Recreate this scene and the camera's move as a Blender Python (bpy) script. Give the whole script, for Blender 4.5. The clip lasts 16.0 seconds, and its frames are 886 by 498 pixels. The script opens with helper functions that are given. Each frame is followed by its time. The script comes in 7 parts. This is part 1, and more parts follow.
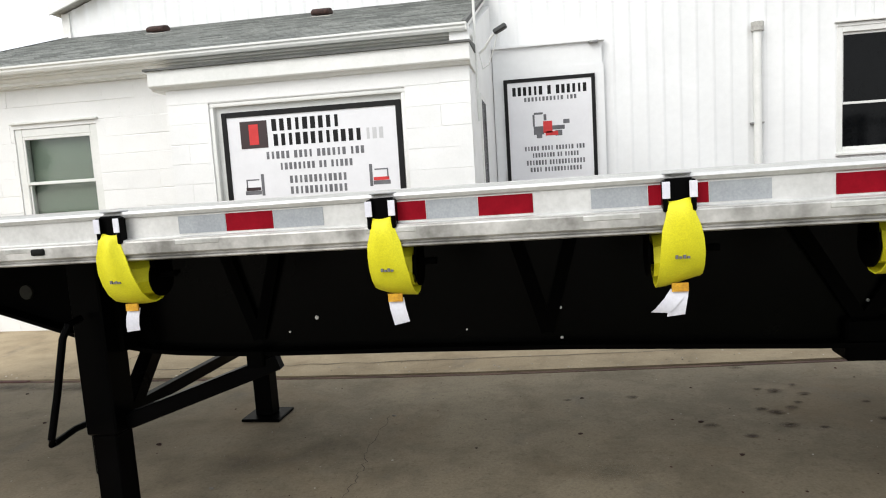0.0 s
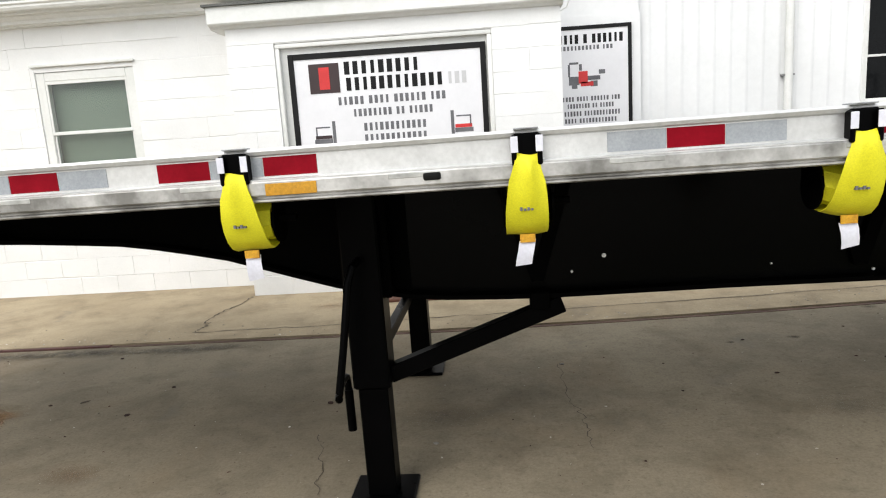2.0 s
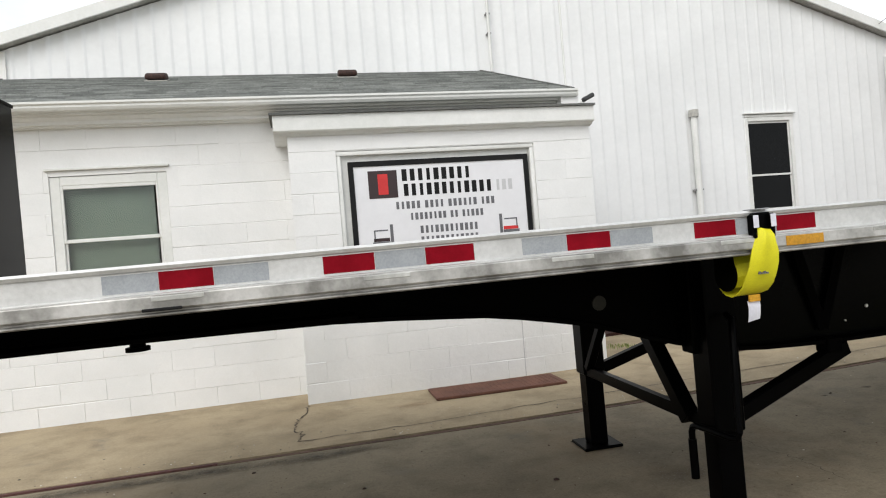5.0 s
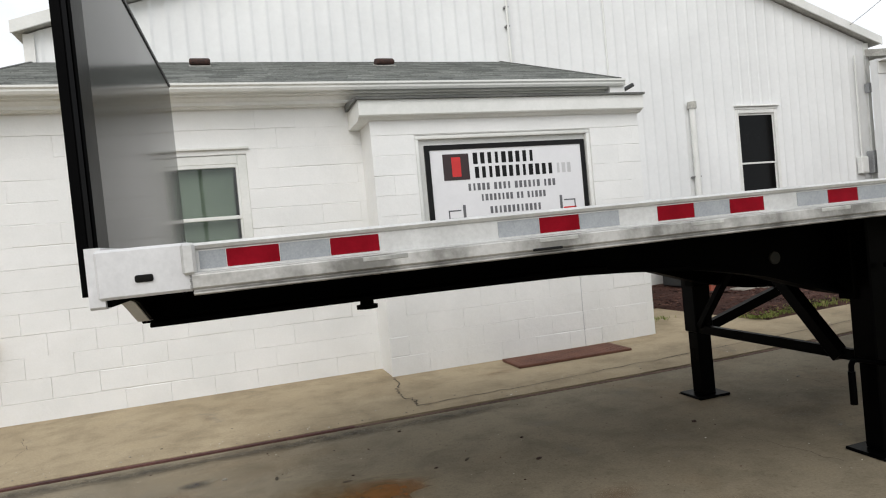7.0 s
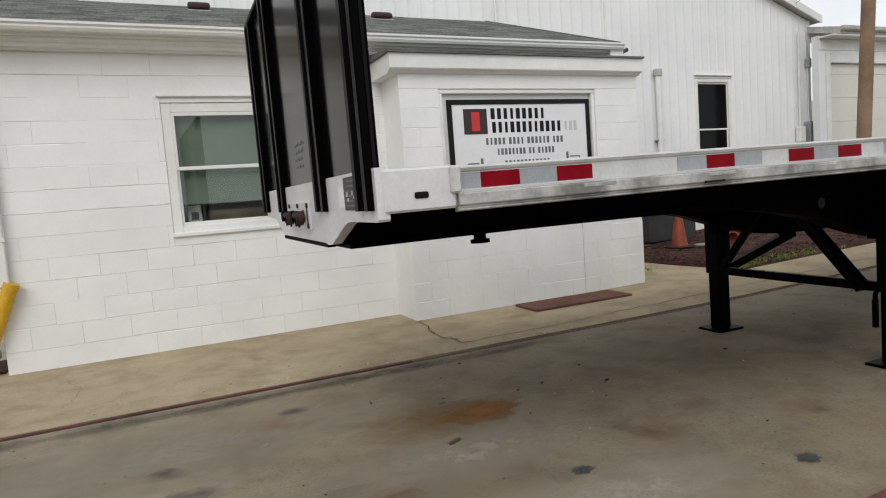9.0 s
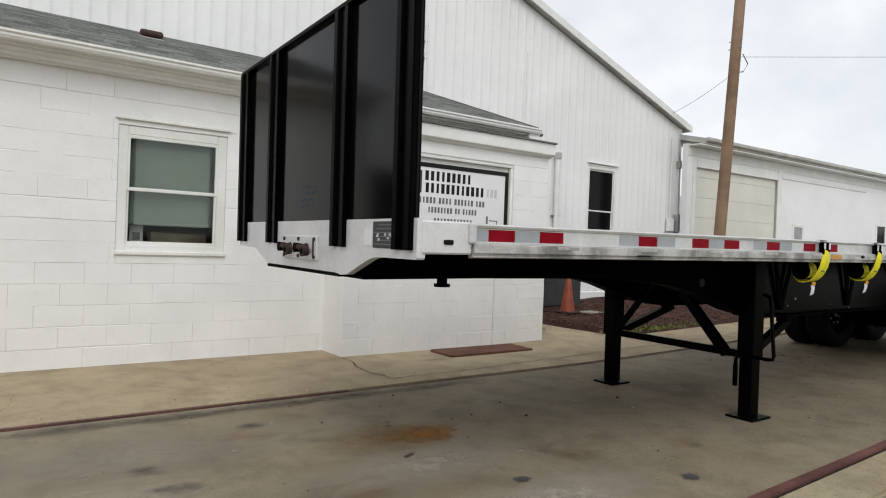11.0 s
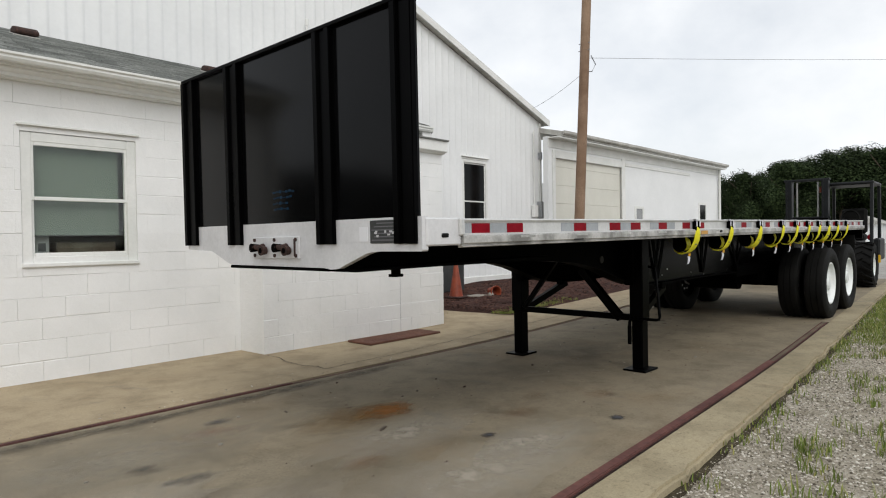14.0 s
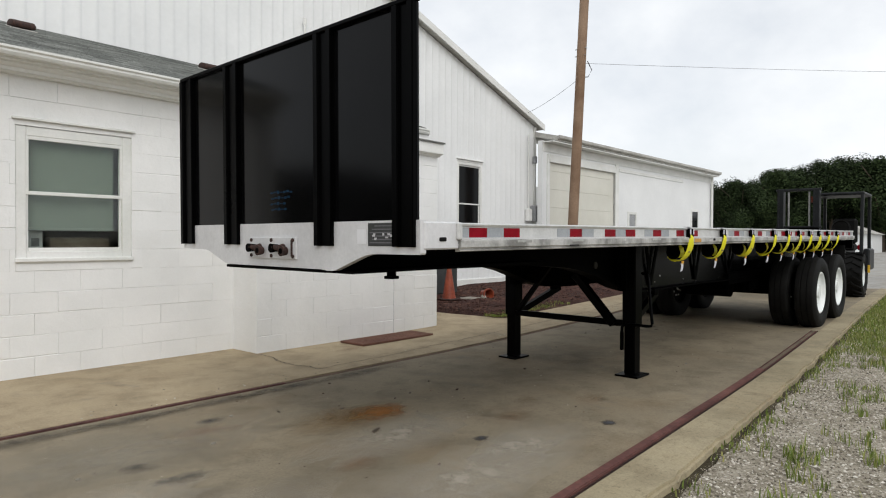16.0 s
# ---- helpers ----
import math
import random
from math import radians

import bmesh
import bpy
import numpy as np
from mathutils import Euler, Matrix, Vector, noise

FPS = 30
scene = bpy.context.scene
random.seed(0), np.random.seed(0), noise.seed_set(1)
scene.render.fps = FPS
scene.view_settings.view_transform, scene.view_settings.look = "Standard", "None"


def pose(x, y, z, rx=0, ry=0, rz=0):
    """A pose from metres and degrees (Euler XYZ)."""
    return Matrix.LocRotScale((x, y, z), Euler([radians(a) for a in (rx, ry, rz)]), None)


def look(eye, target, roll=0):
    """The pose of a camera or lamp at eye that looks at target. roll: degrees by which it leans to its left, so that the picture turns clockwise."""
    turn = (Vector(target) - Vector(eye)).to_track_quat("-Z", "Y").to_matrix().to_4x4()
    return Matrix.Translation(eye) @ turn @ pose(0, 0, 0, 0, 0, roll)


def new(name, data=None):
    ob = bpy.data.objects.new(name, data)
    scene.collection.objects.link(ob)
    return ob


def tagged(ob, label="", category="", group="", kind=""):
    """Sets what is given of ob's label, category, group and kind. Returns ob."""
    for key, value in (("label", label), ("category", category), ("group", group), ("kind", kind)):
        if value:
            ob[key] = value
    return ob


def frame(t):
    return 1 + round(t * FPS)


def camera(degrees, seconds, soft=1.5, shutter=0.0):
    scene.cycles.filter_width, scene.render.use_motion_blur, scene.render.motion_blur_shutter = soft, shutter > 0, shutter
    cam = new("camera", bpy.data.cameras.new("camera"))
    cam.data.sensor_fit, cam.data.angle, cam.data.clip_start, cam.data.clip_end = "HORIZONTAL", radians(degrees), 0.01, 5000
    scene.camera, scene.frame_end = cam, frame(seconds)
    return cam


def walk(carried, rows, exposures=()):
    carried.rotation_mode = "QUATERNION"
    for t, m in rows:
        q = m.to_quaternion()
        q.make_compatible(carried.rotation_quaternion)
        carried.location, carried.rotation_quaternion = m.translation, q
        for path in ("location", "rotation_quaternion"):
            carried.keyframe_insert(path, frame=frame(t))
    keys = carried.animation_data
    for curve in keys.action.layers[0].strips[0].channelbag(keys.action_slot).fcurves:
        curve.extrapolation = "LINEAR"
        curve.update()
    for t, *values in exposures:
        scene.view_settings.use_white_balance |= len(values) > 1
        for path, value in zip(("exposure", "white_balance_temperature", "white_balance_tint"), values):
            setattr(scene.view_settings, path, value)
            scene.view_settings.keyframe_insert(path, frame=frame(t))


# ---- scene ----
cam = camera(69.58, 16.0, soft=1.1)
PATH = [
    (0, (-0.094, 0.118, 1.497), (-0.399, 2.083, 1.287), -3.47),
    (0.5, (-0.454, 0.135, 1.473), (-0.78, 2.094, 1.237), -4.25),
    (1, (-0.808, 0.097, 1.472), (-0.923, 2.07, 1.165), -3.03),
    (1.5, (-1.222, 0.144, 1.459), (-1.436, 2.114, 1.193), -4.18),
    (2, (-1.568, 0.151, 1.449), (-1.678, 2.119, 1.11), -3.63),
    (2.5, (-1.9, 0.068, 1.471), (-1.819, 2.045, 1.18), -3.82),
    (3, (-2.259, 0.059, 1.427), (-2.017, 2.041, 1.301), -5.75),
    (3.5, (-2.635, 0.052, 1.441), (-2.336, 2.024, 1.294), -2.69),
    (4, (-3.033, -0.024, 1.432), (-2.645, 1.932, 1.283), -1.82),
    (4.5, (-3.436, 0.026, 1.416), (-3.106, 1.998, 1.357), -3.27),
    (4.7, (-3.594, 0.04, 1.414), (-3.224, 2.006, 1.415), -3.87),
    (7, (-5.24, 0.054, 1.374), (-4.618, 1.955, 1.335), -5.22),
    (7.5, (-5.575, 0.045, 1.356), (-5.105, 1.989, 1.369), -2.24),
    (8, (-5.852, 0.126, 1.321), (-5.329, 2.05, 1.165), -3.47),
    (8.5, (-6.063, 0.157, 1.326), (-5.344, 2.007, 1.083), -2.01),
    (9, (-6.328, 0.13, 1.332), (-5.494, 1.939, 1.159), -4.28),
    (9.5, (-6.53, 0.02, 1.342), (-5.617, 1.798, 1.254), -0.38),
    (11.8, (-7.445, -0.219, 1.3), (-6.192, 1.339, 1.25), 0.74),
    (12, (-7.523, -0.235, 1.296), (-6.25, 1.306, 1.228), 0.64),
    (12.5, (-7.725, -0.189, 1.298), (-6.372, 1.282, 1.243), 0.63),
    (13, (-7.909, -0.103, 1.3), (-6.467, 1.281, 1.221), -1.74),
    (13.5, (-7.952, -0.092, 1.321), (-6.487, 1.267, 1.262), -0.35),
    (14, (-7.966, -0.086, 1.313), (-6.466, 1.236, 1.282), -0.85),
    (14.5, (-7.98, -0.1, 1.318), (-6.465, 1.206, 1.283), -0.21),
    (15, (-7.994, -0.097, 1.324), (-6.478, 1.207, 1.298), -0.02),
    (15.5, (-8.004, -0.076, 1.333), (-6.495, 1.236, 1.308), 0.01),
    (16, (-7.998, -0.078, 1.327), (-6.482, 1.226, 1.3), 0.28),
]
walk(cam, [(t, look(eye, target, roll)) for t, eye, target, roll in PATH],
     [(0.0, 0.56), (1.0, 0.50), (1.5, 0.62), (3.0, 0.63), (4.0, 0.61), (4.5, 0.37), (7.0, 0.10), (7.5, 0.12), (8.0, -0.09), (9.0, -0.12), (9.5, -0.11), (12.0, -0.05), (16.0, -0.04)])

# ---- world, sun, exposure ----
world = bpy.data.worlds.new("overcast_sky")
scene.world = world
world.use_nodes = True
wn, wl = world.node_tree.nodes, world.node_tree.links
wn.clear()
w_out = wn.new("ShaderNodeOutputWorld")
w_bg = wn.new("ShaderNodeBackground")
w_bg.inputs["Strength"].default_value = 0.1
w_sky = wn.new("ShaderNodeTexSky")
w_sky.sky_type, w_sky.sun_disc = "NISHITA", False
w_sky.sun_elevation, w_sky.sun_rotation = radians(41), radians(213)
w_sky.dust_density, w_sky.air_density = 2.0, 1.0
w_co = wn.new("ShaderNodeTexCoord")
w_map = wn.new("ShaderNodeMapping")
w_map.inputs["Scale"].default_value = (1.7, 1.7, 2.6)
w_map.inputs["Location"].default_value = (0.3, 1.1, 0.2)
w_noise = wn.new("ShaderNodeTexNoise")
w_noise.inputs["Scale"].default_value, w_noise.inputs["Detail"].default_value = 1.7, 7.0
w_noise.inputs["Roughness"].default_value = 0.55
w_ramp = wn.new("ShaderNodeValToRGB")
w_ramp.color_ramp.elements[0].position, w_ramp.color_ramp.elements[1].position = 0.36, 0.66
w_ramp.color_ramp.elements[0].color = (0.66, 0.66, 0.66, 1)
w_ramp.color_ramp.elements[1].color = (1, 1, 1, 1)
w_mix = wn.new("ShaderNodeMix")
w_mix.data_type = "RGBA"
w_mix.inputs[7].default_value = (10.5, 10.75, 11.0, 1)
wl.new(w_co.outputs["Generated"], w_map.inputs["Vector"])
wl.new(w_map.outputs["Vector"], w_noise.inputs["Vector"])
wl.new(w_noise.outputs["Fac"], w_ramp.inputs["Fac"])
wl.new(w_ramp.outputs["Color"], w_mix.inputs[0])
wl.new(w_sky.outputs["Color"], w_mix.inputs[6])
wl.new(w_mix.outputs[2], w_bg.inputs["Color"])
wl.new(w_bg.outputs["Background"], w_out.inputs["Surface"])

sun_data = bpy.data.lights.new("sun", "SUN")
sun_data.energy, sun_data.angle, sun_data.color = 1.3, radians(40), (1.0, 0.97, 0.925)
sun = new("sun", sun_data)
sun.matrix_world = look((-13, -20, 20.5), (0, 0, 0))


# ---- materials ----
def nodes_of(name):
    m = bpy.data.materials.new(name)
    m.use_nodes = True
    return m, m.node_tree.nodes, m.node_tree.links, m.node_tree.nodes["Principled BSDF"]


def ramp_node(n, stops):
    r = n.new("ShaderNodeValToRGB")
    e = r.color_ramp.elements
    e[0].position, e[0].color = stops[0][0], (*stops[0][1], 1)
    e[1].position, e[1].color = stops[-1][0], (*stops[-1][1], 1)
    for p, c in stops[1:-1]:
        k = e.new(p)
        k.color = (*c, 1)
    return r


def noise_node(n, l, vec, scale, detail=5.0, rough=0.6, distort=0.0):
    t = n.new("ShaderNodeTexNoise")
    t.inputs["Scale"].default_value, t.inputs["Detail"].default_value = scale, detail
    t.inputs["Roughness"].default_value, t.inputs["Distortion"].default_value = rough, distort
    l.new(vec, t.inputs["Vector"])
    return t


def surface(name, dark, light, coarse=1.5, fine=40.0, rough=0.6, metal=0.0, bump=0.1, spec=0.5, spread=(0.35, 0.68),
            fine_amount=0.35, piece=0.0, coat=0.0, rough_var=0.1, bump_dist=0.01, placed=False, wave=0.0):
    """Two-scale procedural surface: coarse tone between dark and light, fine grain over it, bump from both."""
    m, n, l, p = nodes_of(name)
    geo = n.new("ShaderNodeNewGeometry").outputs["Position"] if placed else n.new("ShaderNodeTexCoord").outputs["Object"]
    a = noise_node(n, l, geo, coarse)
    b = noise_node(n, l, geo, fine, 3.0)
    r = ramp_node(n, [(spread[0], dark), (spread[1], light)])
    l.new(a.outputs["Fac"], r.inputs["Fac"])
    g = ramp_node(n, [(0.3, (1 - fine_amount,) * 3), (0.7, (1.0, 1.0, 1.0))])
    l.new(b.outputs["Fac"], g.inputs["Fac"])
    mul = n.new("ShaderNodeMix")
    mul.data_type, mul.blend_type = "RGBA", "MULTIPLY"
    mul.inputs[0].default_value = 1.0
    l.new(r.outputs["Color"], mul.inputs[6])
    l.new(g.outputs["Color"], mul.inputs[7])
    out = mul.outputs[2]
    if piece:
        info = n.new("ShaderNodeObjectInfo")
        v = n.new("ShaderNodeMapRange")
        v.inputs["To Min"].default_value, v.inputs["To Max"].default_value = 1 - piece, 1 + piece
        l.new(info.outputs["Random"], v.inputs["Value"])
        hsv = n.new("ShaderNodeHueSaturation")
        l.new(v.outputs["Result"], hsv.inputs["Value"])
        l.new(out, hsv.inputs["Color"])
        out = hsv.outputs["Color"]
    l.new(out, p.inputs["Base Color"])
    rr = n.new("ShaderNodeMapRange")
    rr.inputs["To Min"].default_value, rr.inputs["To Max"].default_value = max(0.02, rough - rough_var), min(1, rough + rough_var)
    l.new(a.outputs["Fac"], rr.inputs["Value"])
    l.new(rr.outputs["Result"], p.inputs["Roughness"])
    p.inputs["Metallic"].default_value = metal
    p.inputs["Specular IOR Level"].default_value = spec
    p.inputs["Coat Weight"].default_value = coat
    if bump:
        bp = n.new("ShaderNodeBump")
        bp.inputs["Strength"].default_value, bp.inputs["Distance"].default_value = bump, bump_dist
        l.new(b.outputs["Fac"], bp.inputs["Height"])
        if wave:
            c = noise_node(n, l, geo, 9.0, 4.0, 0.65)
            bq = n.new("ShaderNodeBump")
            bq.inputs["Strength"].default_value, bq.inputs["Distance"].default_value = wave, 0.012
            l.new(c.outputs["Fac"], bq.inputs["Height"])
            l.new(bp.outputs["Normal"], bq.inputs["Normal"])
            l.new(bq.outputs["Normal"], p.inputs["Normal"])
        else:
            l.new(bp.outputs["Normal"], p.inputs["Normal"])
    return m


WHITE_BLOCK = surface("painted_block", (0.77, 0.775, 0.765), (0.84, 0.84, 0.83), 1.6, 55, 0.5, bump=0.09, fine_amount=0.03, piece=0.012, bump_dist=0.004, placed=True, wave=0.6)
WHITE_TRIM = surface("painted_trim", (0.70, 0.71, 0.68), (0.80, 0.80, 0.78), 2.0, 30, 0.45, bump=0.05, fine_amount=0.06)
WHITE_METAL = surface("painted_siding", (0.74, 0.75, 0.75), (0.82, 0.83, 0.83), 0.6, 12, 0.42, bump=0.02, fine_amount=0.04)
DOOR_CREAM = surface("door_cream", (0.62, 0.61, 0.54), (0.70, 0.69, 0.62), 0.8, 20, 0.5, bump=0.02, fine_amount=0.05)
EAVE_GREY = surface("weathered_eave", (0.42, 0.41, 0.375), (0.62, 0.61, 0.57), 3, 30, 0.6, bump=0.1)
SHINGLE = surface("asphalt_shingle", (0.10, 0.105, 0.10), (0.21, 0.215, 0.20), 1.3, 90, 0.9, bump=0.5, fine_amount=0.45, piece=0.1)
BLACK_PAINT = surface("black_gloss_paint", (0.0008, 0.0008, 0.0009), (0.0016, 0.0016, 0.0018), 2, 60, 0.3, bump=0.03, fine_amount=0.2, spec=0.03)
BLACK_PANEL = surface("black_gloss_panel", (0.002, 0.002, 0.0022), (0.004, 0.004, 0.0045), 1.5, 8, 0.12, bump=0.012, fine_amount=0.1, rough_var=0.05, spec=0.11)
BLACK_FRAME = surface("black_chassis", (0.0006, 0.0006, 0.0006), (0.0016, 0.0015, 0.0014), 3, 40, 0.55, bump=0.06, spec=0.015)
WEB_GREY = surface("dusty_black_web", (0.0006, 0.0006, 0.0006), (0.0014, 0.0014, 0.0013), 1.2, 30, 0.25, bump=0.02, spec=0.05)
ALU = surface("brushed_aluminium", (0.60, 0.60, 0.59), (0.74, 0.74, 0.73), 5, 70, 0.40, metal=0.55, bump=0.05, fine_amount=0.12)
ALU_DULL = surface("dull_aluminium", (0.36, 0.36, 0.34), (0.68, 0.68, 0.65), 7, 40, 0.5, metal=0.45, bump=0.08, fine_amount=0.2)
# smudges and dark ground reflections, both put into the patchy base colour
ALU_SMUDGE_SHEEN = surface("smudge_sheen_aluminium", (0.23, 0.225, 0.21), (0.62, 0.61, 0.59), 4.5, 60, 0.42, spread=(0.40, 0.60), metal=0.55, bump=0.05, fine_amount=0.12)
ALU_WHITE = surface("white_aluminium_plate", (0.62, 0.62, 0.63), (0.74, 0.74, 0.75), 2.5, 50, 0.42, metal=0.2, bump=0.04, fine_amount=0.1)
STEEL = surface("bare_steel", (0.25, 0.25, 0.25), (0.45, 0.45, 0.44), 8, 60, 0.4, metal=0.8, bump=0.08)
RUST = surface("rusty_steel", (0.022, 0.011, 0.009), (0.085, 0.04, 0.03), 30, 120, 0.8, metal=0.2, bump=0.3)
RAIL_RUST = surface("rusty_rail", (0.10, 0.034, 0.028), (0.20, 0.082, 0.066), 2, 25, 0.75, metal=0.0, bump=0.15)
TAPE_RED = surface("red_reflector", (0.18, 0.002, 0.008), (0.25, 0.004, 0.013), 10, 160, 0.45, bump=0.05, fine_amount=0.1, spec=0.06)
TAPE_GREY = surface("silver_reflector", (0.30, 0.32, 0.34), (0.38, 0.40, 0.42), 10, 160, 0.4, bump=0.05, fine_amount=0.15, spec=0.2)
AMBER = surface("amber_reflector", (0.55, 0.26, 0.01), (0.66, 0.34, 0.02), 12, 120, 0.35, bump=0.05)
STRAP = surface("yellow_webbing", (0.74, 0.68, 0.008), (0.86, 0.81, 0.02), 7, 260, 0.65, bump=0.3, fine_amount=0.18, bump_dist=0.003)
STRAP_EDGE = surface("orange_stitching", (0.55, 0.25, 0.01), (0.75, 0.40, 0.02), 30, 200, 0.7, bump=0.1)
TAG = surface("white_tag", (0.66, 0.66, 0.74), (0.76, 0.76, 0.82), 9, 90, 0.5, bump=0.05, fine_amount=0.12)
INK = surface("black_ink", (0.004, 0.004, 0.0045), (0.010, 0.010, 0.010), 5, 50, 0.5, bump=0.0, fine_amount=0.1, spec=0.2)
INK_GREY = surface("grey_ink", (0.10, 0.10, 0.11), (0.16, 0.16, 0.17), 5, 50, 0.5, bump=0.0, fine_amount=0.1)
INK_PALE = surface("pale_ink", (0.50, 0.50, 0.51), (0.56, 0.56, 0.57), 5, 50, 0.5, bump=0.0, fine_amount=0.05)
INK_RED = surface("red_ink", (0.55, 0.02, 0.02), (0.66, 0.03, 0.03), 5, 50, 0.45, bump=0.0, fine_amount=0.05)
INK_MAROON = surface("maroon_ink", (0.025, 0.011, 0.012), (0.035, 0.014, 0.015), 5, 50, 0.45, bump=0.0, fine_amount=0.05)
CHALK = surface("blue_chalk", (0.006, 0.022, 0.044), (0.010, 0.036, 0.074), 30, 120, 0.15, bump=0.0, spec=0.11)
SIGN_WHITE = surface("sign_white", (0.74, 0.74, 0.76), (0.80, 0.80, 0.82), 1.5, 20, 0.35, bump=0.0, fine_amount=0.03)
RUBBER = surface("tyre_rubber", (0.004, 0.004, 0.004), (0.011, 0.0108, 0.010), 5, 70, 0.7, bump=0.25, spec=0.14)
RIM_WHITE = surface("white_wheel", (0.76, 0.80, 0.79), (0.86, 0.88, 0.87), 6, 50, 0.35, bump=0.03, fine_amount=0.08)
DARK_RUST = surface("dark_rusty_edge", (0.060, 0.020, 0.016), (0.15, 0.058, 0.046), 3, 40, 0.8, bump=0.25)
DIRT = surface("packed_dirt", (0.10, 0.075, 0.05), (0.20, 0.155, 0.105), 3, 60, 0.95, bump=0.4)
RUSTY_DIRT = surface("rusty_dirt", (0.085, 0.045, 0.032), (0.19, 0.115, 0.08), 2.5, 50, 0.95, bump=0.4)
MAT_BROWN = surface("rusty_plate", (0.13, 0.055, 0.035), (0.21, 0.095, 0.062), 4, 70, 0.85, bump=0.3)
YELLOW = surface("yellow_safety_paint", (0.60, 0.34, 0.01), (0.70, 0.43, 0.02), 4, 50, 0.45, bump=0.08, fine_amount=0.2)
ORANGE = surface("orange_plastic", (0.23, 0.042, 0.018), (0.40, 0.08, 0.032), 6, 50, 0.5, bump=0.05)
DARK_BIN = surface("dark_plastic", (0.02, 0.022, 0.022), (0.045, 0.047, 0.047), 4, 50, 0.5, bump=0.05)
WOOD_POLE = surface("weathered_pole", (0.20, 0.115, 0.065), (0.36, 0.245, 0.165), 1.2, 60, 0.85, bump=0.5, fine_amount=0.4)
PLUG = surface("dull_plug", (0.016, 0.015, 0.010), (0.030, 0.028, 0.019), 14, 80, 0.8, bump=0.1)
TIMBER = surface("old_timber", (0.16, 0.12, 0.09), (0.32, 0.27, 0.22), 3, 50, 0.9, bump=0.5)
CAR_WHITE = surface("white_car_paint", (0.74, 0.75, 0.76), (0.80, 0.81, 0.82), 1, 30, 0.15, bump=0.0, fine_amount=0.02, coat=0.6)
DARK_GLASS = surface("dark_glass", (0.003, 0.0035, 0.004), (0.005, 0.0055, 0.006), 1, 20, 0.06, bump=0.0, spec=0.12)
GREY_PAINT = surface("grey_machine_paint", (0.008, 0.009, 0.010), (0.018, 0.020, 0.022), 3, 50, 0.45, bump=0.06, spec=0.2)
GREY_BOX = surface("grey_box", (0.30, 0.31, 0.32), (0.40, 0.41, 0.42), 4, 40, 0.5, bump=0.03)
SHADE = surface("green_roller_shade", (0.135, 0.162, 0.135), (0.168, 0.198, 0.165), 1.5, 40, 0.9, bump=0.0, fine_amount=0.04, spec=0.1)
ROOM = surface("dim_room_wall", (0.16, 0.155, 0.14), (0.22, 0.21, 0.19), 1.5, 30, 0.8, bump=0.05)
CABLE = surface("cable", (0.10, 0.10, 0.11), (0.15, 0.15, 0.16), 3, 30, 0.6, bump=0.0)
BARK = surface("bark", (0.06, 0.045, 0.03), (0.12, 0.09, 0.065), 3, 40, 0.9, bump=0.5)
STONE = surface("border_stone", (0.22, 0.20, 0.17), (0.42, 0.39, 0.34), 5, 50, 0.85, bump=0.4, piece=0.15)


def glass_material():
    m, n, l, p = nodes_of("window_glass")
    p.inputs["Base Color"].default_value = (0.82, 0.88, 0.84, 1)
    p.inputs["Roughness"].default_value = 0.01
    p.inputs["Transmission Weight"].default_value = 1.0
    p.inputs["IOR"].default_value = 1.45
    return m


GLASS = glass_material()


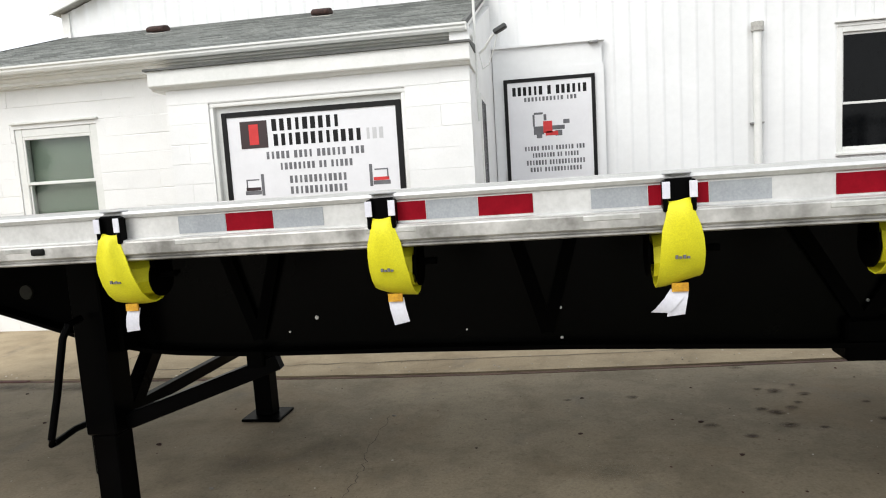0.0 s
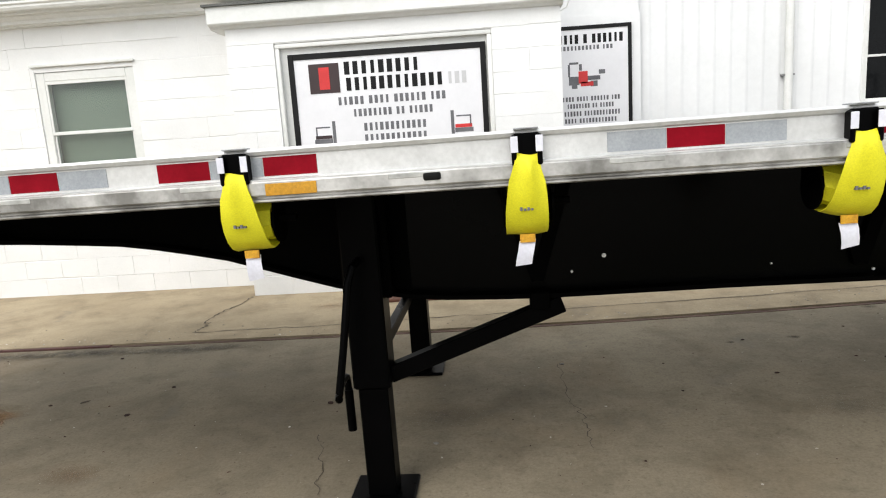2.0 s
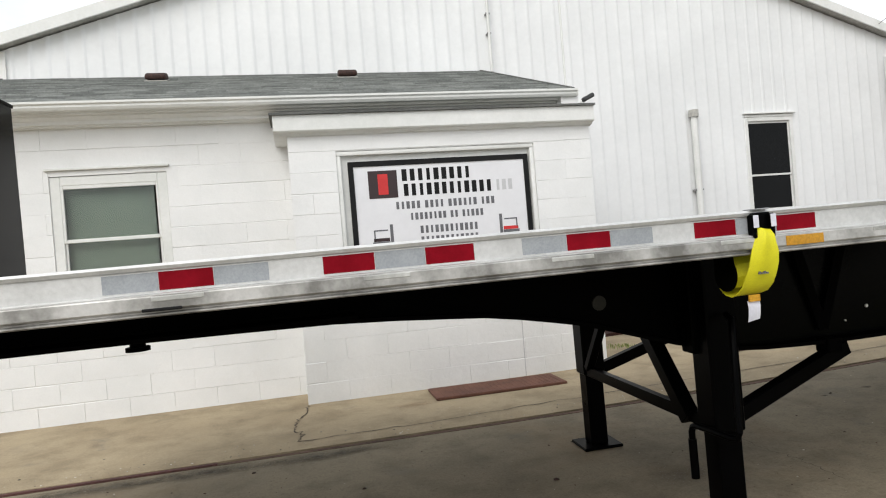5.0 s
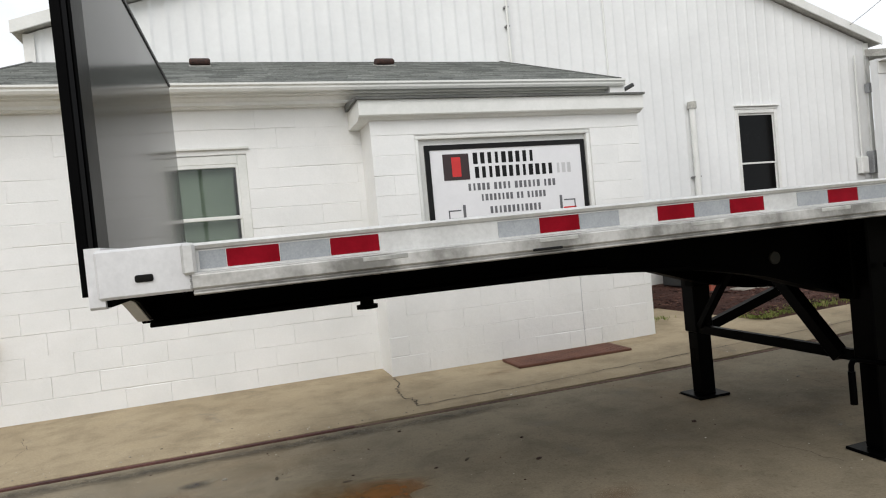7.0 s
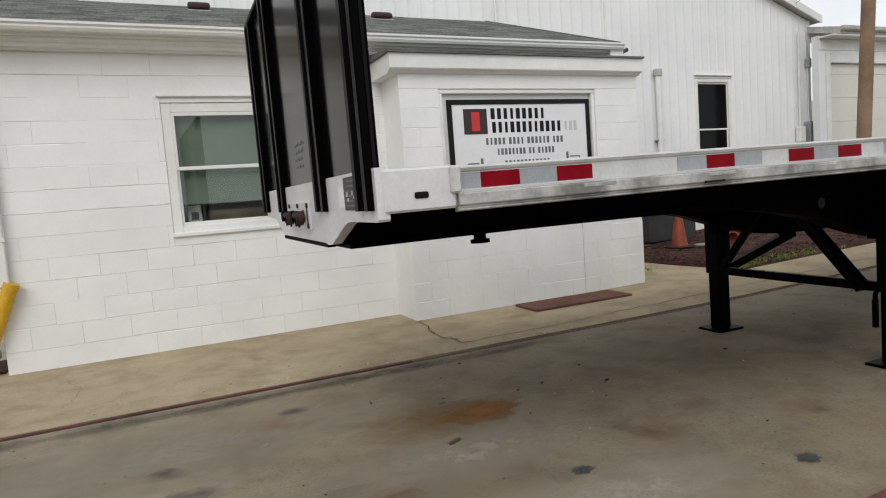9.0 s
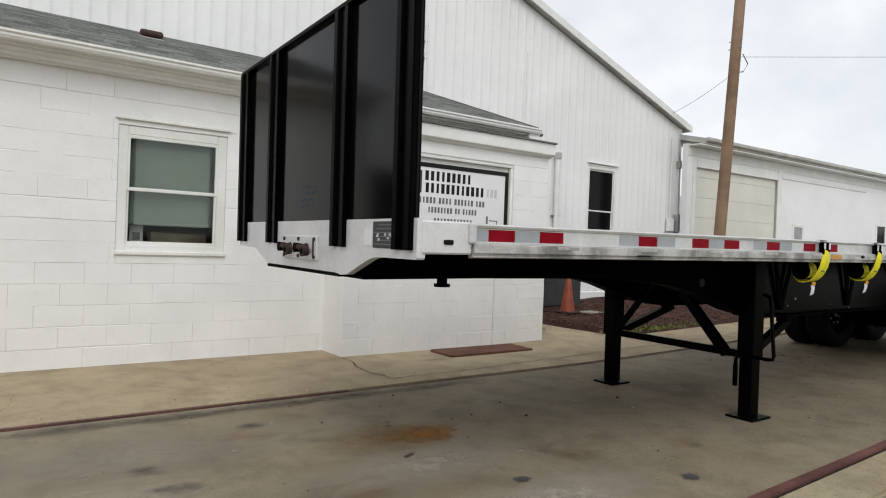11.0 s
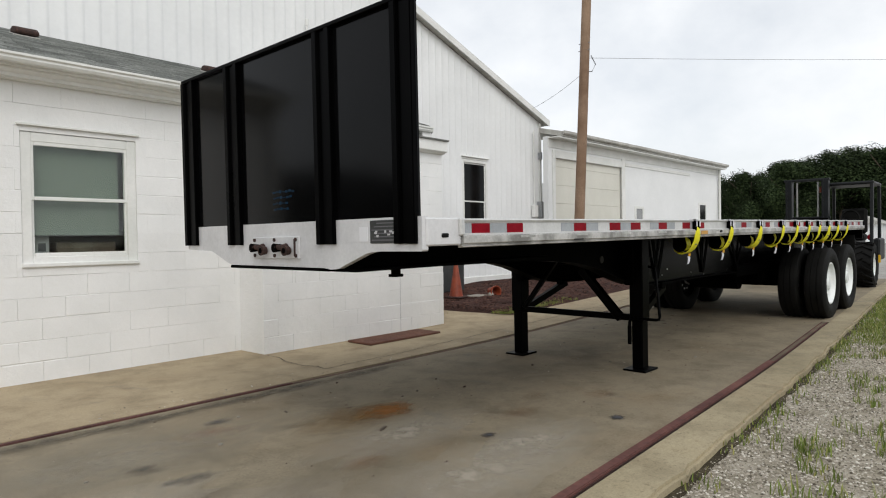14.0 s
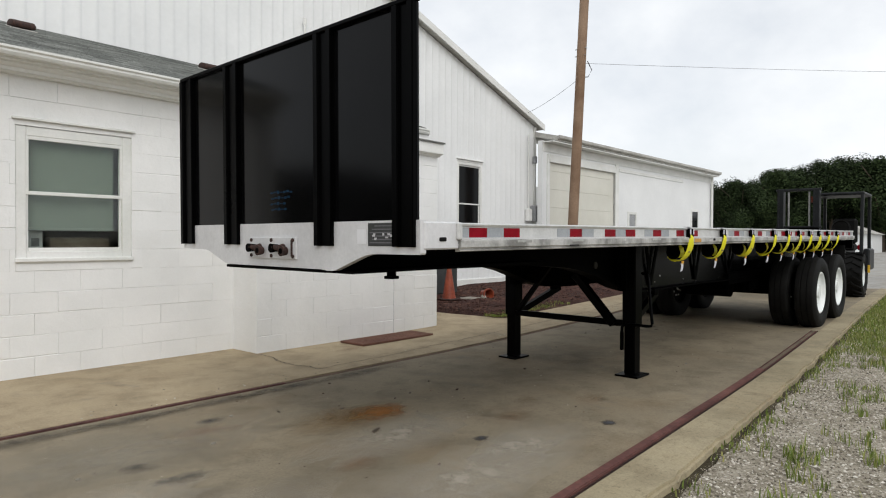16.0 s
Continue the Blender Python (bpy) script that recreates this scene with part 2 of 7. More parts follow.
def concrete_material(name, dark, light, stain=(0.10, 0.07, 0.045), grain=0.7):
    """Trowelled concrete with broad dirt, blotches, rusty flecks and hair cracks."""
    m, n, l, p = nodes_of(name)
    vec = n.new("ShaderNodeTexCoord").outputs["Object"]
    big = noise_node(n, l, vec, 0.45, 6, 0.6, 0.4)
    mid = noise_node(n, l, vec, 2.6, 7, 0.65, 0.3)
    fine = noise_node(n, l, vec, 70, 4, 0.7)
    r = ramp_node(n, [(0.33, dark), (0.66, light)])
    l.new(big.outputs["Fac"], r.inputs["Fac"])
    rm = ramp_node(n, [(0.28, (0.66, 0.65, 0.63)), (0.55, (1, 1, 1)), (0.75, (1.0, 0.99, 0.96))])
    l.new(mid.outputs["Fac"], rm.inputs["Fac"])
    rf = ramp_node(n, [(0.3, (0.80, 0.80, 0.79)), (0.6, (1.02, 1.02, 1.02))])
    l.new(fine.outputs["Fac"], rf.inputs["Fac"])
    col = r.outputs["Color"]
    for extra in (rm, rf):
        k = n.new("ShaderNodeMix")
        k.data_type, k.blend_type = "RGBA", "MULTIPLY"
        k.inputs[0].default_value = 1.0
        l.new(col, k.inputs[6])
        l.new(extra.outputs["Color"], k.inputs[7])
        col = k.outputs[2]
    speck = noise_node(n, l, vec, 26, 5, 0.75)
    rk = ramp_node(n, [(0.30, (0.62, 0.60, 0.57)), (0.46, (1, 1, 1)), (0.60, (1, 1, 1)), (0.72, (1.22, 1.20, 1.16))])
    l.new(speck.outputs["Fac"], rk.inputs["Fac"])
    k = n.new("ShaderNodeMix")
    k.data_type, k.blend_type = "RGBA", "MULTIPLY"
    k.inputs[0].default_value = grain
    l.new(col, k.inputs[6])
    l.new(rk.outputs["Color"], k.inputs[7])
    col = k.outputs[2]
    # sparse darker blotches and faint rusty tints
    for scale, lo_, hi_, most, tone in ((1.15, 0.64, 0.76, 0.5, stain), (0.8, 0.52, 0.72, 0.4, (0.20, 0.135, 0.07)), (1.9, 0.60, 0.72, 0.35, (0.13, 0.125, 0.115))):
        spot = noise_node(n, l, vec, scale, 5, 0.6, 0.6)
        rs = ramp_node(n, [(lo_, (0, 0, 0)), (hi_, (most,) * 3)])
        l.new(spot.outputs["Fac"], rs.inputs["Fac"])
        k = n.new("ShaderNodeMix")
        k.data_type = "RGBA"
        l.new(rs.outputs["Color"], k.inputs[0])
        l.new(col, k.inputs[6])
        k.inputs[7].default_value = (*tone, 1)
        col = k.outputs[2]
    l.new(col, p.inputs["Base Color"])
    p.inputs["Roughness"].default_value = 0.82
    p.inputs["Specular IOR Level"].default_value = 0.3
    bp = n.new("ShaderNodeBump")
    bp.inputs["Strength"].default_value, bp.inputs["Distance"].default_value = 0.35, 0.004
    l.new(fine.outputs["Fac"], bp.inputs["Height"])
    l.new(bp.outputs["Normal"], p.inputs["Normal"])
    return m


SLAB = concrete_material("slab_concrete", (0.195, 0.164, 0.115), (0.322, 0.272, 0.192), grain=0.7)
WALKWAY = concrete_material("walkway_concrete", (0.345, 0.275, 0.178), (0.462, 0.376, 0.25), grain=0.28)
KERB_CON = concrete_material("kerb_concrete", (0.27, 0.228, 0.145), (0.44, 0.375, 0.25), grain=1.0)
LOT = concrete_material("lot_paving", (0.30, 0.29, 0.27), (0.38, 0.37, 0.345))


def soil_material(name, cols, scale, bump=0.6):
    m, n, l, p = nodes_of(name)
    vec = n.new("ShaderNodeTexCoord").outputs["Object"]
    a = noise_node(n, l, vec, scale, 8, 0.7)
    b = noise_node(n, l, vec, scale * 0.06, 4, 0.6)
    add = n.new("ShaderNodeMath")
    add.operation = "ADD"
    l.new(a.outputs["Fac"], add.inputs[0])
    l.new(b.outputs["Fac"], add.inputs[1])
    half = n.new("ShaderNodeMath")
    half.operation = "MULTIPLY"
    half.inputs[1].default_value = 0.5
    l.new(add.outputs[0], half.inputs[0])
    r = ramp_node(n, cols)
    l.new(half.outputs[0], r.inputs["Fac"])
    l.new(r.outputs["Color"], p.inputs["Base Color"])
    p.inputs["Roughness"].default_value = 0.95
    p.inputs["Specular IOR Level"].default_value = 0.2
    bp = n.new("ShaderNodeBump")
    bp.inputs["Strength"].default_value, bp.inputs["Distance"].default_value = bump, 0.03
    l.new(a.outputs["Fac"], bp.inputs["Height"])
    l.new(bp.outputs["Normal"], p.inputs["Normal"])
    return m


GROUND = soil_material("gravel_and_grass", [(0.34, (0.11, 0.10, 0.06)), (0.42, (0.24, 0.215, 0.155)), (0.48, (0.34, 0.305, 0.24)), (0.66, (0.50, 0.46, 0.38))], 60)
MEADOW = soil_material("meadow", [(0.36, (0.036, 0.048, 0.016)), (0.50, (0.075, 0.080, 0.030)), (0.66, (0.145, 0.125, 0.060))], 6)
MULCH = soil_material("red_mulch", [(0.36, (0.02, 0.010, 0.008)), (0.5, (0.060, 0.027, 0.020)), (0.66, (0.11, 0.055, 0.042))], 40, 1.0)


def island_material(name, stops, rough=0.9, spec=0.2, tone=None, mottle=0.0):
    m, n, l, p = nodes_of(name)
    g = n.new("ShaderNodeNewGeometry")
    r = ramp_node(n, stops)
    l.new(g.outputs["Random Per Island"], r.inputs["Fac"])
    col = r.outputs["Color"]
    if mottle:
        vec = n.new("ShaderNodeTexCoord").outputs["Object"]
        for scale in (3.5, 45.0):
            nz = noise_node(n, l, vec, scale, 5.0, 0.7)
            rz = ramp_node(n, [(0.32, (1 - mottle,) * 3), (0.66, (1 + mottle * 0.6,) * 3)])
            l.new(nz.outputs["Fac"], rz.inputs["Fac"])
            k = n.new("ShaderNodeMix")
            k.data_type, k.blend_type = "RGBA", "MULTIPLY"
            k.inputs[0].default_value = 1.0
            l.new(col, k.inputs[6])
            l.new(rz.outputs["Color"], k.inputs[7])
            col = k.outputs[2]
        bp = n.new("ShaderNodeBump")
        bp.inputs["Strength"].default_value, bp.inputs["Distance"].default_value = 0.5, 0.006
        l.new(nz.outputs["Fac"], bp.inputs["Height"])
        l.new(bp.outputs["Normal"], p.inputs["Normal"])
    if tone:
        v = n.new("ShaderNodeMapRange")
        v.inputs["To Min"].default_value, v.inputs["To Max"].default_value = tone
        l.new(n.new("ShaderNodeObjectInfo").outputs["Random"], v.inputs["Value"])
        hsv = n.new("ShaderNodeHueSaturation")
        l.new(v.outputs["Result"], hsv.inputs["Value"])
        l.new(col, hsv.inputs["Color"])
        col = hsv.outputs["Color"]
    l.new(col, p.inputs["Base Color"])
    p.inputs["Roughness"].default_value = rough
    p.inputs["Specular IOR Level"].default_value = spec
    return m


PEBBLE = island_material("pebbles", [(0.0, (0.10, 0.085, 0.065)), (0.30, (0.27, 0.24, 0.19)), (0.70, (0.46, 0.42, 0.355)), (1.0, (0.68, 0.645, 0.575))])
BLADE = island_material("grass_blades", [(0.0, (0.11, 0.16, 0.03)), (0.6, (0.20, 0.25, 0.06)), (1.0, (0.34, 0.31, 0.12))], 0.7)
LEAF = island_material("leaves", tone=(0.75, 1.35), stops=[(0.0, (0.011, 0.019, 0.007)), (0.5, (0.019, 0.031, 0.0115)), (1.0, (0.040, 0.058, 0.022))], rough=0.75, spec=0.1)
SHADED_SOIL = soil_material("shaded_soil", [(0.36, (0.022, 0.018, 0.010)), (0.5, (0.055, 0.045, 0.026)), (0.66, (0.12, 0.10, 0.065))], 50)
CHIP = island_material("bark_chips", [(0.0, (0.018, 0.009, 0.007)), (0.6, (0.07, 0.03, 0.022)), (1.0, (0.15, 0.08, 0.06))])
SHINGLE_TAB = island_material("shingle_tabs", [(0.0, (0.185, 0.195, 0.187)), (0.5, (0.25, 0.262, 0.25)), (1.0, (0.325, 0.337, 0.32))], 0.95, mottle=0.22)


# ---- builders ----
def box(bm, x0, x1, y0, y1, z0, z1, bevel=0.0, seg=1):
    m = Matrix.Translation(((x0 + x1) / 2, (y0 + y1) / 2, (z0 + z1) / 2)) @ Matrix.Diagonal((abs(x1 - x0), abs(y1 - y0), abs(z1 - z0), 1))
    made = bmesh.ops.create_cube(bm, size=1, matrix=m)["verts"]
    if bevel:
        edges = list({e for v in made for e in v.link_edges})
        bmesh.ops.bevel(bm, geom=edges, offset=bevel, segments=seg, profile=0.5, affect="EDGES")
    return bm


def rod(bm, a, b, r0, r1=None, seg=12, caps=True):
    a, b = Vector(a), Vector(b)
    d = b - a
    m = Matrix.Translation((a + b) / 2) @ d.to_track_quat("Z", "Y").to_matrix().to_4x4()
    bmesh.ops.create_cone(bm, cap_ends=caps, segments=seg, radius1=r0, radius2=r0 if r1 is None else r1, depth=d.length, matrix=m)
    return bm


def bar(bm, a, b, w, h, up=(0, 0, 1), bevel=0.004):
    """A square tube from a to b, w across and h along up."""
    a, b = Vector(a), Vector(b)
    d = (b - a).normalized()
    side = d.cross(Vector(up)).normalized()
    top = side.cross(d)
    m = Matrix((side, d, top)).transposed().to_4x4()
    m.translation = (a + b) / 2
    made = bmesh.ops.create_cube(bm, size=1, matrix=m @ Matrix.Diagonal((w, (b - a).length, h, 1)))["verts"]
    if bevel:
        bmesh.ops.bevel(bm, geom=list({e for v in made for e in v.link_edges}), offset=bevel, segments=1, affect="EDGES")
    return bm


def pipe(bm, pts, r, seg=8):
    """A round tube along a polyline."""
    pts = [Vector(p) for p in pts]
    rings = []
    for i, p in enumerate(pts):
        d = (pts[min(i + 1, len(pts) - 1)] - pts[max(i - 1, 0)]).normalized()
        q = d.to_track_quat("Z", "Y")
        rings.append([bm.verts.new(p + q @ Vector((r * math.cos(2 * math.pi * k / seg), r * math.sin(2 * math.pi * k / seg), 0))) for k in range(seg)])
    for a, b in zip(rings, rings[1:]):
        for k in range(seg):
            bm.faces.new((a[k], a[(k + 1) % seg], b[(k + 1) % seg], b[k]))
    bm.faces.new(rings[0][::-1])
    bm.faces.new(rings[-1])
    return bm


def prism(bm, outline, axis, lo, hi):
    """A closed outline extruded along an axis: 'x' takes (y, z), 'y' takes (x, z), 'z' takes (x, y)."""
    put = {"x": lambda p, t: (t, p[0], p[1]), "y": lambda p, t: (p[0], t, p[1]), "z": lambda p, t: (p[0], p[1], t)}[axis]
    a = [bm.verts.new(put(p, lo)) for p in outline]
    b = [bm.verts.new(put(p, hi)) for p in outline]
    k = len(outline)
    bm.faces.new(a)
    bm.faces.new(b[::-1])
    for i in range(k):
        bm.faces.new((a[i], b[i], b[(i + 1) % k], a[(i + 1) % k]))
    bmesh.ops.recalc_face_normals(bm, faces=bm.faces[:])
    return bm


def ring(bm, profile, centre, seg=40):
    """A profile of (radius, along y) turned about the y axis through centre."""
    c = Vector(centre)
    loops = []
    for i in range(seg):
        a = 2 * math.pi * i / seg
        loops.append([bm.verts.new(c + Vector((r * math.cos(a), y, r * math.sin(a)))) for r, y in profile])
    for i in range(seg):
        p, q = loops[i], loops[(i + 1) % seg]
        for k in range(len(profile) - 1):
            bm.faces.new((p[k], p[k + 1], q[k + 1], q[k]))
    bmesh.ops.recalc_face_normals(bm, faces=bm.faces[:])
    return bm


def finish(name, bm, material, smooth=True):
    me = bpy.data.meshes.new(name)
    bm.to_mesh(me)
    bm.free()
    me.materials.append(material)
    if smooth and len(me.polygons) < 60000:
        me.polygons.foreach_set("use_smooth", [True] * len(me.polygons))
        me.set_sharp_from_angle(angle=radians(32))
    return new(name, me)


def part(name, bm, material, parent, label=""):
    ob = finish(name, bm, material)
    ob.parent = parent
    return tagged(ob, label)


def solo(name, bm, material, label, category, kind="", group="", m=None):
    ob = finish(name, bm, material)
    if m is not None:
        ob.matrix_basis = m
    return tagged(ob, label, category, group, kind)


def thing(name, label, category, m=None, group="", kind=""):
    ob = new(name)
    ob.empty_display_size = 0.2
    if m is not None:
        ob.matrix_basis = m
    return tagged(ob, label, category, group, kind)


def B():
    return bmesh.new()


def rise(x):
    """Height of the paving, which climbs gently towards the back of the trailer."""
    t = min(max(x, -2.5), 8.0)
    if t < 0.5:
        return 0.028 * (t + 2.5) ** 2 / 6
    return 0.042 + 0.028 * (min(t, 5.0) - 0.5) + 0.012 * max(t - 5.0, 0.0)


def rail_left(x):
    return 4.845 - 0.002 * x


def rail_right(x):
    return 1.73 + 0.027 * x


def kerb_edge(x):
    return 1.375 + 0.031 * x


XS = [-30, -16, -12, -9.5, -8, -7, -6, -5, -4.5, -4, -3.5, -3, -2.5, -2, -1.5, -1, -0.5, 0.5, 1.5, 2.5, 3.5, 5, 6.5, 8, 9, 10.5]


def strip(bm, lo, hi, dz=0.0, thick=0.14, xs=None):
    """Paving between two lines y = lo(x) and y = hi(x), following the rise."""
    xs = xs or XS
    rows = []
    for x in xs:
        rows.append([bm.verts.new((x, lo(x), rise(x) + dz - thick)), bm.verts.new((x, lo(x), rise(x) + dz)),
                     bm.verts.new((x, hi(x), rise(x) + dz)), bm.verts.new((x, hi(x), rise(x) + dz - thick))])
    for p, q in zip(rows, rows[1:]):
        for k in range(3):
            bm.faces.new((p[k], p[k + 1], q[k + 1], q[k]))
    bm.faces.new(rows[0][::-1])
    bm.faces.new(rows[-1])
    bmesh.ops.recalc_face_normals(bm, faces=bm.faces[:])
    return bm


# ---- ground and paving ----
bm = B()
gx = [-220, -90, -40, -20] + XS[1:] + [14, 30, 70, 160, 320]
gy = [-160, -60, -20, -8, -3, -1, 0, 0.6, 1.2, 1.8, 3, 5, 8, 9.2, 9.75, 12, 20, 40, 90, 220]
grid = [[bm.verts.new((x, y, rise(x) - 0.045 - (0.19 if y > 9.5 and x < -9.2 else 0.0))) for y in gy] for x in gx]
for i in range(len(gx) - 1):
    for j in range(len(gy) - 1):
        bm.faces.new((grid[i][j], grid[i + 1][j], grid[i + 1][j + 1], grid[i][j + 1]))
bmesh.ops.recalc_face_normals(bm, faces=bm.faces[:])
solo("ground", bm, GROUND, "pale gravel ground with grass and weeds growing through", "ground", "structure")

bm = B()
prism(bm, [(-200, 14.6), (-8.9, 14.6), (-8.9, 11.6), (-10.2, 9.6), (-200, 9.6)], "z", -0.4, -0.20)
prism(bm, [(-200, 14.6), (-200, 200), (-6, 200), (-6, 14.6)], "z", -0.4, -0.201)
solo("meadow", bm, MEADOW, "green and straw-coloured grass field behind the office", "grass", "structure")

bm = strip(B(), lambda x: rail_right(x) + 0.040, lambda x: rail_left(x) - 0.03)
solo("slab", bm, SLAB, "stained grey concrete driveway slab under the trailer", "concrete slab", "structure")
bm = strip(B(), lambda x: rail_left(x) + 0.03, lambda x: 7.0 if x < 0.55 else 5.96, dz=0.012, xs=[x for x in XS if x < 0.5] + [0.5, 0.6, 1.5, 2.5, 3.5, 5, 6.5, 8, 9, 10.5])
solo("walkway", bm, WALKWAY, "tan concrete walkway along the foot of the office wall", "walkway", "structure")
bm = strip(B(), lambda x: 6.999, lambda x: 7.95, dz=0.0115, xs=[-0.72, -0.4, -0.1, 0.2, 0.5])
solo("walkway_corner", bm, WALKWAY, "worn concrete corner of the walkway beside the mulch bed", "walkway", "structure")
bm = B()
prism(bm, [(-30, 6.9), (-7.7, 6.9), (-7.7, 7.6), (-8.9, 11.4), (-10.2, 9.6), (-30, 9.6)], "z", -0.1, 0.004)
solo("side_walk", bm, WALKWAY, "pale concrete path leading round the office corner", "path", "structure")
KX = [-30, -16, -10] + [-8 + 0.11 * k for k in range(150)] + [9.2, 10.5]
bm = strip(B(), lambda x: kerb_edge(x) + 0.022 * noise.noise((x * 2.3, 0, 0)) + 0.020 * noise.noise((x * 9, 4, 0)) + 0.012 * noise.noise((x * 4.6, 9, 0)), lambda x: rail_right(x) - 0.075, dz=0.018, thick=0.2, xs=KX)
bmesh.ops.bevel(bm, geom=[e for e in bm.edges if all(v.co.z > rise(v.co.x) and v.co.y < kerb_edge(v.co.x) + 0.06 for v in e.verts)], offset=0.02, segments=2, affect="EDGES")
solo("kerb", bm, KERB_CON, "rough tan concrete edging strip beside the gravel", "kerb", "structure")
# soil strip, coloured dark to stand in for the kerb's shadow line as well
bm = strip(B(), lambda x: kerb_edge(x) - 0.055 + 0.05 * noise.noise((x * 3.1, 7, 0)), lambda x: kerb_edge(x) + 0.06, dz=-0.038, thick=0.05, xs=KX)
solo("kerb_soil_shade", bm, SHADED_SOIL, "dark soil and painted shade along the foot of the kerb", "soil", "structure")
RX = [x for x in XS if x < 2.1] + [2.1]
RNEAR = [x for x in XS if x < -0.9] + [-0.9]
RFAR = [-0.9] + [x for x in XS if -0.9 < x < 2.1] + [2.1]
bm = strip(B(), lambda x: rail_right(x) - 0.074, lambda x: rail_right(x) + 0.039, dz=0.006, thick=0.1, xs=[2.1] + [x for x in XS if x > 2.1])
solo("slab_edge", bm, SLAB, "concrete infill past the end of the rail", "concrete", "structure")
bm = strip(B(), lambda x: rail_right(x) - 0.074, lambda x: rail_right(x) - 0.058, dz=0.003, thick=0.1, xs=RX)
solo("slab_edge", bm, SLAB, "narrow grey concrete band beside the steel rail", "concrete", "structure")
bm = strip(B(), lambda x: rail_right(x) - 0.0575, lambda x: rail_right(x) + 0.039, dz=-0.040, thick=0.1, xs=RX)
solo("rail_channel", bm, SLAB, "sunken concrete channel that holds the steel rail", "channel", "structure")
bm = strip(B(), lambda x: rail_left(x) - 0.029, lambda x: rail_left(x) + 0.029, dz=-0.012, thick=0.1)
solo("rail_channel", bm, SLAB, "narrow joint along the walkway edge", "channel", "structure")


def steel_rail(line, width, top, xs=None):
    bm = B()
    strip(bm, lambda x: line(x) - width / 2, lambda x: line(x) + width / 2, dz=top, thick=0.06, xs=xs)
    bmesh.ops.bevel(bm, geom=[e for e in bm.edges if all(v.co.z > rise(v.co.x) + top - 0.001 for v in e.verts) and abs(e.verts[0].co.x - e.verts[1].co.x) > 0.05], offset=0.006, segments=2, affect="EDGES")
    return bm


solo("steel_rail", steel_rail(lambda x: rail_right(x) + 0.003, 0.064, 0.014, RNEAR), RAIL_RUST, "rust-brown steel rail set along the slab edge", "rail", "structure")
for off in (-0.030, 0.026):
    solo("steel_rail", steel_rail(lambda x: rail_right(x) + off, 0.016, 0.008, RFAR), DARK_RUST, "buried dark rusty rail lip in the concrete", "rail", "structure")
bm = strip(B(), lambda x: rail_right(x) - 0.0215, lambda x: rail_right(x) + 0.0175, dz=0.002, thick=0.06, xs=RFAR)
solo("joint_filler", bm, DIRT, "packed dirt between the buried rail lips", "joint", "structure")
bm = strip(B(), lambda x: rail_right(x) - 0.056, lambda x: rail_right(x) - 0.0392, dz=-0.006, thick=0.06, xs=RX)
strip(bm, lambda x: rail_right(x) - 0.0388, lambda x: rail_right(x) - 0.0302, dz=-0.002, thick=0.06, xs=RNEAR)
solo("rail_flange", bm, RUST, "dark rusty flange beside the steel rail", "rail", "structure")
LX = [x for x in XS if x < -4.6] + [-4.5]
solo("steel_rail", steel_rail(lambda x: rail_left(x), 0.048, 0.010, LX), DARK_RUST, "thin dark rust-brown steel edge along the walkway", "rail", "structure")
bm = strip(B(), lambda x: rail_left(x) - 0.024, lambda x: rail_left(x) + 0.018, dz=0.002, thick=0.06, xs=[-4.5] + [x for x in XS if x >= -4.0])
solo("joint_filler", bm, RUSTY_DIRT, "rust-tinged dirt joint along the walkway edge", "joint", "structure")

bm = B()
prism(bm, [(10.6, -14), (320, -40), (320, 60), (30, 60), (21.5, 30), (21.5, 8.9), (10.6, 8.9)], "z", 0.1, rise(9) - 0.01)
solo("lot", bm, LOT, "wide light grey paved yard behind the trailer", "paved yard", "structure")

# ---- office: walls, roof, openings ----
OFF_X0, OFF_X1, OFF_Y = -7.56, -0.70, 6.82
BUMP_X0, BUMP_X1, BUMP_Y = -3.84, -0.70, 6.32
WIN1 = (-6.09, -5.03, 1.13, 2.39)
RECESS = (-3.39, -1.34, 0.95, 2.43)

front_wall = thing("wall_front", "white painted concrete block wall", "wall", kind="structure")
bump_wall = thing("wall_bay", "white painted concrete block bay wall with a filled-in opening", "wall", kind="structure")


def wall_core(bm, x0, x1, z0, z1, y0, y1, hole):
    a, b, c, d = hole
    box(bm, x0, a, y0, y1, z0, z1)
    box(bm, b, x1, y0, y1, z0, z1)
    box(bm, a, b, y0, y1, z0, c)
    box(bm, a, b, y0, y1, d, z1)


bm = B()
wall_core(bm, OFF_X0 + 0.003, BUMP_X0 + 0.1, -0.1, 3.02, OFF_Y + 0.007, OFF_Y + 0.2, WIN1)
part("wall_core", bm, WHITE_BLOCK, front_wall)
bm = B()
wall_core(bm, BUMP_X0 + 0.003, BUMP_X1 - 0.003, -0.1, 2.75, BUMP_Y + 0.007, BUMP_Y + 0.2, RECESS)
box(bm, BUMP_X0 + 0.003, BUMP_X0 + 0.2, BUMP_Y + 0.2, OFF_Y + 0.1, -0.1, 2.75)
part("wall_core", bm, WHITE_BLOCK, bump_wall)
bm = B()
box(bm, RECESS[0] - 0.02, RECESS[1] + 0.02, BUMP_Y + 0.073, BUMP_Y + 0.19, RECESS[2] - 0.02, RECESS[3] + 0.02)
part("recess_panel", bm, WHITE_TRIM, bump_wall, "smooth white panel closing an old opening")
bm = B()
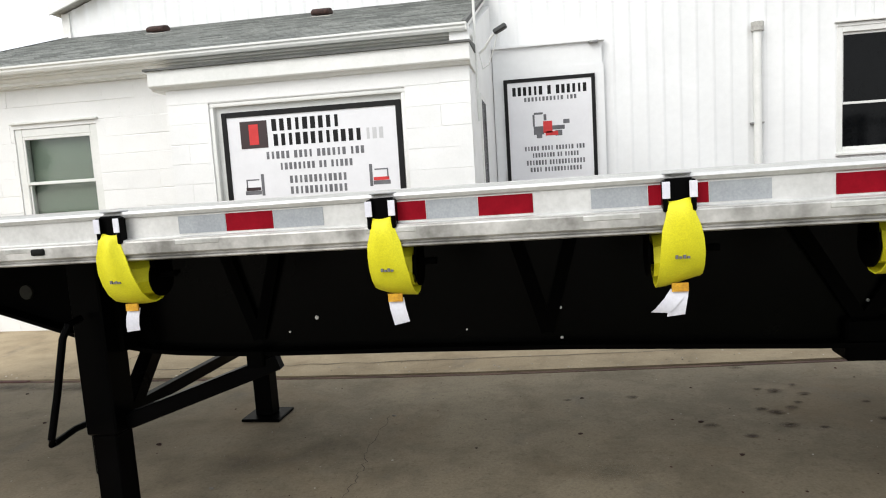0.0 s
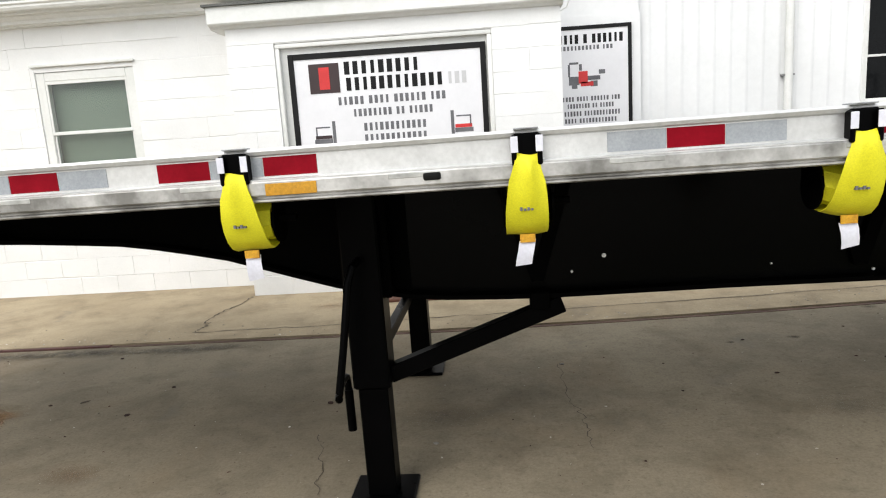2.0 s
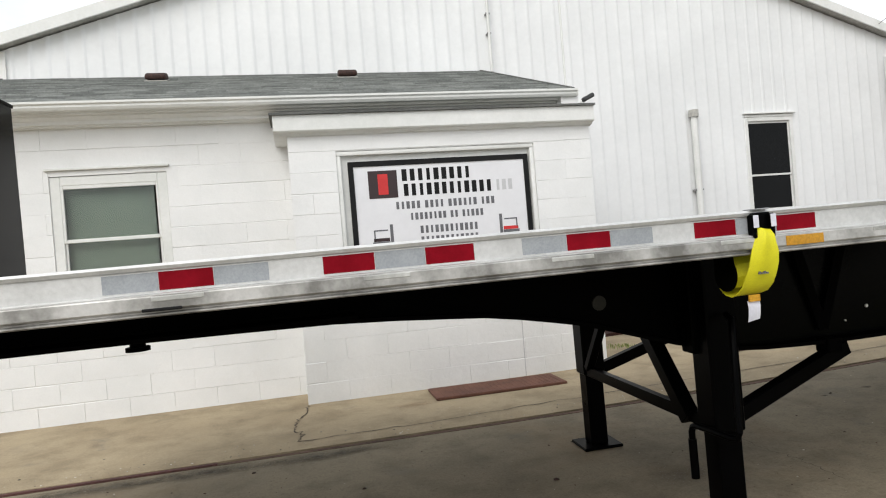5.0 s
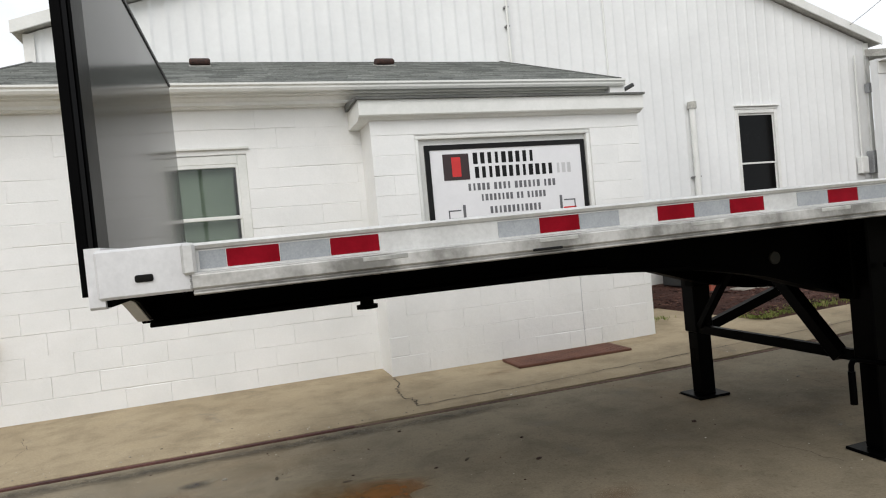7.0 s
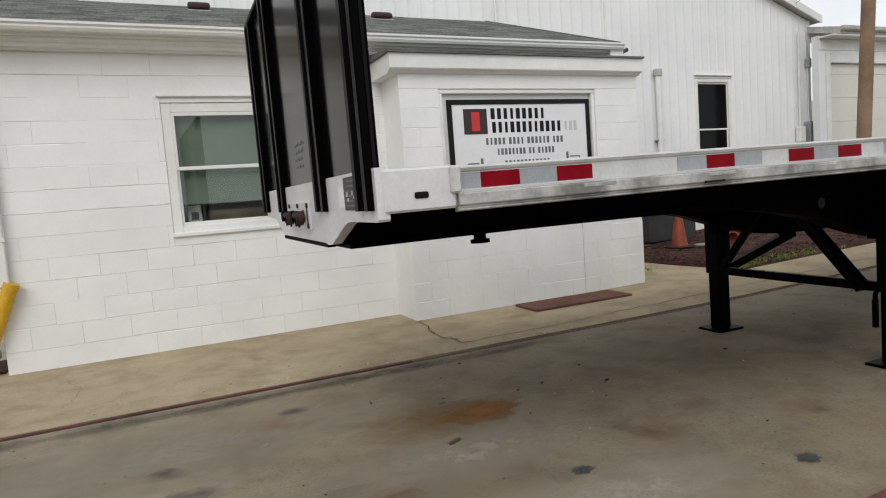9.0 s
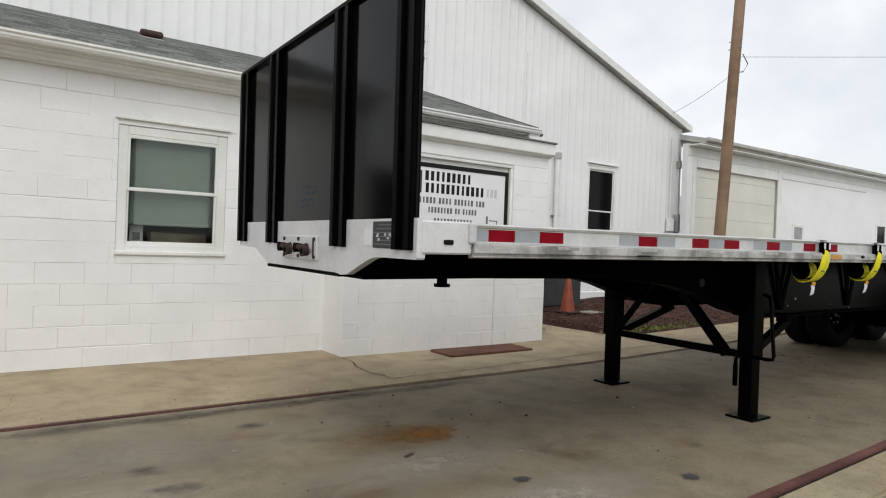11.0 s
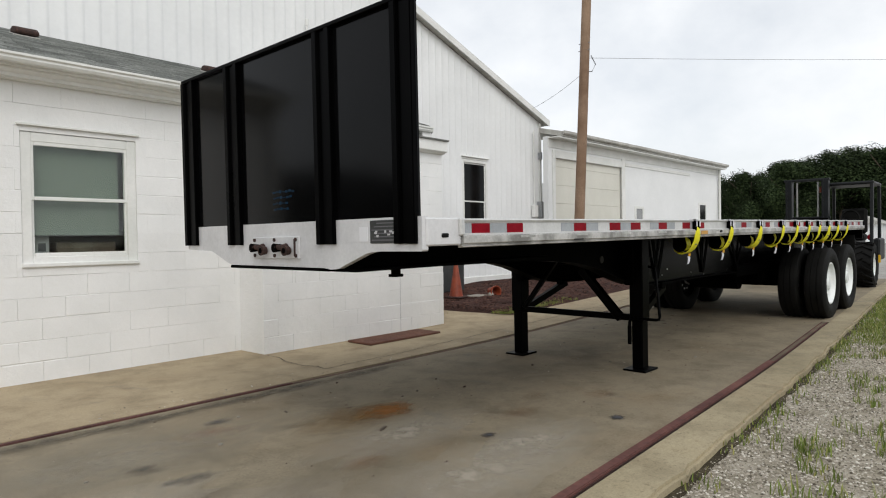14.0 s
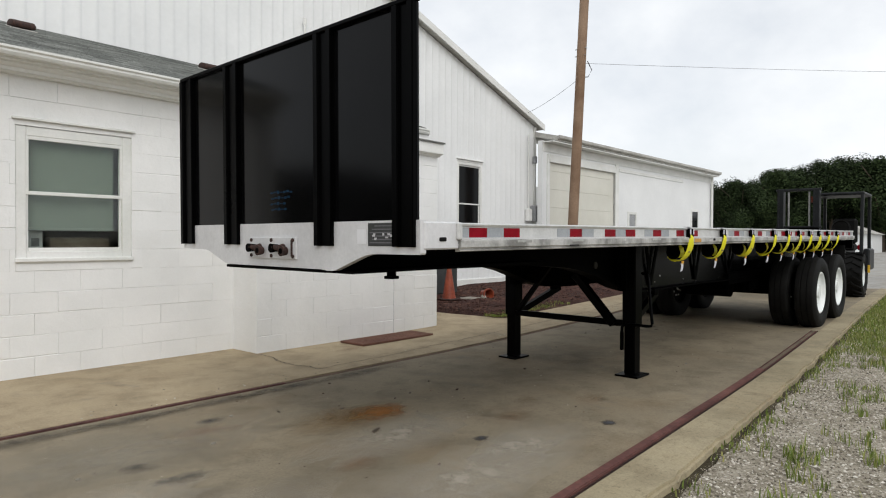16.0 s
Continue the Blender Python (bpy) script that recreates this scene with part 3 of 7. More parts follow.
for a, b, c, d in ((RECESS[0], RECESS[1], RECESS[3] - 0.045, RECESS[3]), (RECESS[0], RECESS[0] + 0.045, RECESS[2], RECESS[3] - 0.045),
                   (RECESS[1] - 0.045, RECESS[1], RECESS[2], RECESS[3] - 0.045)):
    box(bm, a, b, BUMP_Y + 0.014, BUMP_Y + 0.09, c, d, 0.010, 2)
part("recess_trim", bm, WHITE_TRIM, bump_wall)

bm = box(B(), -1.628, -1.620, BUMP_Y - 0.0025, BUMP_Y + 0.01, -0.02, RECESS[2])
part("joint_seam", bm, INK_PALE, bump_wall, "thin vertical seam in the painted blocks")
side = thing("wall_side", "white painted block side wall of the office", "wall", kind="structure")
bm = B()
box(bm, OFF_X1 - 0.2, OFF_X1, BUMP_Y + 0.2, 9.84, -0.1, 3.0)
box(bm, OFF_X0, OFF_X0 + 0.2, OFF_Y + 0.2, 9.84, -0.1, 3.0)
prism(bm, [(OFF_Y + 0.02, 2.95), (9.84, 2.95), (9.84, 4.02), (OFF_Y + 0.02, 3.02)], "x", OFF_X1 - 0.2, OFF_X1 - 0.001)
prism(bm, [(OFF_Y + 0.02, 2.95), (9.84, 2.95), (9.84, 4.02), (OFF_Y + 0.02, 3.02)], "x", OFF_X0 + 0.001, OFF_X0 + 0.2)
part("wall_core", bm, WHITE_BLOCK, side)
bm = B()
box(bm, OFF_X1 - 0.01, OFF_X1 + 0.02, 7.3, 7.95, 1.15, 2.45, 0.005)
w = part("side_window", bm, WHITE_TRIM, side, "narrow side window with a white frame")
bm = B()
box(bm, OFF_X1 + 0.012, OFF_X1 + 0.024, 7.37, 7.88, 1.22, 2.38)
part("pane", bm, DARK_GLASS, w)

# room behind the window
bm = B()
box(bm, OFF_X0 + 0.2, BUMP_X0 + 0.3, 8.8, 8.9, 0, 3.0)
box(bm, -4.0, -3.9, OFF_Y + 0.2, 8.8, 0, 3.0)
box(bm, OFF_X0 + 0.2, -3.9, OFF_Y + 0.2, 8.8, -0.05, 0.05)
solo("inner_wall", bm, ROOM, "dim inner walls of the office", "wall", "structure")
bm = B()
box(bm, OFF_X0 + 0.2, OFF_X1 - 0.2, OFF_Y + 0.2, 9.8, 2.78, 2.86)
solo("ceiling", bm, ROOM, "plain office ceiling", "ceiling", "structure")


def sash_window(name, x0, x1, z0, z1, y, rail_z, label, casing=0.062, lintel=True, depth=0.10, pane=GLASS, inset=0.045):
    """A double-hung window with casing, two sashes, panes and a sill; its outer face looks to -y."""
    w = thing(name, label, "window", kind="structure")
    bm = B()
    for a, b, c, d in ((x0, x0 + casing, z0, z1), (x1 - casing, x1, z0, z1), (x0 + casing, x1 - casing, z1 - casing, z1), (x0 + casing, x1 - casing, z0, z0 + casing * 0.8)):
        box(bm, a, b, y + 0.012, y + depth, c, d, 0.006)
    part("window_frame", bm, WHITE_TRIM, w)
    ix0, ix1, iz0, iz1 = x0 + casing, x1 - casing, z0 + casing * 0.8, z1 - casing
    for k, (a, b, dy) in enumerate(((rail_z - 0.018, iz1, inset), (iz0, rail_z + 0.018, inset + 0.017))):
        bm = B()
        s = 0.022
        for p, q, c, d in ((ix0, ix0 + s, a, b), (ix1 - s, ix1, a, b), (ix0 + s, ix1 - s, b - 0.034, b), (ix0 + s, ix1 - s, a, a + 0.034)):
            box(bm, p, q, y + dy, y + dy + 0.03, c, d, 0.003)
        sash = part("sash", bm, WHITE_TRIM, w)
        bm = B()
        box(bm, ix0 + s, ix1 - s, y + dy + 0.012, y + dy + 0.018, a + 0.034, b - 0.034)
        g = part("pane", bm, pane, sash, "clear window glass" if pane == GLASS else "dark window glass")
        g.visible_shadow = False
    if lintel:
        bm = B()
        box(bm, x0 - 0.03, x1 + 0.03, y - 0.035, y + 0.03, z1 + 0.05, z1 + 0.075, 0.005)
        box(bm, x0 - 0.01, x1 + 0.01, y + 0.004, y + 0.06, z1, z1 + 0.045, 0.004)
        part("head_trim", bm, WHITE_TRIM, w)
    bm = B()
    box(bm, x0 - 0.01, x1 + 0.01, y - 0.03, y + 0.06, z0 - 0.03, z0 + 0.012, 0.008)
    part("window_sill", bm, WHITE_TRIM, w)
    return w


w1 = sash_window("window_1", WIN1[0], WIN1[1], WIN1[2], WIN1[3], OFF_Y, 1.76, "white double-hung office window with a green shade half drawn", casing=0.092, depth=0.12, inset=0.015)
bm = B()
box(bm, -5.985, -5.178, OFF_Y + 0.105, OFF_Y + 0.112, 1.43, 2.31)
box(bm, -5.985, -5.178, OFF_Y + 0.10, OFF_Y + 0.117, 1.405, 1.43, 0.003)
solo("roller_shade", bm, SHADE, "grey-green roller shade hanging behind the window", "window shade")
bm = B()
box(bm, -6.06, -5.06, OFF_Y + 0.2, OFF_Y + 0.5, 1.12, 1.2, 0.01)
solo("inner_shelf", bm, ROOM, "dark shelf behind the office window", "shelf")
bm = B()
box(bm, -5.72, -5.15, OFF_Y + 0.26, OFF_Y + 0.46, 1.2, 1.34, 0.01)
solo("desk_box", bm, TIMBER, "dark brown box on the shelf behind the window", "box")
bm = B()
box(bm, -5.93, -5.80, OFF_Y + 0.215, OFF_Y + 0.235, 1.2, 1.40, 0.004)
card = solo("paper_card", bm, INK_PALE, "pale printed card standing inside the window", "card")
bm = B()
box(bm, -5.90, -5.83, OFF_Y + 0.212, OFF_Y + 0.2149, 1.25, 1.33)
part("printed_patch", bm, INK_GREY, card)

# roof of the office
roof = thing("roof", "grey asphalt shingle shed roof with white gutter", "roof", kind="structure")
RX0, RX1 = -7.57, -0.74
E0, E1 = (6.54, 3.035), (9.80, 4.17)
slope = Vector((0, E1[0] - E0[0], E1[1] - E0[1]))
run = slope.length
slope.normalize()
bm = B()
prism(bm, [(E0[0] + 0.02, E0[1] - 0.10), (E1[0], E1[1] - 0.10), (E1[0], E1[1] - 0.012), (E0[0] + 0.02, E0[1] - 0.012)], "x", RX0 + 0.02, RX1 - 0.02)
part("roof_deck", bm, WHITE_TRIM, roof)
for a, b in ((RX0 - 0.012, RX0 + 0.03), (RX1 - 0.03, RX1 + 0.012)):
    bm = prism(B(), [(E0[0] - 0.02, E0[1] - 0.035), (E1[0], E1[1] - 0.02), (E1[0], E1[1] + 0.022), (E0[0] - 0.02, E0[1] + 0.016)], "x", a, b)
    part("rake_edge", bm, SHINGLE, roof, "dark shingle rake edge")
rng = random.Random(4)
verts, faces = [], []
expo, tab = 0.14, 0.30
nrm = Vector((0, -slope.z, slope.y))
rows_n = int(run / expo) + 1
for r in range(rows_n):
    x = RX0 - rng.random() * tab
    while x < RX1:
        x0, x1 = max(x, RX0), min(x + tab - 0.006, RX1)
        if x1 > x0 + 0.01:
            a = Vector((0, E0[0], E0[1])) + slope * (r * expo - 0.01 + rng.uniform(-0.004, 0.004))
            b = a + slope * min(expo * 1.6, run - r * expo + 0.02)
            h0, h1 = 0.014 + rng.uniform(0, 0.003), 0.001
            k = len(verts)
            for px in (x0, x1):
                verts += [(px, *(a + nrm * -0.004).yz), (px, *(a + nrm * h0).yz), (px, *(b + nrm * h1).yz), (px, *(b + nrm * -0.006).yz)]
            faces += [(k, k + 1, k + 5, k + 4), (k + 1, k + 2, k + 6, k + 5), (k, k + 3, k + 2, k + 1), (k + 4, k + 5, k + 6, k + 7)]
        x += tab
me = bpy.data.meshes.new("shingles")
me.from_pydata(verts, [], faces)
me.materials.append(SHINGLE_TAB)
ob = new("shingles", me)
ob.parent = roof
tagged(ob, "worn grey asphalt shingles", kind="stuff")
bm = B()
prism(bm, [(6.45, 3.022), (6.45, 3.002), (6.468, 2.988), (6.468, 2.970), (6.485, 2.946), (6.565, 2.946), (6.565, 3.018), (6.555, 3.018), (6.555, 2.955), (6.492, 2.955), (6.478, 2.974), (6.478, 2.992), (6.46, 3.006), (6.46, 3.022)],
      "x", RX0 - 0.06, RX1 + 0.02)
box(bm, RX0 - 0.062, RX0 - 0.05, 6.455, 6.565, 2.948, 3.02)
box(bm, RX1 + 0.01, RX1 + 0.022, 6.455, 6.565, 2.948, 3.02)
part("gutter", bm, WHITE_TRIM, roof, "white ogee metal gutter")
bm = B()
box(bm, RX0 + 0.02, RX1 - 0.02, 6.567, 6.59, 2.925, 3.02, 0.004)
box(bm, RX0 + 0.02, RX1 - 0.02, 6.59, OFF_Y + 0.02, 2.93, 2.945)
prism(bm, [(6.622, 2.93), (OFF_Y + 0.004, 2.93), (OFF_Y + 0.004, 2.842), (6.742, 2.842), (6.738, 2.852), (6.690, 2.858), (6.686, 2.888), (6.664, 2.892), (6.650, 2.905), (6.626, 2.912)], "x", OFF_X0 - 0.02, OFF_X1 + 0.02)
part("eave_trim", bm, WHITE_TRIM, roof, "white moulded cornice under the gutter")
for k, vx in enumerate((-5.43, -2.96)):
    v = thing("roof_vent", "small weathered brown roof vent on the shingles", "roof vent", Matrix.Translation((vx, 8.95, 3.885)) @ pose(0, 0, 0, 18, 0, 0) @ Matrix.Scale(0.8, 4), group="roof vents")
    bm = B()
    box(bm, -0.17, 0.17, -0.17, 0.17, -0.012, 0.012, 0.004)
    part("flange", bm, EAVE_GREY, v)
    bm = B()
    prism(bm, [(-0.15, 0.03), (0.15, 0.0), (0.15, 0.075), (0.09, 0.115), (-0.06, 0.125), (-0.15, 0.095)], "x", -0.16, 0.16)
    bmesh.ops.bevel(bm, geom=bm.edges[:], offset=0.028, segments=3, affect="EDGES", profile=0.5)
    part("hood", bm, RUST, v)

bay_roof = thing("bay_roof", "small white boxed roof edge over the sign bay", "roof", kind="structure")
bm = B()
prism(bm, [(6.215, 2.775), (6.215, 2.63), (6.225, 2.618), (6.262, 2.612), (6.285, 2.59), (6.34, 2.585), (OFF_Y + 0.02, 2.585), (OFF_Y + 0.02, 2.775)], "x", BUMP_X0 - 0.12, BUMP_X1 + 0.02)
part("fascia", bm, WHITE_TRIM, bay_roof)
bm = B()
prism(bm, [(6.185, 2.777), (6.185, 2.797), (OFF_Y - 0.04, 2.86), (OFF_Y - 0.04, 2.777)], "x", BUMP_X0 - 0.15, BUMP_X1 + 0.03)
part("shingle_edge", bm, SHINGLE, bay_roof, "thin dark shingle edge")

# downspout at the office corner
ds = thing("downspout", "white metal downspout at the office corner", "downspout", kind="structure")
bm = B()
box(bm, -7.565, -7.455, 6.735, 6.812, 0.80, 2.80, 0.008)
part("pipe", bm, WHITE_TRIM, ds)
bm = B()
prism(bm, [(6.47, 2.945), (6.55, 2.945), (6.812, 2.87), (6.812, 2.77), (6.735, 2.77)], "x", -7.565, -7.455)
part("elbow", bm, WHITE_TRIM, ds)
for z in (1.2, 2.3):
    bm = box(B(), -7.575, -7.445, 6.73, 6.745, z, z + 0.03)
    part("bracket", bm, WHITE_TRIM, ds)

# ---- signs ----
def letters(parent, x0, x1, z0, z1, words, y, mat):
    """Plain upright bars in place of a line of writing, one for each character."""
    pitch = (x1 - x0) / (sum(words) + 0.6 * (len(words) - 1))
    x = x0
    for n in words:
        for i in range(n):
            w = pitch * (0.52, 0.64, 0.58, 0.42, 0.62)[(i * 3 + n) % 5]
            c = x + (i + 0.5) * pitch
            part("writing_bar", box(B(), c - w / 2, c + w / 2, y - 0.002, y + 0.003, z0, z1), mat, parent)
        x += pitch * (n + 0.6)


def toy_forklift(bm_dark, bm_red, cx, cz, s, y, flip=1):
    def bx(b, x0, x1, z0, z1):
        box(b, cx + min(flip * x0, flip * x1) * s, cx + max(flip * x0, flip * x1) * s, y - 0.002, y + 0.003, cz + z0 * s, cz + z1 * s)
    bx(bm_dark, -0.5, 0.3, 0.06, 0.24)
    bx(bm_dark, 0.32, 0.46, 0.0, 1.0)
    bx(bm_dark, -0.42, -0.36, 0.34, 0.72)
    bx(bm_dark, -0.42, 0.22, 0.72, 0.78)
    bx(bm_red, -0.45, 0.28, 0.25, 0.40)


def framed_sign(name, x0, x1, z0, z1, y, label):
    s = thing(name, label, "sign")
    bm = B()
    box(bm, x0 + 0.01, x1 - 0.01, y, y + 0.02, z0 + 0.01, z1 - 0.01)
    part("panel", bm, SIGN_WHITE, s, "white sign panel")
    bm = B()
    t = 0.052
    for a, b, c, d in ((x0, x0 + t, z0, z1), (x1 - t, x1, z0, z1), (x0 + t, x1 - t, z1 - t, z1), (x0 + t, x1 - t, z0, z0 + t)):
        box(bm, a, b, y - 0.012, y + 0.021, c, d, 0.003)
    part("border", bm, INK, s, "black sign border")
    return s


sx, sz, sy = -3.28, 2.325, BUMP_Y + 0.052
sign = framed_sign("company_sign", sx, -1.40, 1.08, sz, sy, "white company sign with black border and a red square emblem")
bm = B()
box(bm, sx + 0.19, sx + 0.48, sy - 0.004, sy + 0.003, sz - 0.375, sz - 0.10)
emblem = part("emblem", bm, INK_MAROON, sign, "dark maroon square emblem")
bm = B()
box(bm, sx + 0.285, sx + 0.385, sy - 0.007, sy - 0.002, sz - 0.34, sz - 0.135)
part("emblem_bar", bm, INK_RED, emblem, "plain red block")
for mat, rows in ((INK, ((0.515, 1.255, 0.095, 0.215, (9,)), (0.525, 1.475, 0.245, 0.365, (12,)))),
                  (INK_PALE, ((1.50, 1.70, 0.25, 0.36, (3,)),)),
                  (INK_GREY, ((0.44, 1.49, 0.42, 0.495, (5, 4, 6, 3)), (0.58, 1.36, 0.54, 0.61, (8, 2, 5)), (0.67, 1.29, 0.675, 0.75, (12,)),
                              (0.67, 1.29, 0.785, 0.86, (12,)), (0.60, 1.36, 0.90, 0.945, (3, 12))))):
    for a, b, c, d, words in rows:
        letters(sign, sx + a, sx + b, sz - d, sz - c, words, sy, mat)
for cx, cz, fl in ((0.30, 0.86, 1), (1.62, 0.83, -1)):
    d_bm, r_bm = B(), B()
    toy_forklift(d_bm, r_bm, sx + cx, sz - cz, 0.22, sy, fl)
    pr = part("forklift_print", d_bm, INK_GREY, sign, "small dark forklift picture")
    part("print_body", r_bm, INK_MAROON if fl > 0 else INK_RED, pr, "red body of the forklift picture")

gx0, gz, gy_ = -0.54, 2.915, 9.72
sign2 = framed_sign("yard_sign", gx0, 0.77, 1.30, gz, gy_, "tall white yard sign with black border and a red forklift picture")
for mat, rows in ((INK, ((0.11, 1.20, 0.12, 0.245, (6, 1, 6)),)), (INK_GREY, ((0.28, 1.05, 0.275, 0.335, (11, 3)), (0.26, 1.14, 0.985, 1.05, (5, 4, 6, 3)),
                                                                           (0.37, 1.05, 1.085, 1.15, (8, 2, 5)), (0.28, 1.14, 1.19, 1.26, (7, 12)), (0.33, 1.09, 1.295, 1.36, (4, 12))))):
    for a, b, c, d, words in rows:
        letters(sign2, gx0 + a, gx0 + b, gz - d, gz - c, words, gy_, mat)
for a, b, c, d in ((0.41, 0.56, 0.70, 0.82), (0.40, 0.43, 0.53, 0.70), (0.42, 0.55, 0.50, 0.53), (0.56, 0.60, 0.53, 0.62), (0.68, 0.86, 0.70, 0.76), (0.84, 0.93, 0.62, 0.68), (0.72, 0.82, 0.77, 0.85), (0.45, 0.53, 0.82, 0.87)):
    part("dark_print", box(B(), gx0 + a, gx0 + b, gy_ - 0.002, gy_ + 0.003, gz - d, gz - c), INK_GREY, sign2, "dark block of the forklift picture")
for a, b, c, d in ((0.55, 0.68, 0.63, 0.80), (0.58, 0.76, 0.78, 0.84)):
    part("red_print", box(B(), gx0 + a, gx0 + b, gy_ - 0.004, gy_ + 0.003, gz - d, gz - c), INK_RED, sign2, "red block of the forklift picture")

# ---- tall gabled hall with ribbed siding ----
HX0, HX1, HY = -7.62, 7.55, 9.84
EZ, RZ, MIDX = 4.56, 7.12, -0.03
hall = thing("hall", "tall white gabled metal building with ribbed siding", "building", kind="structure")


def hall_top(x):
    return EZ + (RZ - EZ) * (1 - abs(x - MIDX) / (HX1 - MIDX))


bm = B()
x, rib, cols = HX0, 0.229, []
while x < HX1 - 0.01:
    for dx, dy in ((0, 0), (0.15, 0), (0.168, -0.010), (0.203, -0.010), (0.22, 0)):
        if x + dx < HX1:
            cols.append((x + dx, HY + dy))
    x += rib
cols.append((HX1, HY))
W2 = (4.03, 5.04, 1.55, 3.27)
lo = [bm.verts.new((cx, cy, -0.1)) for cx, cy in cols]
hi = [bm.verts.new((cx, cy, hall_top(cx))) for cx, cy in cols]
for i in range(len(cols) - 1):
    cxm = (cols[i][0] + cols[i + 1][0]) / 2
    if W2[0] + 0.05 < cxm < W2[1] - 0.05:
        a, b = cols[i], cols[i + 1]
        m0, m1 = bm.verts.new((a[0], a[1], W2[2])), bm.verts.new((b[0], b[1], W2[2]))
        n0, n1 = bm.verts.new((a[0], a[1], W2[3])), bm.verts.new((b[0], b[1], W2[3]))
        bm.faces.new((lo[i], lo[i + 1], m1, m0))
        bm.faces.new((n0, n1, hi[i + 1], hi[i]))
    else:
        bm.faces.new((lo[i], lo[i + 1], hi[i + 1], hi[i]))
part("siding", bm, WHITE_METAL, hall, "white ribbed metal siding")
bm = B()
wall_pts = [(HX0, -0.1), (W2[0] + 0.02, -0.1), (W2[0] + 0.02, hall_top(W2[0])), (MIDX, RZ - 0.01), (HX0, EZ - 0.01)]
prism(bm, wall_pts, "y", HY + 0.02, HY + 0.16)
prism(bm, [(W2[1] - 0.02, -0.1), (HX1, -0.1), (HX1, EZ - 0.01), (W2[1] - 0.02, hall_top(W2[1]) - 0.01)], "y", HY + 0.02, HY + 0.16)
box(bm, HX0, HX0 + 0.15, HY + 0.16, HY + 24, -0.1, EZ)
box(bm, HX1 - 0.15, HX1, HY + 0.16, HY + 24, -0.1, EZ)
box(bm, HX0, HX1, HY + 24, HY + 24.15, -0.1, EZ)
part("wall_frame", bm, WHITE_METAL, hall)
for sgn in (-1, 1):
    bm = B()
    over = 0.22 if sgn > 0 else 0.11
    xe = HX1 + over if sgn > 0 else HX0 - over
    ze = hall_top(HX1 + over)
    prism(bm, [(MIDX, RZ + 0.02), (xe, ze + 0.02), (xe, ze + 0.14), (MIDX, RZ + 0.14)], "y", HY - 0.16, HY + 24.3)
    part("roof_panel", bm, EAVE_GREY, hall, "weathered metal roof")
    bm = B()
    prism(bm, [(MIDX, RZ + 0.0), (xe, ze + 0.0), (xe, ze + 0.16), (MIDX, RZ + 0.16)], "y", HY - 0.19, HY - 0.161)
    part("rake_trim", bm, WHITE_TRIM, hall, "white rake board")
bm = B()
box(bm, HX1 - 0.12, HX1 + 0.012, HY - 0.03, HY + 0.1, 0.1, EZ)
box(bm, HX0 - 0.012, HX0 + 0.12, HY - 0.03, HY + 0.1, 0.1, EZ)
box(bm, OFF_X1, HX1 - 0.13, HY - 0.035, HY + 0.02, 0.1, 0.36, 0.01)
part("corner_trim", bm, WHITE_TRIM, hall)
sash_window("window_2", W2[0], W2[1], W2[2], W2[3], HY - 0.03, 2.24, "white double-hung window with dark panes in the ribbed wall", casing=0.075, lintel=True, depth=0.09, pane=DARK_GLASS)

# framed panel round the yard sign
bm = B()
box(bm, OFF_X1 + 0.01, 0.90, 9.742, HY - 0.02, 0.2, 3.05)
box(bm, OFF_X1 + 0.01, 0.88, 9.752, HY - 0.02, 3.05, 3.36)
box(bm, OFF_X1 + 0.01, 0.92, 9.70, HY - 0.02, 3.36, 3.40, 0.006)
solo("covered_doorway", bm, WHITE_METAL, "white boarded-over doorway with a thin drip cap", "door panel", "structure")
bm = B()
box(bm, 0.70, 0.83, 9.66, 9.75, 3.335, 3.365, 0.006)
solo("door_latch", bm, STEEL, "small dark bracket under the drip cap", "bracket")

lamp = thing("flood_light", "small dark security flood light on a white arm", "flood light", Matrix.Translation((-0.65, 7.0, 2.95)))
bm = pipe(B(), [(0, 0.0, -0.14), (0.06, -0.05, -0.1), (0.14, -0.1, 0.0), (0.2, -0.12, 0.05)], 0.013)
part("arm", bm, WHITE_TRIM, lamp)
bm = B()
bar(bm, (0.17, -0.14, 0.03), (0.30, -0.16, 0.09), 0.08, 0.05, bevel=0.012)
part("head", bm, DARK_BIN, lamp, "dark lamp head")
bm = pipe(B(), [(0, 0.02, -0.15), (0.03, 0, -0.3), (0.10, -0.05, -0.27), (0.16, -0.1, -0.12), (0.2, -0.12, 0.02)], 0.006)
part("cord", bm, WHITE_TRIM, lamp)
bm = pipe(B(), [(-0.675, 6.86, 4.2), (-0.675, 6.86, 3.2), (-0.675, 6.86, 2.1)], 0.014)
solo("conduit", bm, WHITE_TRIM, "white conduit down the office corner", "conduit")

def vent_pipe(x, z0, z1, label, r=0.045):
    v = thing("vent_pipe", label, "pipe")
    bm = rod(B(), (x, HY - 0.09, z0), (x, HY - 0.09, z1), r, seg=16)
    part("pipe", bm, WHITE_TRIM, v)
    bm = rod(B(), (x, HY - 0.09, z1 - 0.02), (x, HY - 0.09, z1 + 0.10), r * 1.5, seg=16)
    part("cap", bm, EAVE_GREY if r > 0.03 else WHITE_TRIM, v)
    for z in (z0 + 0.6, (z0 + z1) / 2 + 0.3):
        bm = box(B(), x - r * 1.5, x + r * 1.5, HY - 0.10, HY - 0.01, z, z + 0.025)
        part("strap_clip", bm, STEEL, v)


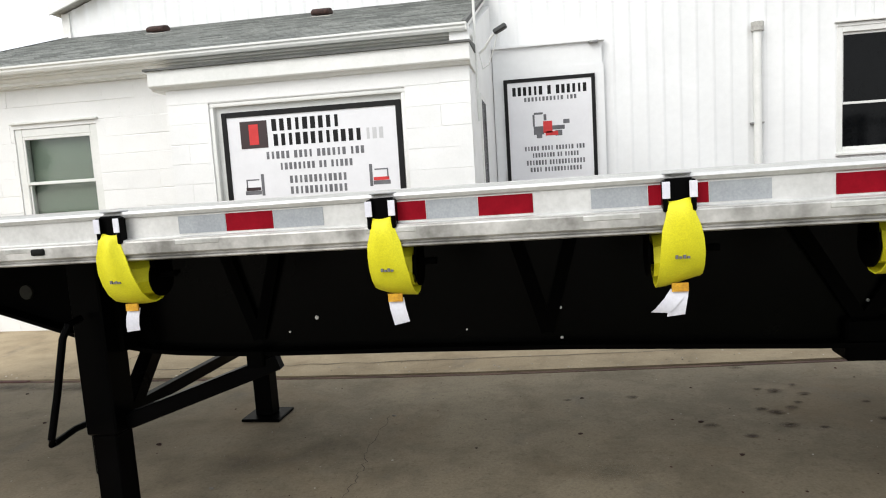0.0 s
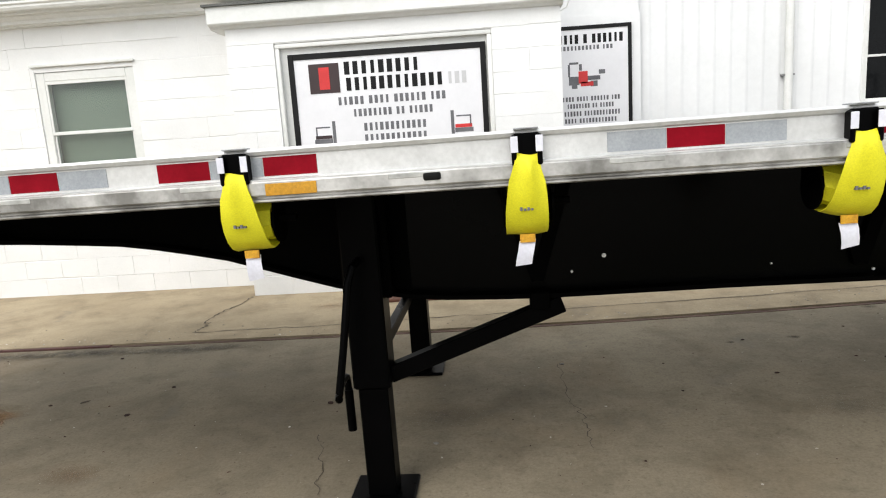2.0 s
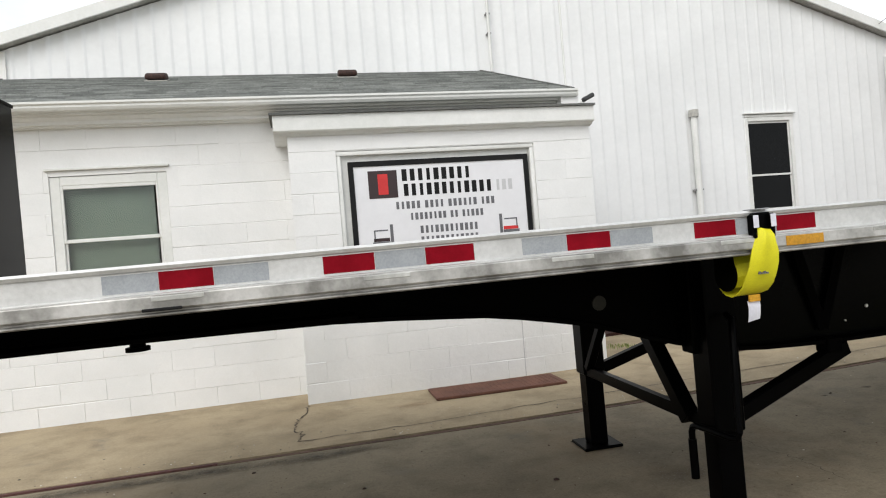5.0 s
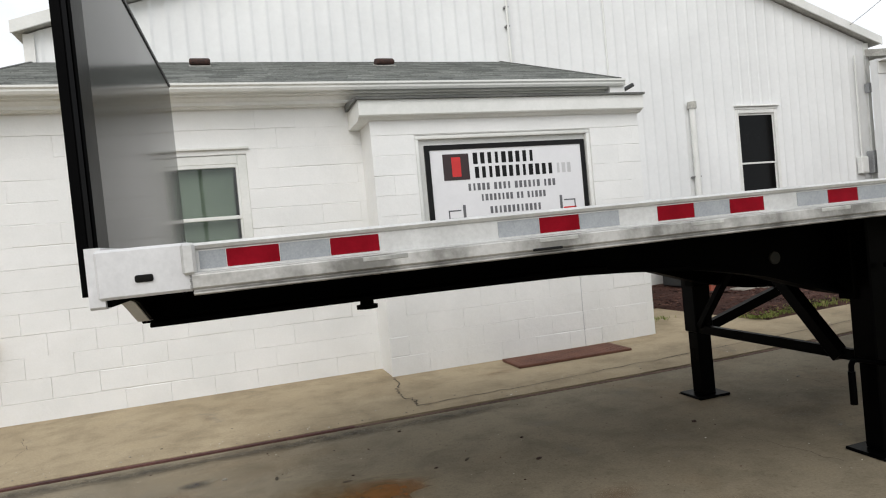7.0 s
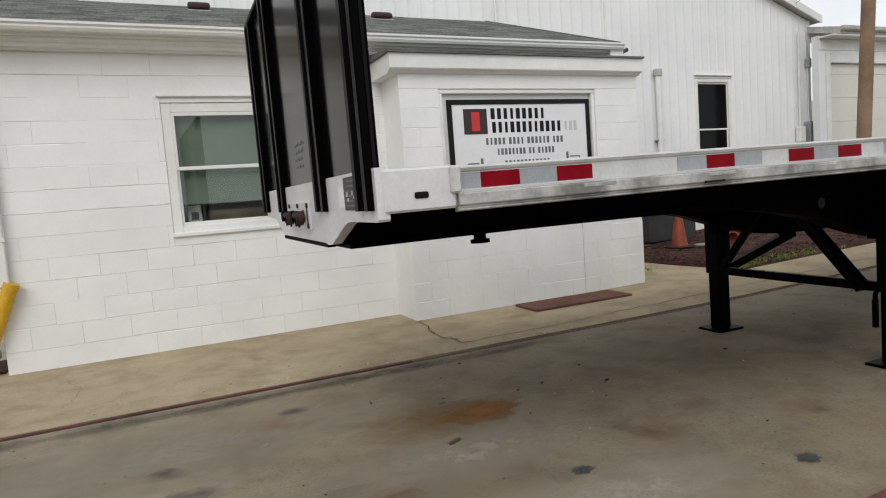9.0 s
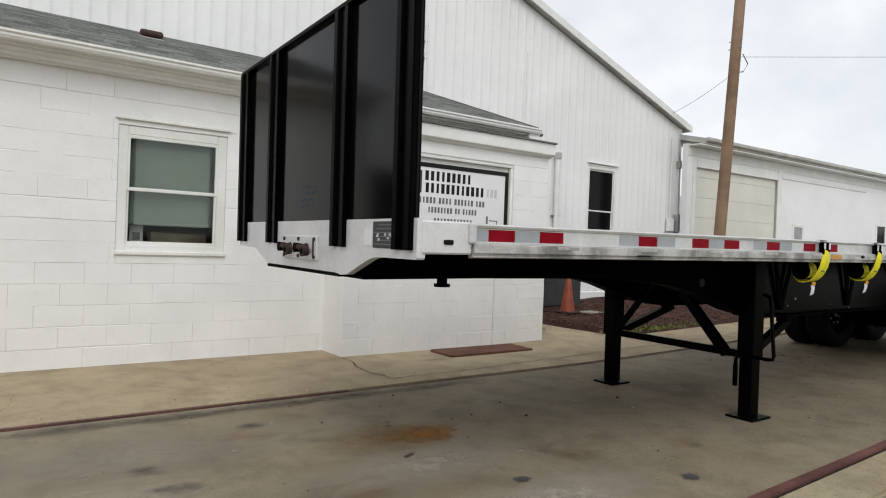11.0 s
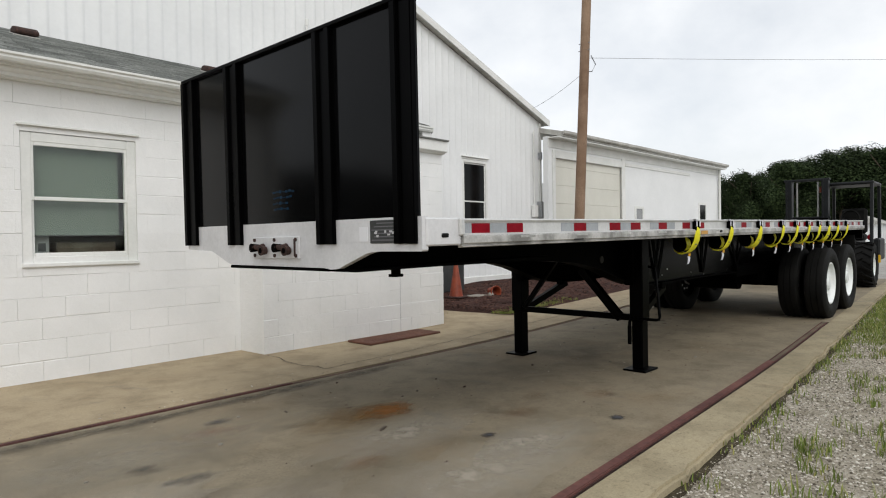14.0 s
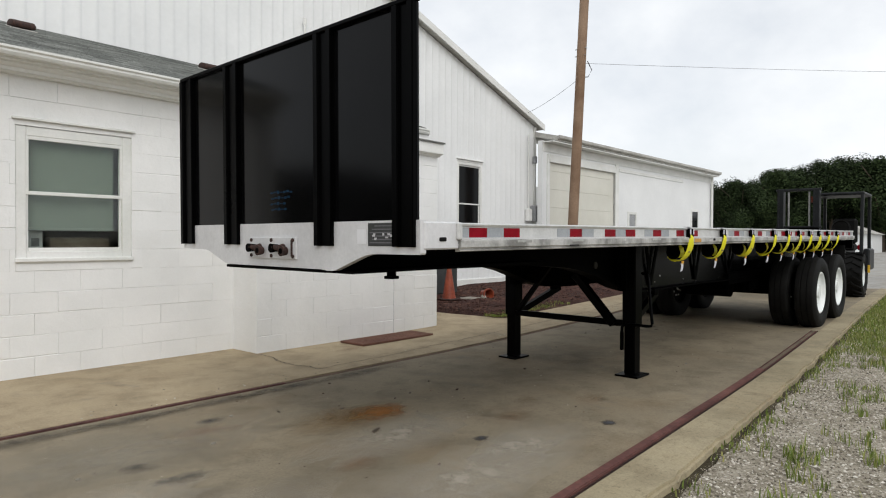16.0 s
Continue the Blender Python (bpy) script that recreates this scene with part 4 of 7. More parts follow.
vent_pipe(2.98, 0.15, 3.32, "white plastic vent pipe standing against the ribbed wall", 0.055)
vent_pipe(-0.58, 4.15, 5.38, "thin white pipe rising behind the office roof", 0.022)

def wall_box(name, x, z, w, h, d, mat, label):
    b = thing(name, label, "utility box")
    bm = box(B(), x - w / 2, x + w / 2, HY - 0.03 - d, HY - 0.02, z - h / 2, z + h / 2, 0.012)
    part("case", bm, mat, b)
    bm = box(B(), x - w / 2 + 0.02, x + w / 2 - 0.02, HY - 0.036 - d, HY - 0.031 - d, z - h / 2 + 0.03, z + h / 2 - 0.03, 0.002)
    part("cover", bm, mat, b)
    bm = pipe(B(), [(x, HY - 0.06, z + h / 2), (x, HY - 0.06, 4.3)], 0.016)
    part("conduit", bm, WHITE_TRIM, b)


wall_box("meter_box", 7.12, 2.05, 0.20, 0.34, 0.10, WHITE_TRIM, "pale meter box on the hall corner")
wall_box("breaker_box", 7.42, 2.10, 0.24, 0.46, 0.14, GREY_BOX, "grey steel breaker box on the hall corner")
wall_box("sensor", 7.42, 3.62, 0.09, 0.2, 0.1, GREY_BOX, "small grey alarm sensor on the hall wall")

# ---- long garage wing ----
GM = Matrix.Translation((7.45, 9.40, 0)) @ Matrix.Rotation(radians(-1.7), 4, "Z")
garage = thing("garage", "long white garage wing with a cream roller door", "building", GM, kind="structure")
GL, GE = 12.6, 4.12
DOOR = (0.15, 4.05, 0.2, 3.55)
bm = B()
wall_core(bm, -0.2, GL, 0.1, GE, 0, 0.16, DOOR)
box(bm, GL - 0.16, GL, 0.16, 14, 0.1, GE)
part("wall", bm, WHITE_METAL, garage)
bm = B()
z = DOOR[2]
while z < DOOR[3] - 0.01:
    box(bm, DOOR[0], DOOR[1], 0.06, 0.10, z, min(z + 0.52, DOOR[3]) - 0.005, 0.003)
    z += 0.52
box(bm, DOOR[0], DOOR[1], 0.08, 0.14, DOOR[2], DOOR[3])
part("garage_door", bm, DOOR_CREAM, garage, "cream sectional garage door, closed")
bm = B()
for a, b, c, d in ((DOOR[0] - 0.14, DOOR[0], 0.2, DOOR[3] + 0.22), (DOOR[1], DOOR[1] + 0.22, 0.2, DOOR[3] + 0.3), (DOOR[0], DOOR[1], DOOR[3], DOOR[3] + 0.22)):
    box(bm, a, b, -0.03, 0.1, c, d, 0.01)
box(bm, DOOR[1] + 0.24, 9.6, -0.025, 0.02, 3.62, 3.72, 0.006)
part("door_trim", bm, WHITE_TRIM, garage)
bm = B()
prism(bm, [(-0.35, GE - 0.02), (-0.35, GE + 0.12), (7, GE + 1.9), (7, GE + 1.75)], "x", 0.0, GL + 0.05)
part("roof_panel", bm, EAVE_GREY, garage, "weathered metal roof")
bm = B()
prism(bm, [(-0.43, GE + 0.13), (-0.43, GE + 0.06), (-0.40, GE + 0.03), (-0.36, GE + 0.03), (-0.36, GE + 0.125)], "x", 0.0, GL + 0.08)
part("gutter", bm, EAVE_GREY, garage, "dirty grey gutter")
bm = B()
box(bm, -0.2, GL, -0.34, 0.02, GE - 0.06, GE - 0.03)
box(bm, -0.2, GL, -0.02, 0.02, GE - 0.30, GE - 0.061, 0.006)
part("soffit", bm, WHITE_TRIM, garage)
for a, b, c, d in ((4.95, 5.6, 1.5, 2.33), (10.45, 11.25, 1.3, 2.62)):
    bm = B()
    for p, q, r, s in ((a, a + 0.09, c, d), (b - 0.09, b, c, d), (a + 0.09, b - 0.09, d - 0.09, d), (a + 0.09, b - 0.09, c, c + 0.06)):
        box(bm, p, q, -0.03, 0.03, r, s, 0.005)
    win = part("window", bm, WHITE_TRIM, garage, "small white garage window")
    bm = box(B(), a + 0.09, b - 0.09, -0.006, 0.004, c + 0.06, d - 0.09)
    part("pane", bm, DARK_GLASS if a > 8 else GREY_BOX, win)
bm = rod(B(), (GL - 0.1, -0.1, 0.2), (GL - 0.1, -0.1, GE - 0.05), 0.05)
part("downspout", bm, WHITE_TRIM, garage)

# ---- flatbed trailer ----
TM = Matrix.Translation((-5.618, 2.097, -0.019)) @ Matrix.Rotation(radians(-2.006), 4, "Z") @ Matrix.Rotation(radians(-0.588), 4, "Y")


def own_z(u, z):
    """Height in the trailer's own frame of a point z above the slab level, u behind its nose."""
    return z + 0.019 - 0.01026 * u


TL, TW = 10.55, 2.58
trailer = thing("flatbed_trailer", "flatbed trailer with aluminium deck and black headboard on landing legs", "trailer", TM)

# side rails and deck
RAIL_PROFILE = [(0.0, 1.346), (-0.0245, 1.346), (-0.0245, 1.3495), (0.004, 1.353), (0.004, 1.416), (-0.006, 1.420), (-0.010, 1.430), (-0.004, 1.438), (0.06, 1.438), (0.06, 1.346)]
RUB_PROFILE = [(0.016, 1.282), (-0.010, 1.283), (-0.018, 1.287), (-0.018, 1.292), (-0.010, 1.295), (-0.010, 1.300), (-0.024, 1.303), (-0.027, 1.307), (-0.027, 1.341), (-0.024, 1.3455), (0.016, 1.3455)]
for sign, off in ((1, 0.0), (-1, TW)):
    bm = prism(B(), [(off + sign * y, z) for y, z in RAIL_PROFILE], "x", 0.27, TL)
    rail = part("side_rail", bm, ALU, trailer, "bright aluminium side rail")
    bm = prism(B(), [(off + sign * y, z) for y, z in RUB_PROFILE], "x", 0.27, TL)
    part("rub_rail", bm, ALU_SMUDGE_SHEEN, rail, "smudged aluminium lower rail edge, dull reflections in its colour")
n_boards = 18
for i in range(n_boards):
    y0 = 0.062 + i * (TW - 0.124) / n_boards
    bm = box(B(), 0.06, TL - 0.02, y0 + 0.002, y0 + (TW - 0.124) / n_boards - 0.002, 1.395, 1.432, 0.003)
    part("deck_plank", bm, ALU_DULL, trailer)
for v0, v1 in ((-0.012, 0.055), (TW - 0.055, TW + 0.012)):
    bm = box(B(), 0.012, 0.272, v0, v1, 1.297, 1.442, 0.008)
    part("corner_casting", bm, ALU_WHITE, trailer, "white aluminium front corner block")
bm = box(B(), 0.245, 0.285, -0.03, 0.02, 1.345, 1.44, 0.008)
part("rail_end_cap", bm, ALU, trailer)
bm = B()
for k in range(7):
    box(bm, 0.262, 0.268, -0.016, -0.011, 1.305 + k * 0.019, 1.315 + k * 0.019)
part("weld_bead", bm, STEEL, trailer)

# stake slots and lamps in the lower rail
for u in [0.85 + 0.61 * k for k in range(16)]:
    bm = box(B(), u - 0.075, u + 0.075, -0.0285, -0.02, 1.326, 1.343, 0.003)
    part("stake_pocket", bm, ALU_DULL, trailer)
for u in (0.14, 3.95):
    y = -0.017 if u < 1 else -0.03
    bm = box(B(), u - 0.025, u + 0.025, y - 0.004, y + 0.008, 1.317 + (0.022 if u < 1 else 0), 1.339 + (0.022 if u < 1 else 0), 0.006, 2)
    part("marker_light", bm, RUBBER, trailer, "small black side marker light")
bm = box(B(), 1.36, 1.47, -0.031, -0.02, 1.300, 1.309, 0.002)
part("slot", bm, INK, trailer)
bm = box(B(), 3.47, 3.62, -0.0295, -0.02, 1.304, 1.338, 0.001)
part("amber_reflector", bm, AMBER, trailer, "amber reflective strip")

# reflective tape, red and silver
TAPES = [(0.292, 0.37, "g"), (0.37, 0.527, "r"), (0.527, 0.682, "g"), (0.682, 0.84, "r"), (1.25, 1.405, "g"), (1.405, 1.56, "r"), (1.56, 1.72, "g"), (1.88, 2.04, "r"), (2.04, 2.20, "g"), (2.20, 2.36, "r"),
         (2.52, 2.675, "g"), (2.675, 2.83, "r"), (2.83, 2.985, "g"), (3.14, 3.30, "r"), (3.30, 3.46, "g"), (3.46, 3.62, "r"), (4.435, 4.595, "g"), (4.595, 4.75, "r"), (4.75, 4.91, "g"),
         (5.06, 5.22, "r"), (5.22, 5.37, "g"), (5.37, 5.525, "r"), (5.68, 5.83, "g"), (5.83, 5.985, "r"), (5.985, 6.14, "g"), (6.29, 6.445, "r"), (6.445, 6.60, "g"), (6.60, 6.755, "r")]
u = 6.91
while u < TL - 0.5:
    for k in ("grg", "rgr")[int(u * 1.6) % 2]:
        TAPES.append((u, u + 0.155, k))
        u += 0.155
    u += 0.155
for a, b, k in TAPES:
    bm = box(B(), a + 0.001, b - 0.001, 0.0025, 0.008, 1.3585, 1.4125)
    part("red_tape" if k == "r" else "silver_tape", bm, TAPE_RED if k == "r" else TAPE_GREY, trailer)

# headboard: four channel posts before a glossy panel
bm = box(B(), -0.004, 0.008, 0.03, TW - 0.03, 1.43, 2.552)
part("headboard_panel", bm, BLACK_PANEL, trailer, "glossy black headboard panel")
bm = box(B(), -0.036, 0.014, 0.02, TW - 0.005, 2.552, 2.575, 0.003)
part("headboard_cap", bm, BLACK_PAINT, trailer)
for v0, v1 in ((0.030, 0.188), (0.700, 0.868), (1.742, 1.924), (2.400, 2.590)):
    bm = prism(B(), [(-0.036, v0), (-0.036, v0 + 0.045), (-0.018, v0 + 0.05), (-0.018, v1 - 0.05), (-0.036, v1 - 0.045), (-0.036, v1), (-0.0045, v1), (-0.0045, v0)], "z", 1.311, 2.5515)
    bmesh.ops.bevel(bm, geom=[e for e in bm.edges if abs(e.verts[0].co.z - e.verts[1].co.z) > 1], offset=0.004, segments=2, affect="EDGES")
    post = part("headboard_post", bm, BLACK_PAINT, trailer)
    if v0 < 0.1:
        part("rear_stiffener", box(B(), 0.0085, 0.019, v0 + 0.004, v1 - 0.004, 1.445, 2.551, 0.003), BLACK_PAINT, post)
for k, (n_w) in enumerate((7, 6, 5, 5)):
    for i in range(n_w):
        bm = box(B(), -0.006, -0.0038, 1.37 - 0.036 * i - 0.01 * (k % 2) - 0.026, 1.37 - 0.036 * i - 0.01 * (k % 2), 1.640 - 0.036 * k + 0.004 * (i % 2), 1.650 - 0.036 * k + 0.004 * (i % 3))
        part("chalk_mark", bm, CHALK, trailer, "faint blue chalk mark")

# front plate with its tapered lower edge
bm = prism(B(), [(0.008, 1.272), (0.0, 1.280), (0.0, 1.450), (TW, 1.450), (TW, 1.288), (TW - 0.01, 1.280), (2.22, 1.270), (2.17, 1.258), (1.96, 1.184), (1.91, 1.174), (0.83, 1.172), (0.76, 1.164), (0.69, 1.170), (0.45, 1.254), (0.40, 1.266), (0.34, 1.271)], "x", -0.012, 0.03)
bmesh.ops.recalc_face_normals(bm, faces=bm.faces[:])
part("front_plate", bm, ALU_WHITE, trailer, "scuffed white front plate")
bm = prism(B(), [(0.02, 1.276), (0.34, 1.275), (0.45, 1.258), (0.69, 1.174), (0.76, 1.168), (1.91, 1.177), (2.17, 1.262), (TW - 0.02, 1.284), (TW - 0.02, 1.393), (0.02, 1.393)], "x", 0.0305, 0.042)
part("backing_plate", bm, BLACK_FRAME, trailer, "black back of the front plate")
bm = box(B(), -0.014, 0.028, 0.78, 1.93, 1.152, 1.1715, 0.004)
part("front_lip", bm, BLACK_FRAME, trailer)
GV, GZ = 0.043, 0.016
bm = box(B(), -0.024, -0.01, 1.02 + GV, 1.56 + GV, 1.207 + GZ, 1.347 + GZ, 0.004)
gl = part("gladhand_plate", bm, ALU_WHITE, trailer, "riveted connector plate")
for v in (1.05 + GV, 1.29 + GV, 1.53 + GV):
    for z in (1.227 + GZ, 1.327 + GZ):
        bm = rod(B(), (-0.032, v, z), (-0.02, v, z), 0.012, seg=8)
        part("rivet", bm, RUST, gl)
bm = box(B(), -0.027, -0.0235, 1.055 + GV, 1.075 + GV, 1.225 + GZ, 1.330 + GZ, 0.001)
part("streak", bm, RUST, gl, "rusty streak beside the couplings")
for v in (1.16 + GV, 1.43 + GV):
    z = 1.275 + GZ
    bm = B()
    rod(bm, (-0.056, v, z), (-0.02, v, z), 0.022, 0.032, seg=14)
    rod(bm, (-0.066, v + 0.045, z + 0.008), (-0.05, v - 0.055, z - 0.006), 0.016, seg=10)
    rod(bm, (-0.078, v - 0.055, z - 0.015), (-0.04, v - 0.055, z - 0.015), 0.033, 0.026, seg=14)
    hand = part("gladhand", bm, RUST, gl, "rusty air coupling")
    bm = rod(B(), (-0.080, v + 0.055, z + 0.002), (-0.02, v + 0.055, z + 0.002), 0.029, 0.022, seg=14)
    part("seal", bm, BLACK_FRAME, hand, "black rubber seal")
    bm = rod(B(), (-0.0815, v - 0.055, z - 0.015), (-0.077, v - 0.055, z - 0.015), 0.018, seg=12)
    part("seal", bm, BLACK_FRAME, hand, "black rubber seal")
bm = box(B(), -0.017, -0.011, 0.185, 0.398, 1.314, 1.438, 0.003)
pl = part("data_plate", bm, DARK_BIN, trailer, "dark printed data plate")
for k in range(6):
    bm = box(B(), -0.019, -0.0165, 0.205, 0.38 - 0.02 * (k % 3), 1.329 + k * 0.018, 1.335 + k * 0.018)
    part("writing_bar", bm, INK_GREY, pl)
rng = random.Random(6)
for k in range(7):
    v0, z0 = rng.uniform(0.20, 0.37), rng.uniform(1.32, 1.385)
    part("scuff", box(B(), -0.0205, -0.0166, v0, v0 + rng.uniform(0.008, 0.022), z0, z0 + rng.uniform(0.006, 0.016)), INK_PALE, pl, "pale worn spot on the plate")
bm = box(B(), -0.0145, -0.0115, 0.42, 0.49, 1.325, 1.405)
part("pale_patch", bm, SIGN_WHITE, trailer)

# chassis beams with the gooseneck curve
def lower_edge(u):
    pts = [(0.05, 1.168), (1.0, 1.155), (1.85, 1.147), (2.2, 1.128), (2.6, 1.095), (2.98, 1.020), (3.2, 0.951), (3.43, 0.878), (3.7, 0.818), (3.95, 0.795), (4.3, 0.787), (5.4, 0.795), (6.4, 0.775), (10.4, 0.78)]
    for (a, p), (b, q) in zip(pts, pts[1:]):
        if u <= b:
            return p + (q - p) * (u - a) / (b - a)
    return pts[-1][1]


US = [0.05, 0.5, 1.0, 1.5, 1.9, 2.15, 2.4, 2.55, 2.7, 2.85, 3.0, 3.15, 3.3, 3.45, 3.6, 3.75, 3.9, 4.1, 4.3, 5.0, 5.6, 6.5, 7.0, 8.5, 10.4]
for v in (0.78, 1.80):
    bm = B()
    out = [(u, lower_edge(u)) for u in US if u <= 3.75] + [(3.75, 1.27), (0.05, 1.27)]
    prism(bm, out, "y", v - 0.006, v + 0.006)
    beam = part("chassis_beam", bm, BLACK_FRAME, trailer, "black gooseneck beam")
    out = [(u, lower_edge(u)) for u in US if u >= 3.75] + [(10.4, 1.27), (3.75, 1.27)]
    part("rear_web", prism(B(), out, "y", v - 0.0055, v + 0.0055), WEB_GREY if v < 1 else BLACK_FRAME, beam, "dusty glossy black beam web")
    bm = B()
    for a, b in zip(US, US[1:]):
        za, zb = lower_edge(a), lower_edge(b)
        vs = [bm.verts.new(p) for p in ((a, v - 0.075, za - 0.016), (b, v - 0.075, zb - 0.016), (b, v + 0.075, zb - 0.016), (a, v + 0.075, za - 0.016),
                                        (a, v - 0.075, za + 0.002), (b, v - 0.075, zb + 0.002), (b, v + 0.075, zb + 0.002), (a, v + 0.075, za + 0.002))]
        for f in ((0, 1, 2, 3), (7, 6, 5, 4), (0, 4, 5, 1), (3, 2, 6, 7)):
            bm.faces.new([vs[i] for i in f])
    box(bm, 0.05, 10.4, v - 0.075, v + 0.075, 1.255, 1.275)
    part("flange", bm, BLACK_FRAME, beam)
    for u, z, r in ((4.41, 0.86, 0.005), (4.54, 0.92, 0.009), (5.19, 0.85, 0.004), (5.575, 0.807, 0.006), (5.575, 0.93, 0.006), (6.69, 0.805, 0.006), (6.69, 0.92, 0.006)):
        bm = rod(B(), (u, v - 0.012, z), (u, v - 0.005, z), r, seg=8)
        part("bright_bolt", bm, ALU, beam, "small shiny bolt head")
bm = B()
box(bm, 0.043, 2.0, 0.60, 1.99, 1.148, 1.168, 0.004)
part("coupler_plate", bm, BLACK_FRAME, trailer, "black coupler plate under the nose")
bm = B()
rod(bm, (0.98, 1.29, 1.15), (0.98, 1.29, 1.05), 0.036, seg=16)
rod(bm, (0.98, 1.29, 1.065), (0.98, 1.29, 1.045), 0.056, seg=16)
part("kingpin", bm, BLACK_FRAME, trailer)
for k in range(30):
    u = 0.18 + k * 0.35
    if u < TL - 0.1:
        bm = B()
        box(bm, u, u + 0.012, 0.055, TW - 0.055, 1.285, 1.394)
        box(bm, u + 0.012, u + 0.05, 0.055, TW - 0.055, 1.285, 1.295)
        part("crossmember", bm, BLACK_FRAME, trailer)
bm = B()
box(bm, TL - 0.06, TL, 0.0, TW, 1.14, 1.282, 0.005)
part("rear_sill", bm, BLACK_FRAME, trailer)

# V braces on the beam webs
for v, sg in ((0.765, -1), (1.815, 1)):
    for u, left, right in ((4.27, -0.13, 0.13), (5.52, -0.12, 0.12), (6.67, -0.25, 0.25)):
        for du in (left, right):
            bm = bar(B(), (u, v + sg * 0.006, 0.835), (u + du, v + sg * 0.02, 1.256), 0.05, 0.012, up=(0, 1, 0), bevel=0)
            part("brace", bm, BLACK_FRAME, trailer)
bm = rod(B(), (3.11, 0.762, 1.085), (3.11, 0.7735, 1.085), 0.034, seg=20)
part("hole_cover", bm, PLUG, trailer, "dull round plug on the beam")

# landing legs
for v, sg in ((0.63, 1), (2.07, -1)):
    u = 3.588
    zg = own_z(u, rise(-2.02))
    bm = box(B(), u - 0.075, u + 0.075, v - 0.07, v + 0.07, 0.47, 1.28, 0.008)
    leg = part("landing_leg", bm, BLACK_PAINT, trailer, "black landing leg")
    bm = box(B(), u - 0.06, u + 0.06, v - 0.056, v + 0.056, zg + 0.02, 0.47, 0.006)
    part("inner_leg", bm, BLACK_PAINT, leg)
    bm = box(B(), u - 0.135, u + 0.135, v - 0.12, v + 0.12, zg, zg + 0.02, 0.006)
    part("foot_plate", bm, BLACK_PAINT, leg)
    bm = box(B(), u - 0.10, u + 0.10, v + sg * 0.06 - 0.05, v + sg * 0.06 + 0.05, 0.82, 1.27, 0.006)
    part("leg_bracket", bm, BLACK_FRAME, leg)
    bm = bar(B(), (u + 0.06, v + sg * 0.03, 0.50), (u + 0.775, v + sg * 0.11, 0.742), 0.06, 0.07)
    part("drag_brace", bm, BLACK_PAINT, leg)
    bm = box(B(), u + 0.645, u + 0.725, v + sg * 0.06, v + sg * 0.15, 0.725, 0.80, 0.006)
    part("pivot", bm, BLACK_FRAME, leg)
bm = bar(B(), (3.55, 0.69, 0.50), (3.55, 2.01, 0.50), 0.045, 0.062)
part("cross_tube", bm, BLACK_PAINT, trailer)
bm = bar(B(), (3.54, 0.80, 0.48), (3.54, 1.24, 0.96), 0.075, 0.075, up=(1, 0, 0))
part("cross_brace", bm, BLACK_PAINT, trailer)
bm = bar(B(), (3.54, 1.98, 0.52), (3.54, 1.55, 1.05), 0.045, 0.055, up=(1, 0, 0))
part("cross_brace", bm, BLACK_PAINT, trailer)
bm = pipe(B(), [(3.58, 0.62, 1.02), (3.58, 2.0, 1.02)], 0.018)
part("crank_shaft", bm, BLACK_FRAME, trailer)
bm = pipe(B(), [(3.59, 0.53, 1.0), (3.575, 0.47, 0.985), (3.56, 0.45, 0.93), (3.53, 0.415, 0.70), (3.505, 0.385, 0.53), (3.50, 0.39, 0.505), (3.49, 0.42, 0.50), (3.47, 0.55, 0.505), (3.465, 0.635, 0.50), (3.464, 0.662, 0.490), (3.463, 0.674, 0.465), (3.463, 0.675, 0.40)], 0.015, 10)
part("crank_handle", bm, BLACK_PAINT, trailer, "bent black crank handle")
bm = rod(B(), (3.463, 0.675, 0.25), (3.463, 0.675, 0.43), 0.019, seg=12)
part("crank_grip", bm, BLACK_PAINT, trailer)

# axles and wheels
def tyre_profile(R, w):
    return [(0.29, -w * 0.36), (0.33, -w * 0.47), (R * 0.80, -w * 0.5), (R * 0.93, -w * 0.47), (R * 0.985, -w * 0.40), (R, -w * 0.30), (R, -w * 0.155), (R - 0.012, -w * 0.15), (R - 0.012, -w * 0.12), (R, -w * 0.115),
            (R, w * 0.115), (R - 0.012, w * 0.12), (R - 0.012, w * 0.15), (R, w * 0.155), (R, w * 0.30), (R * 0.985, w * 0.40), (R * 0.93, w * 0.47), (R * 0.80, w * 0.5), (0.33, w * 0.47), (0.29, w * 0.36)]


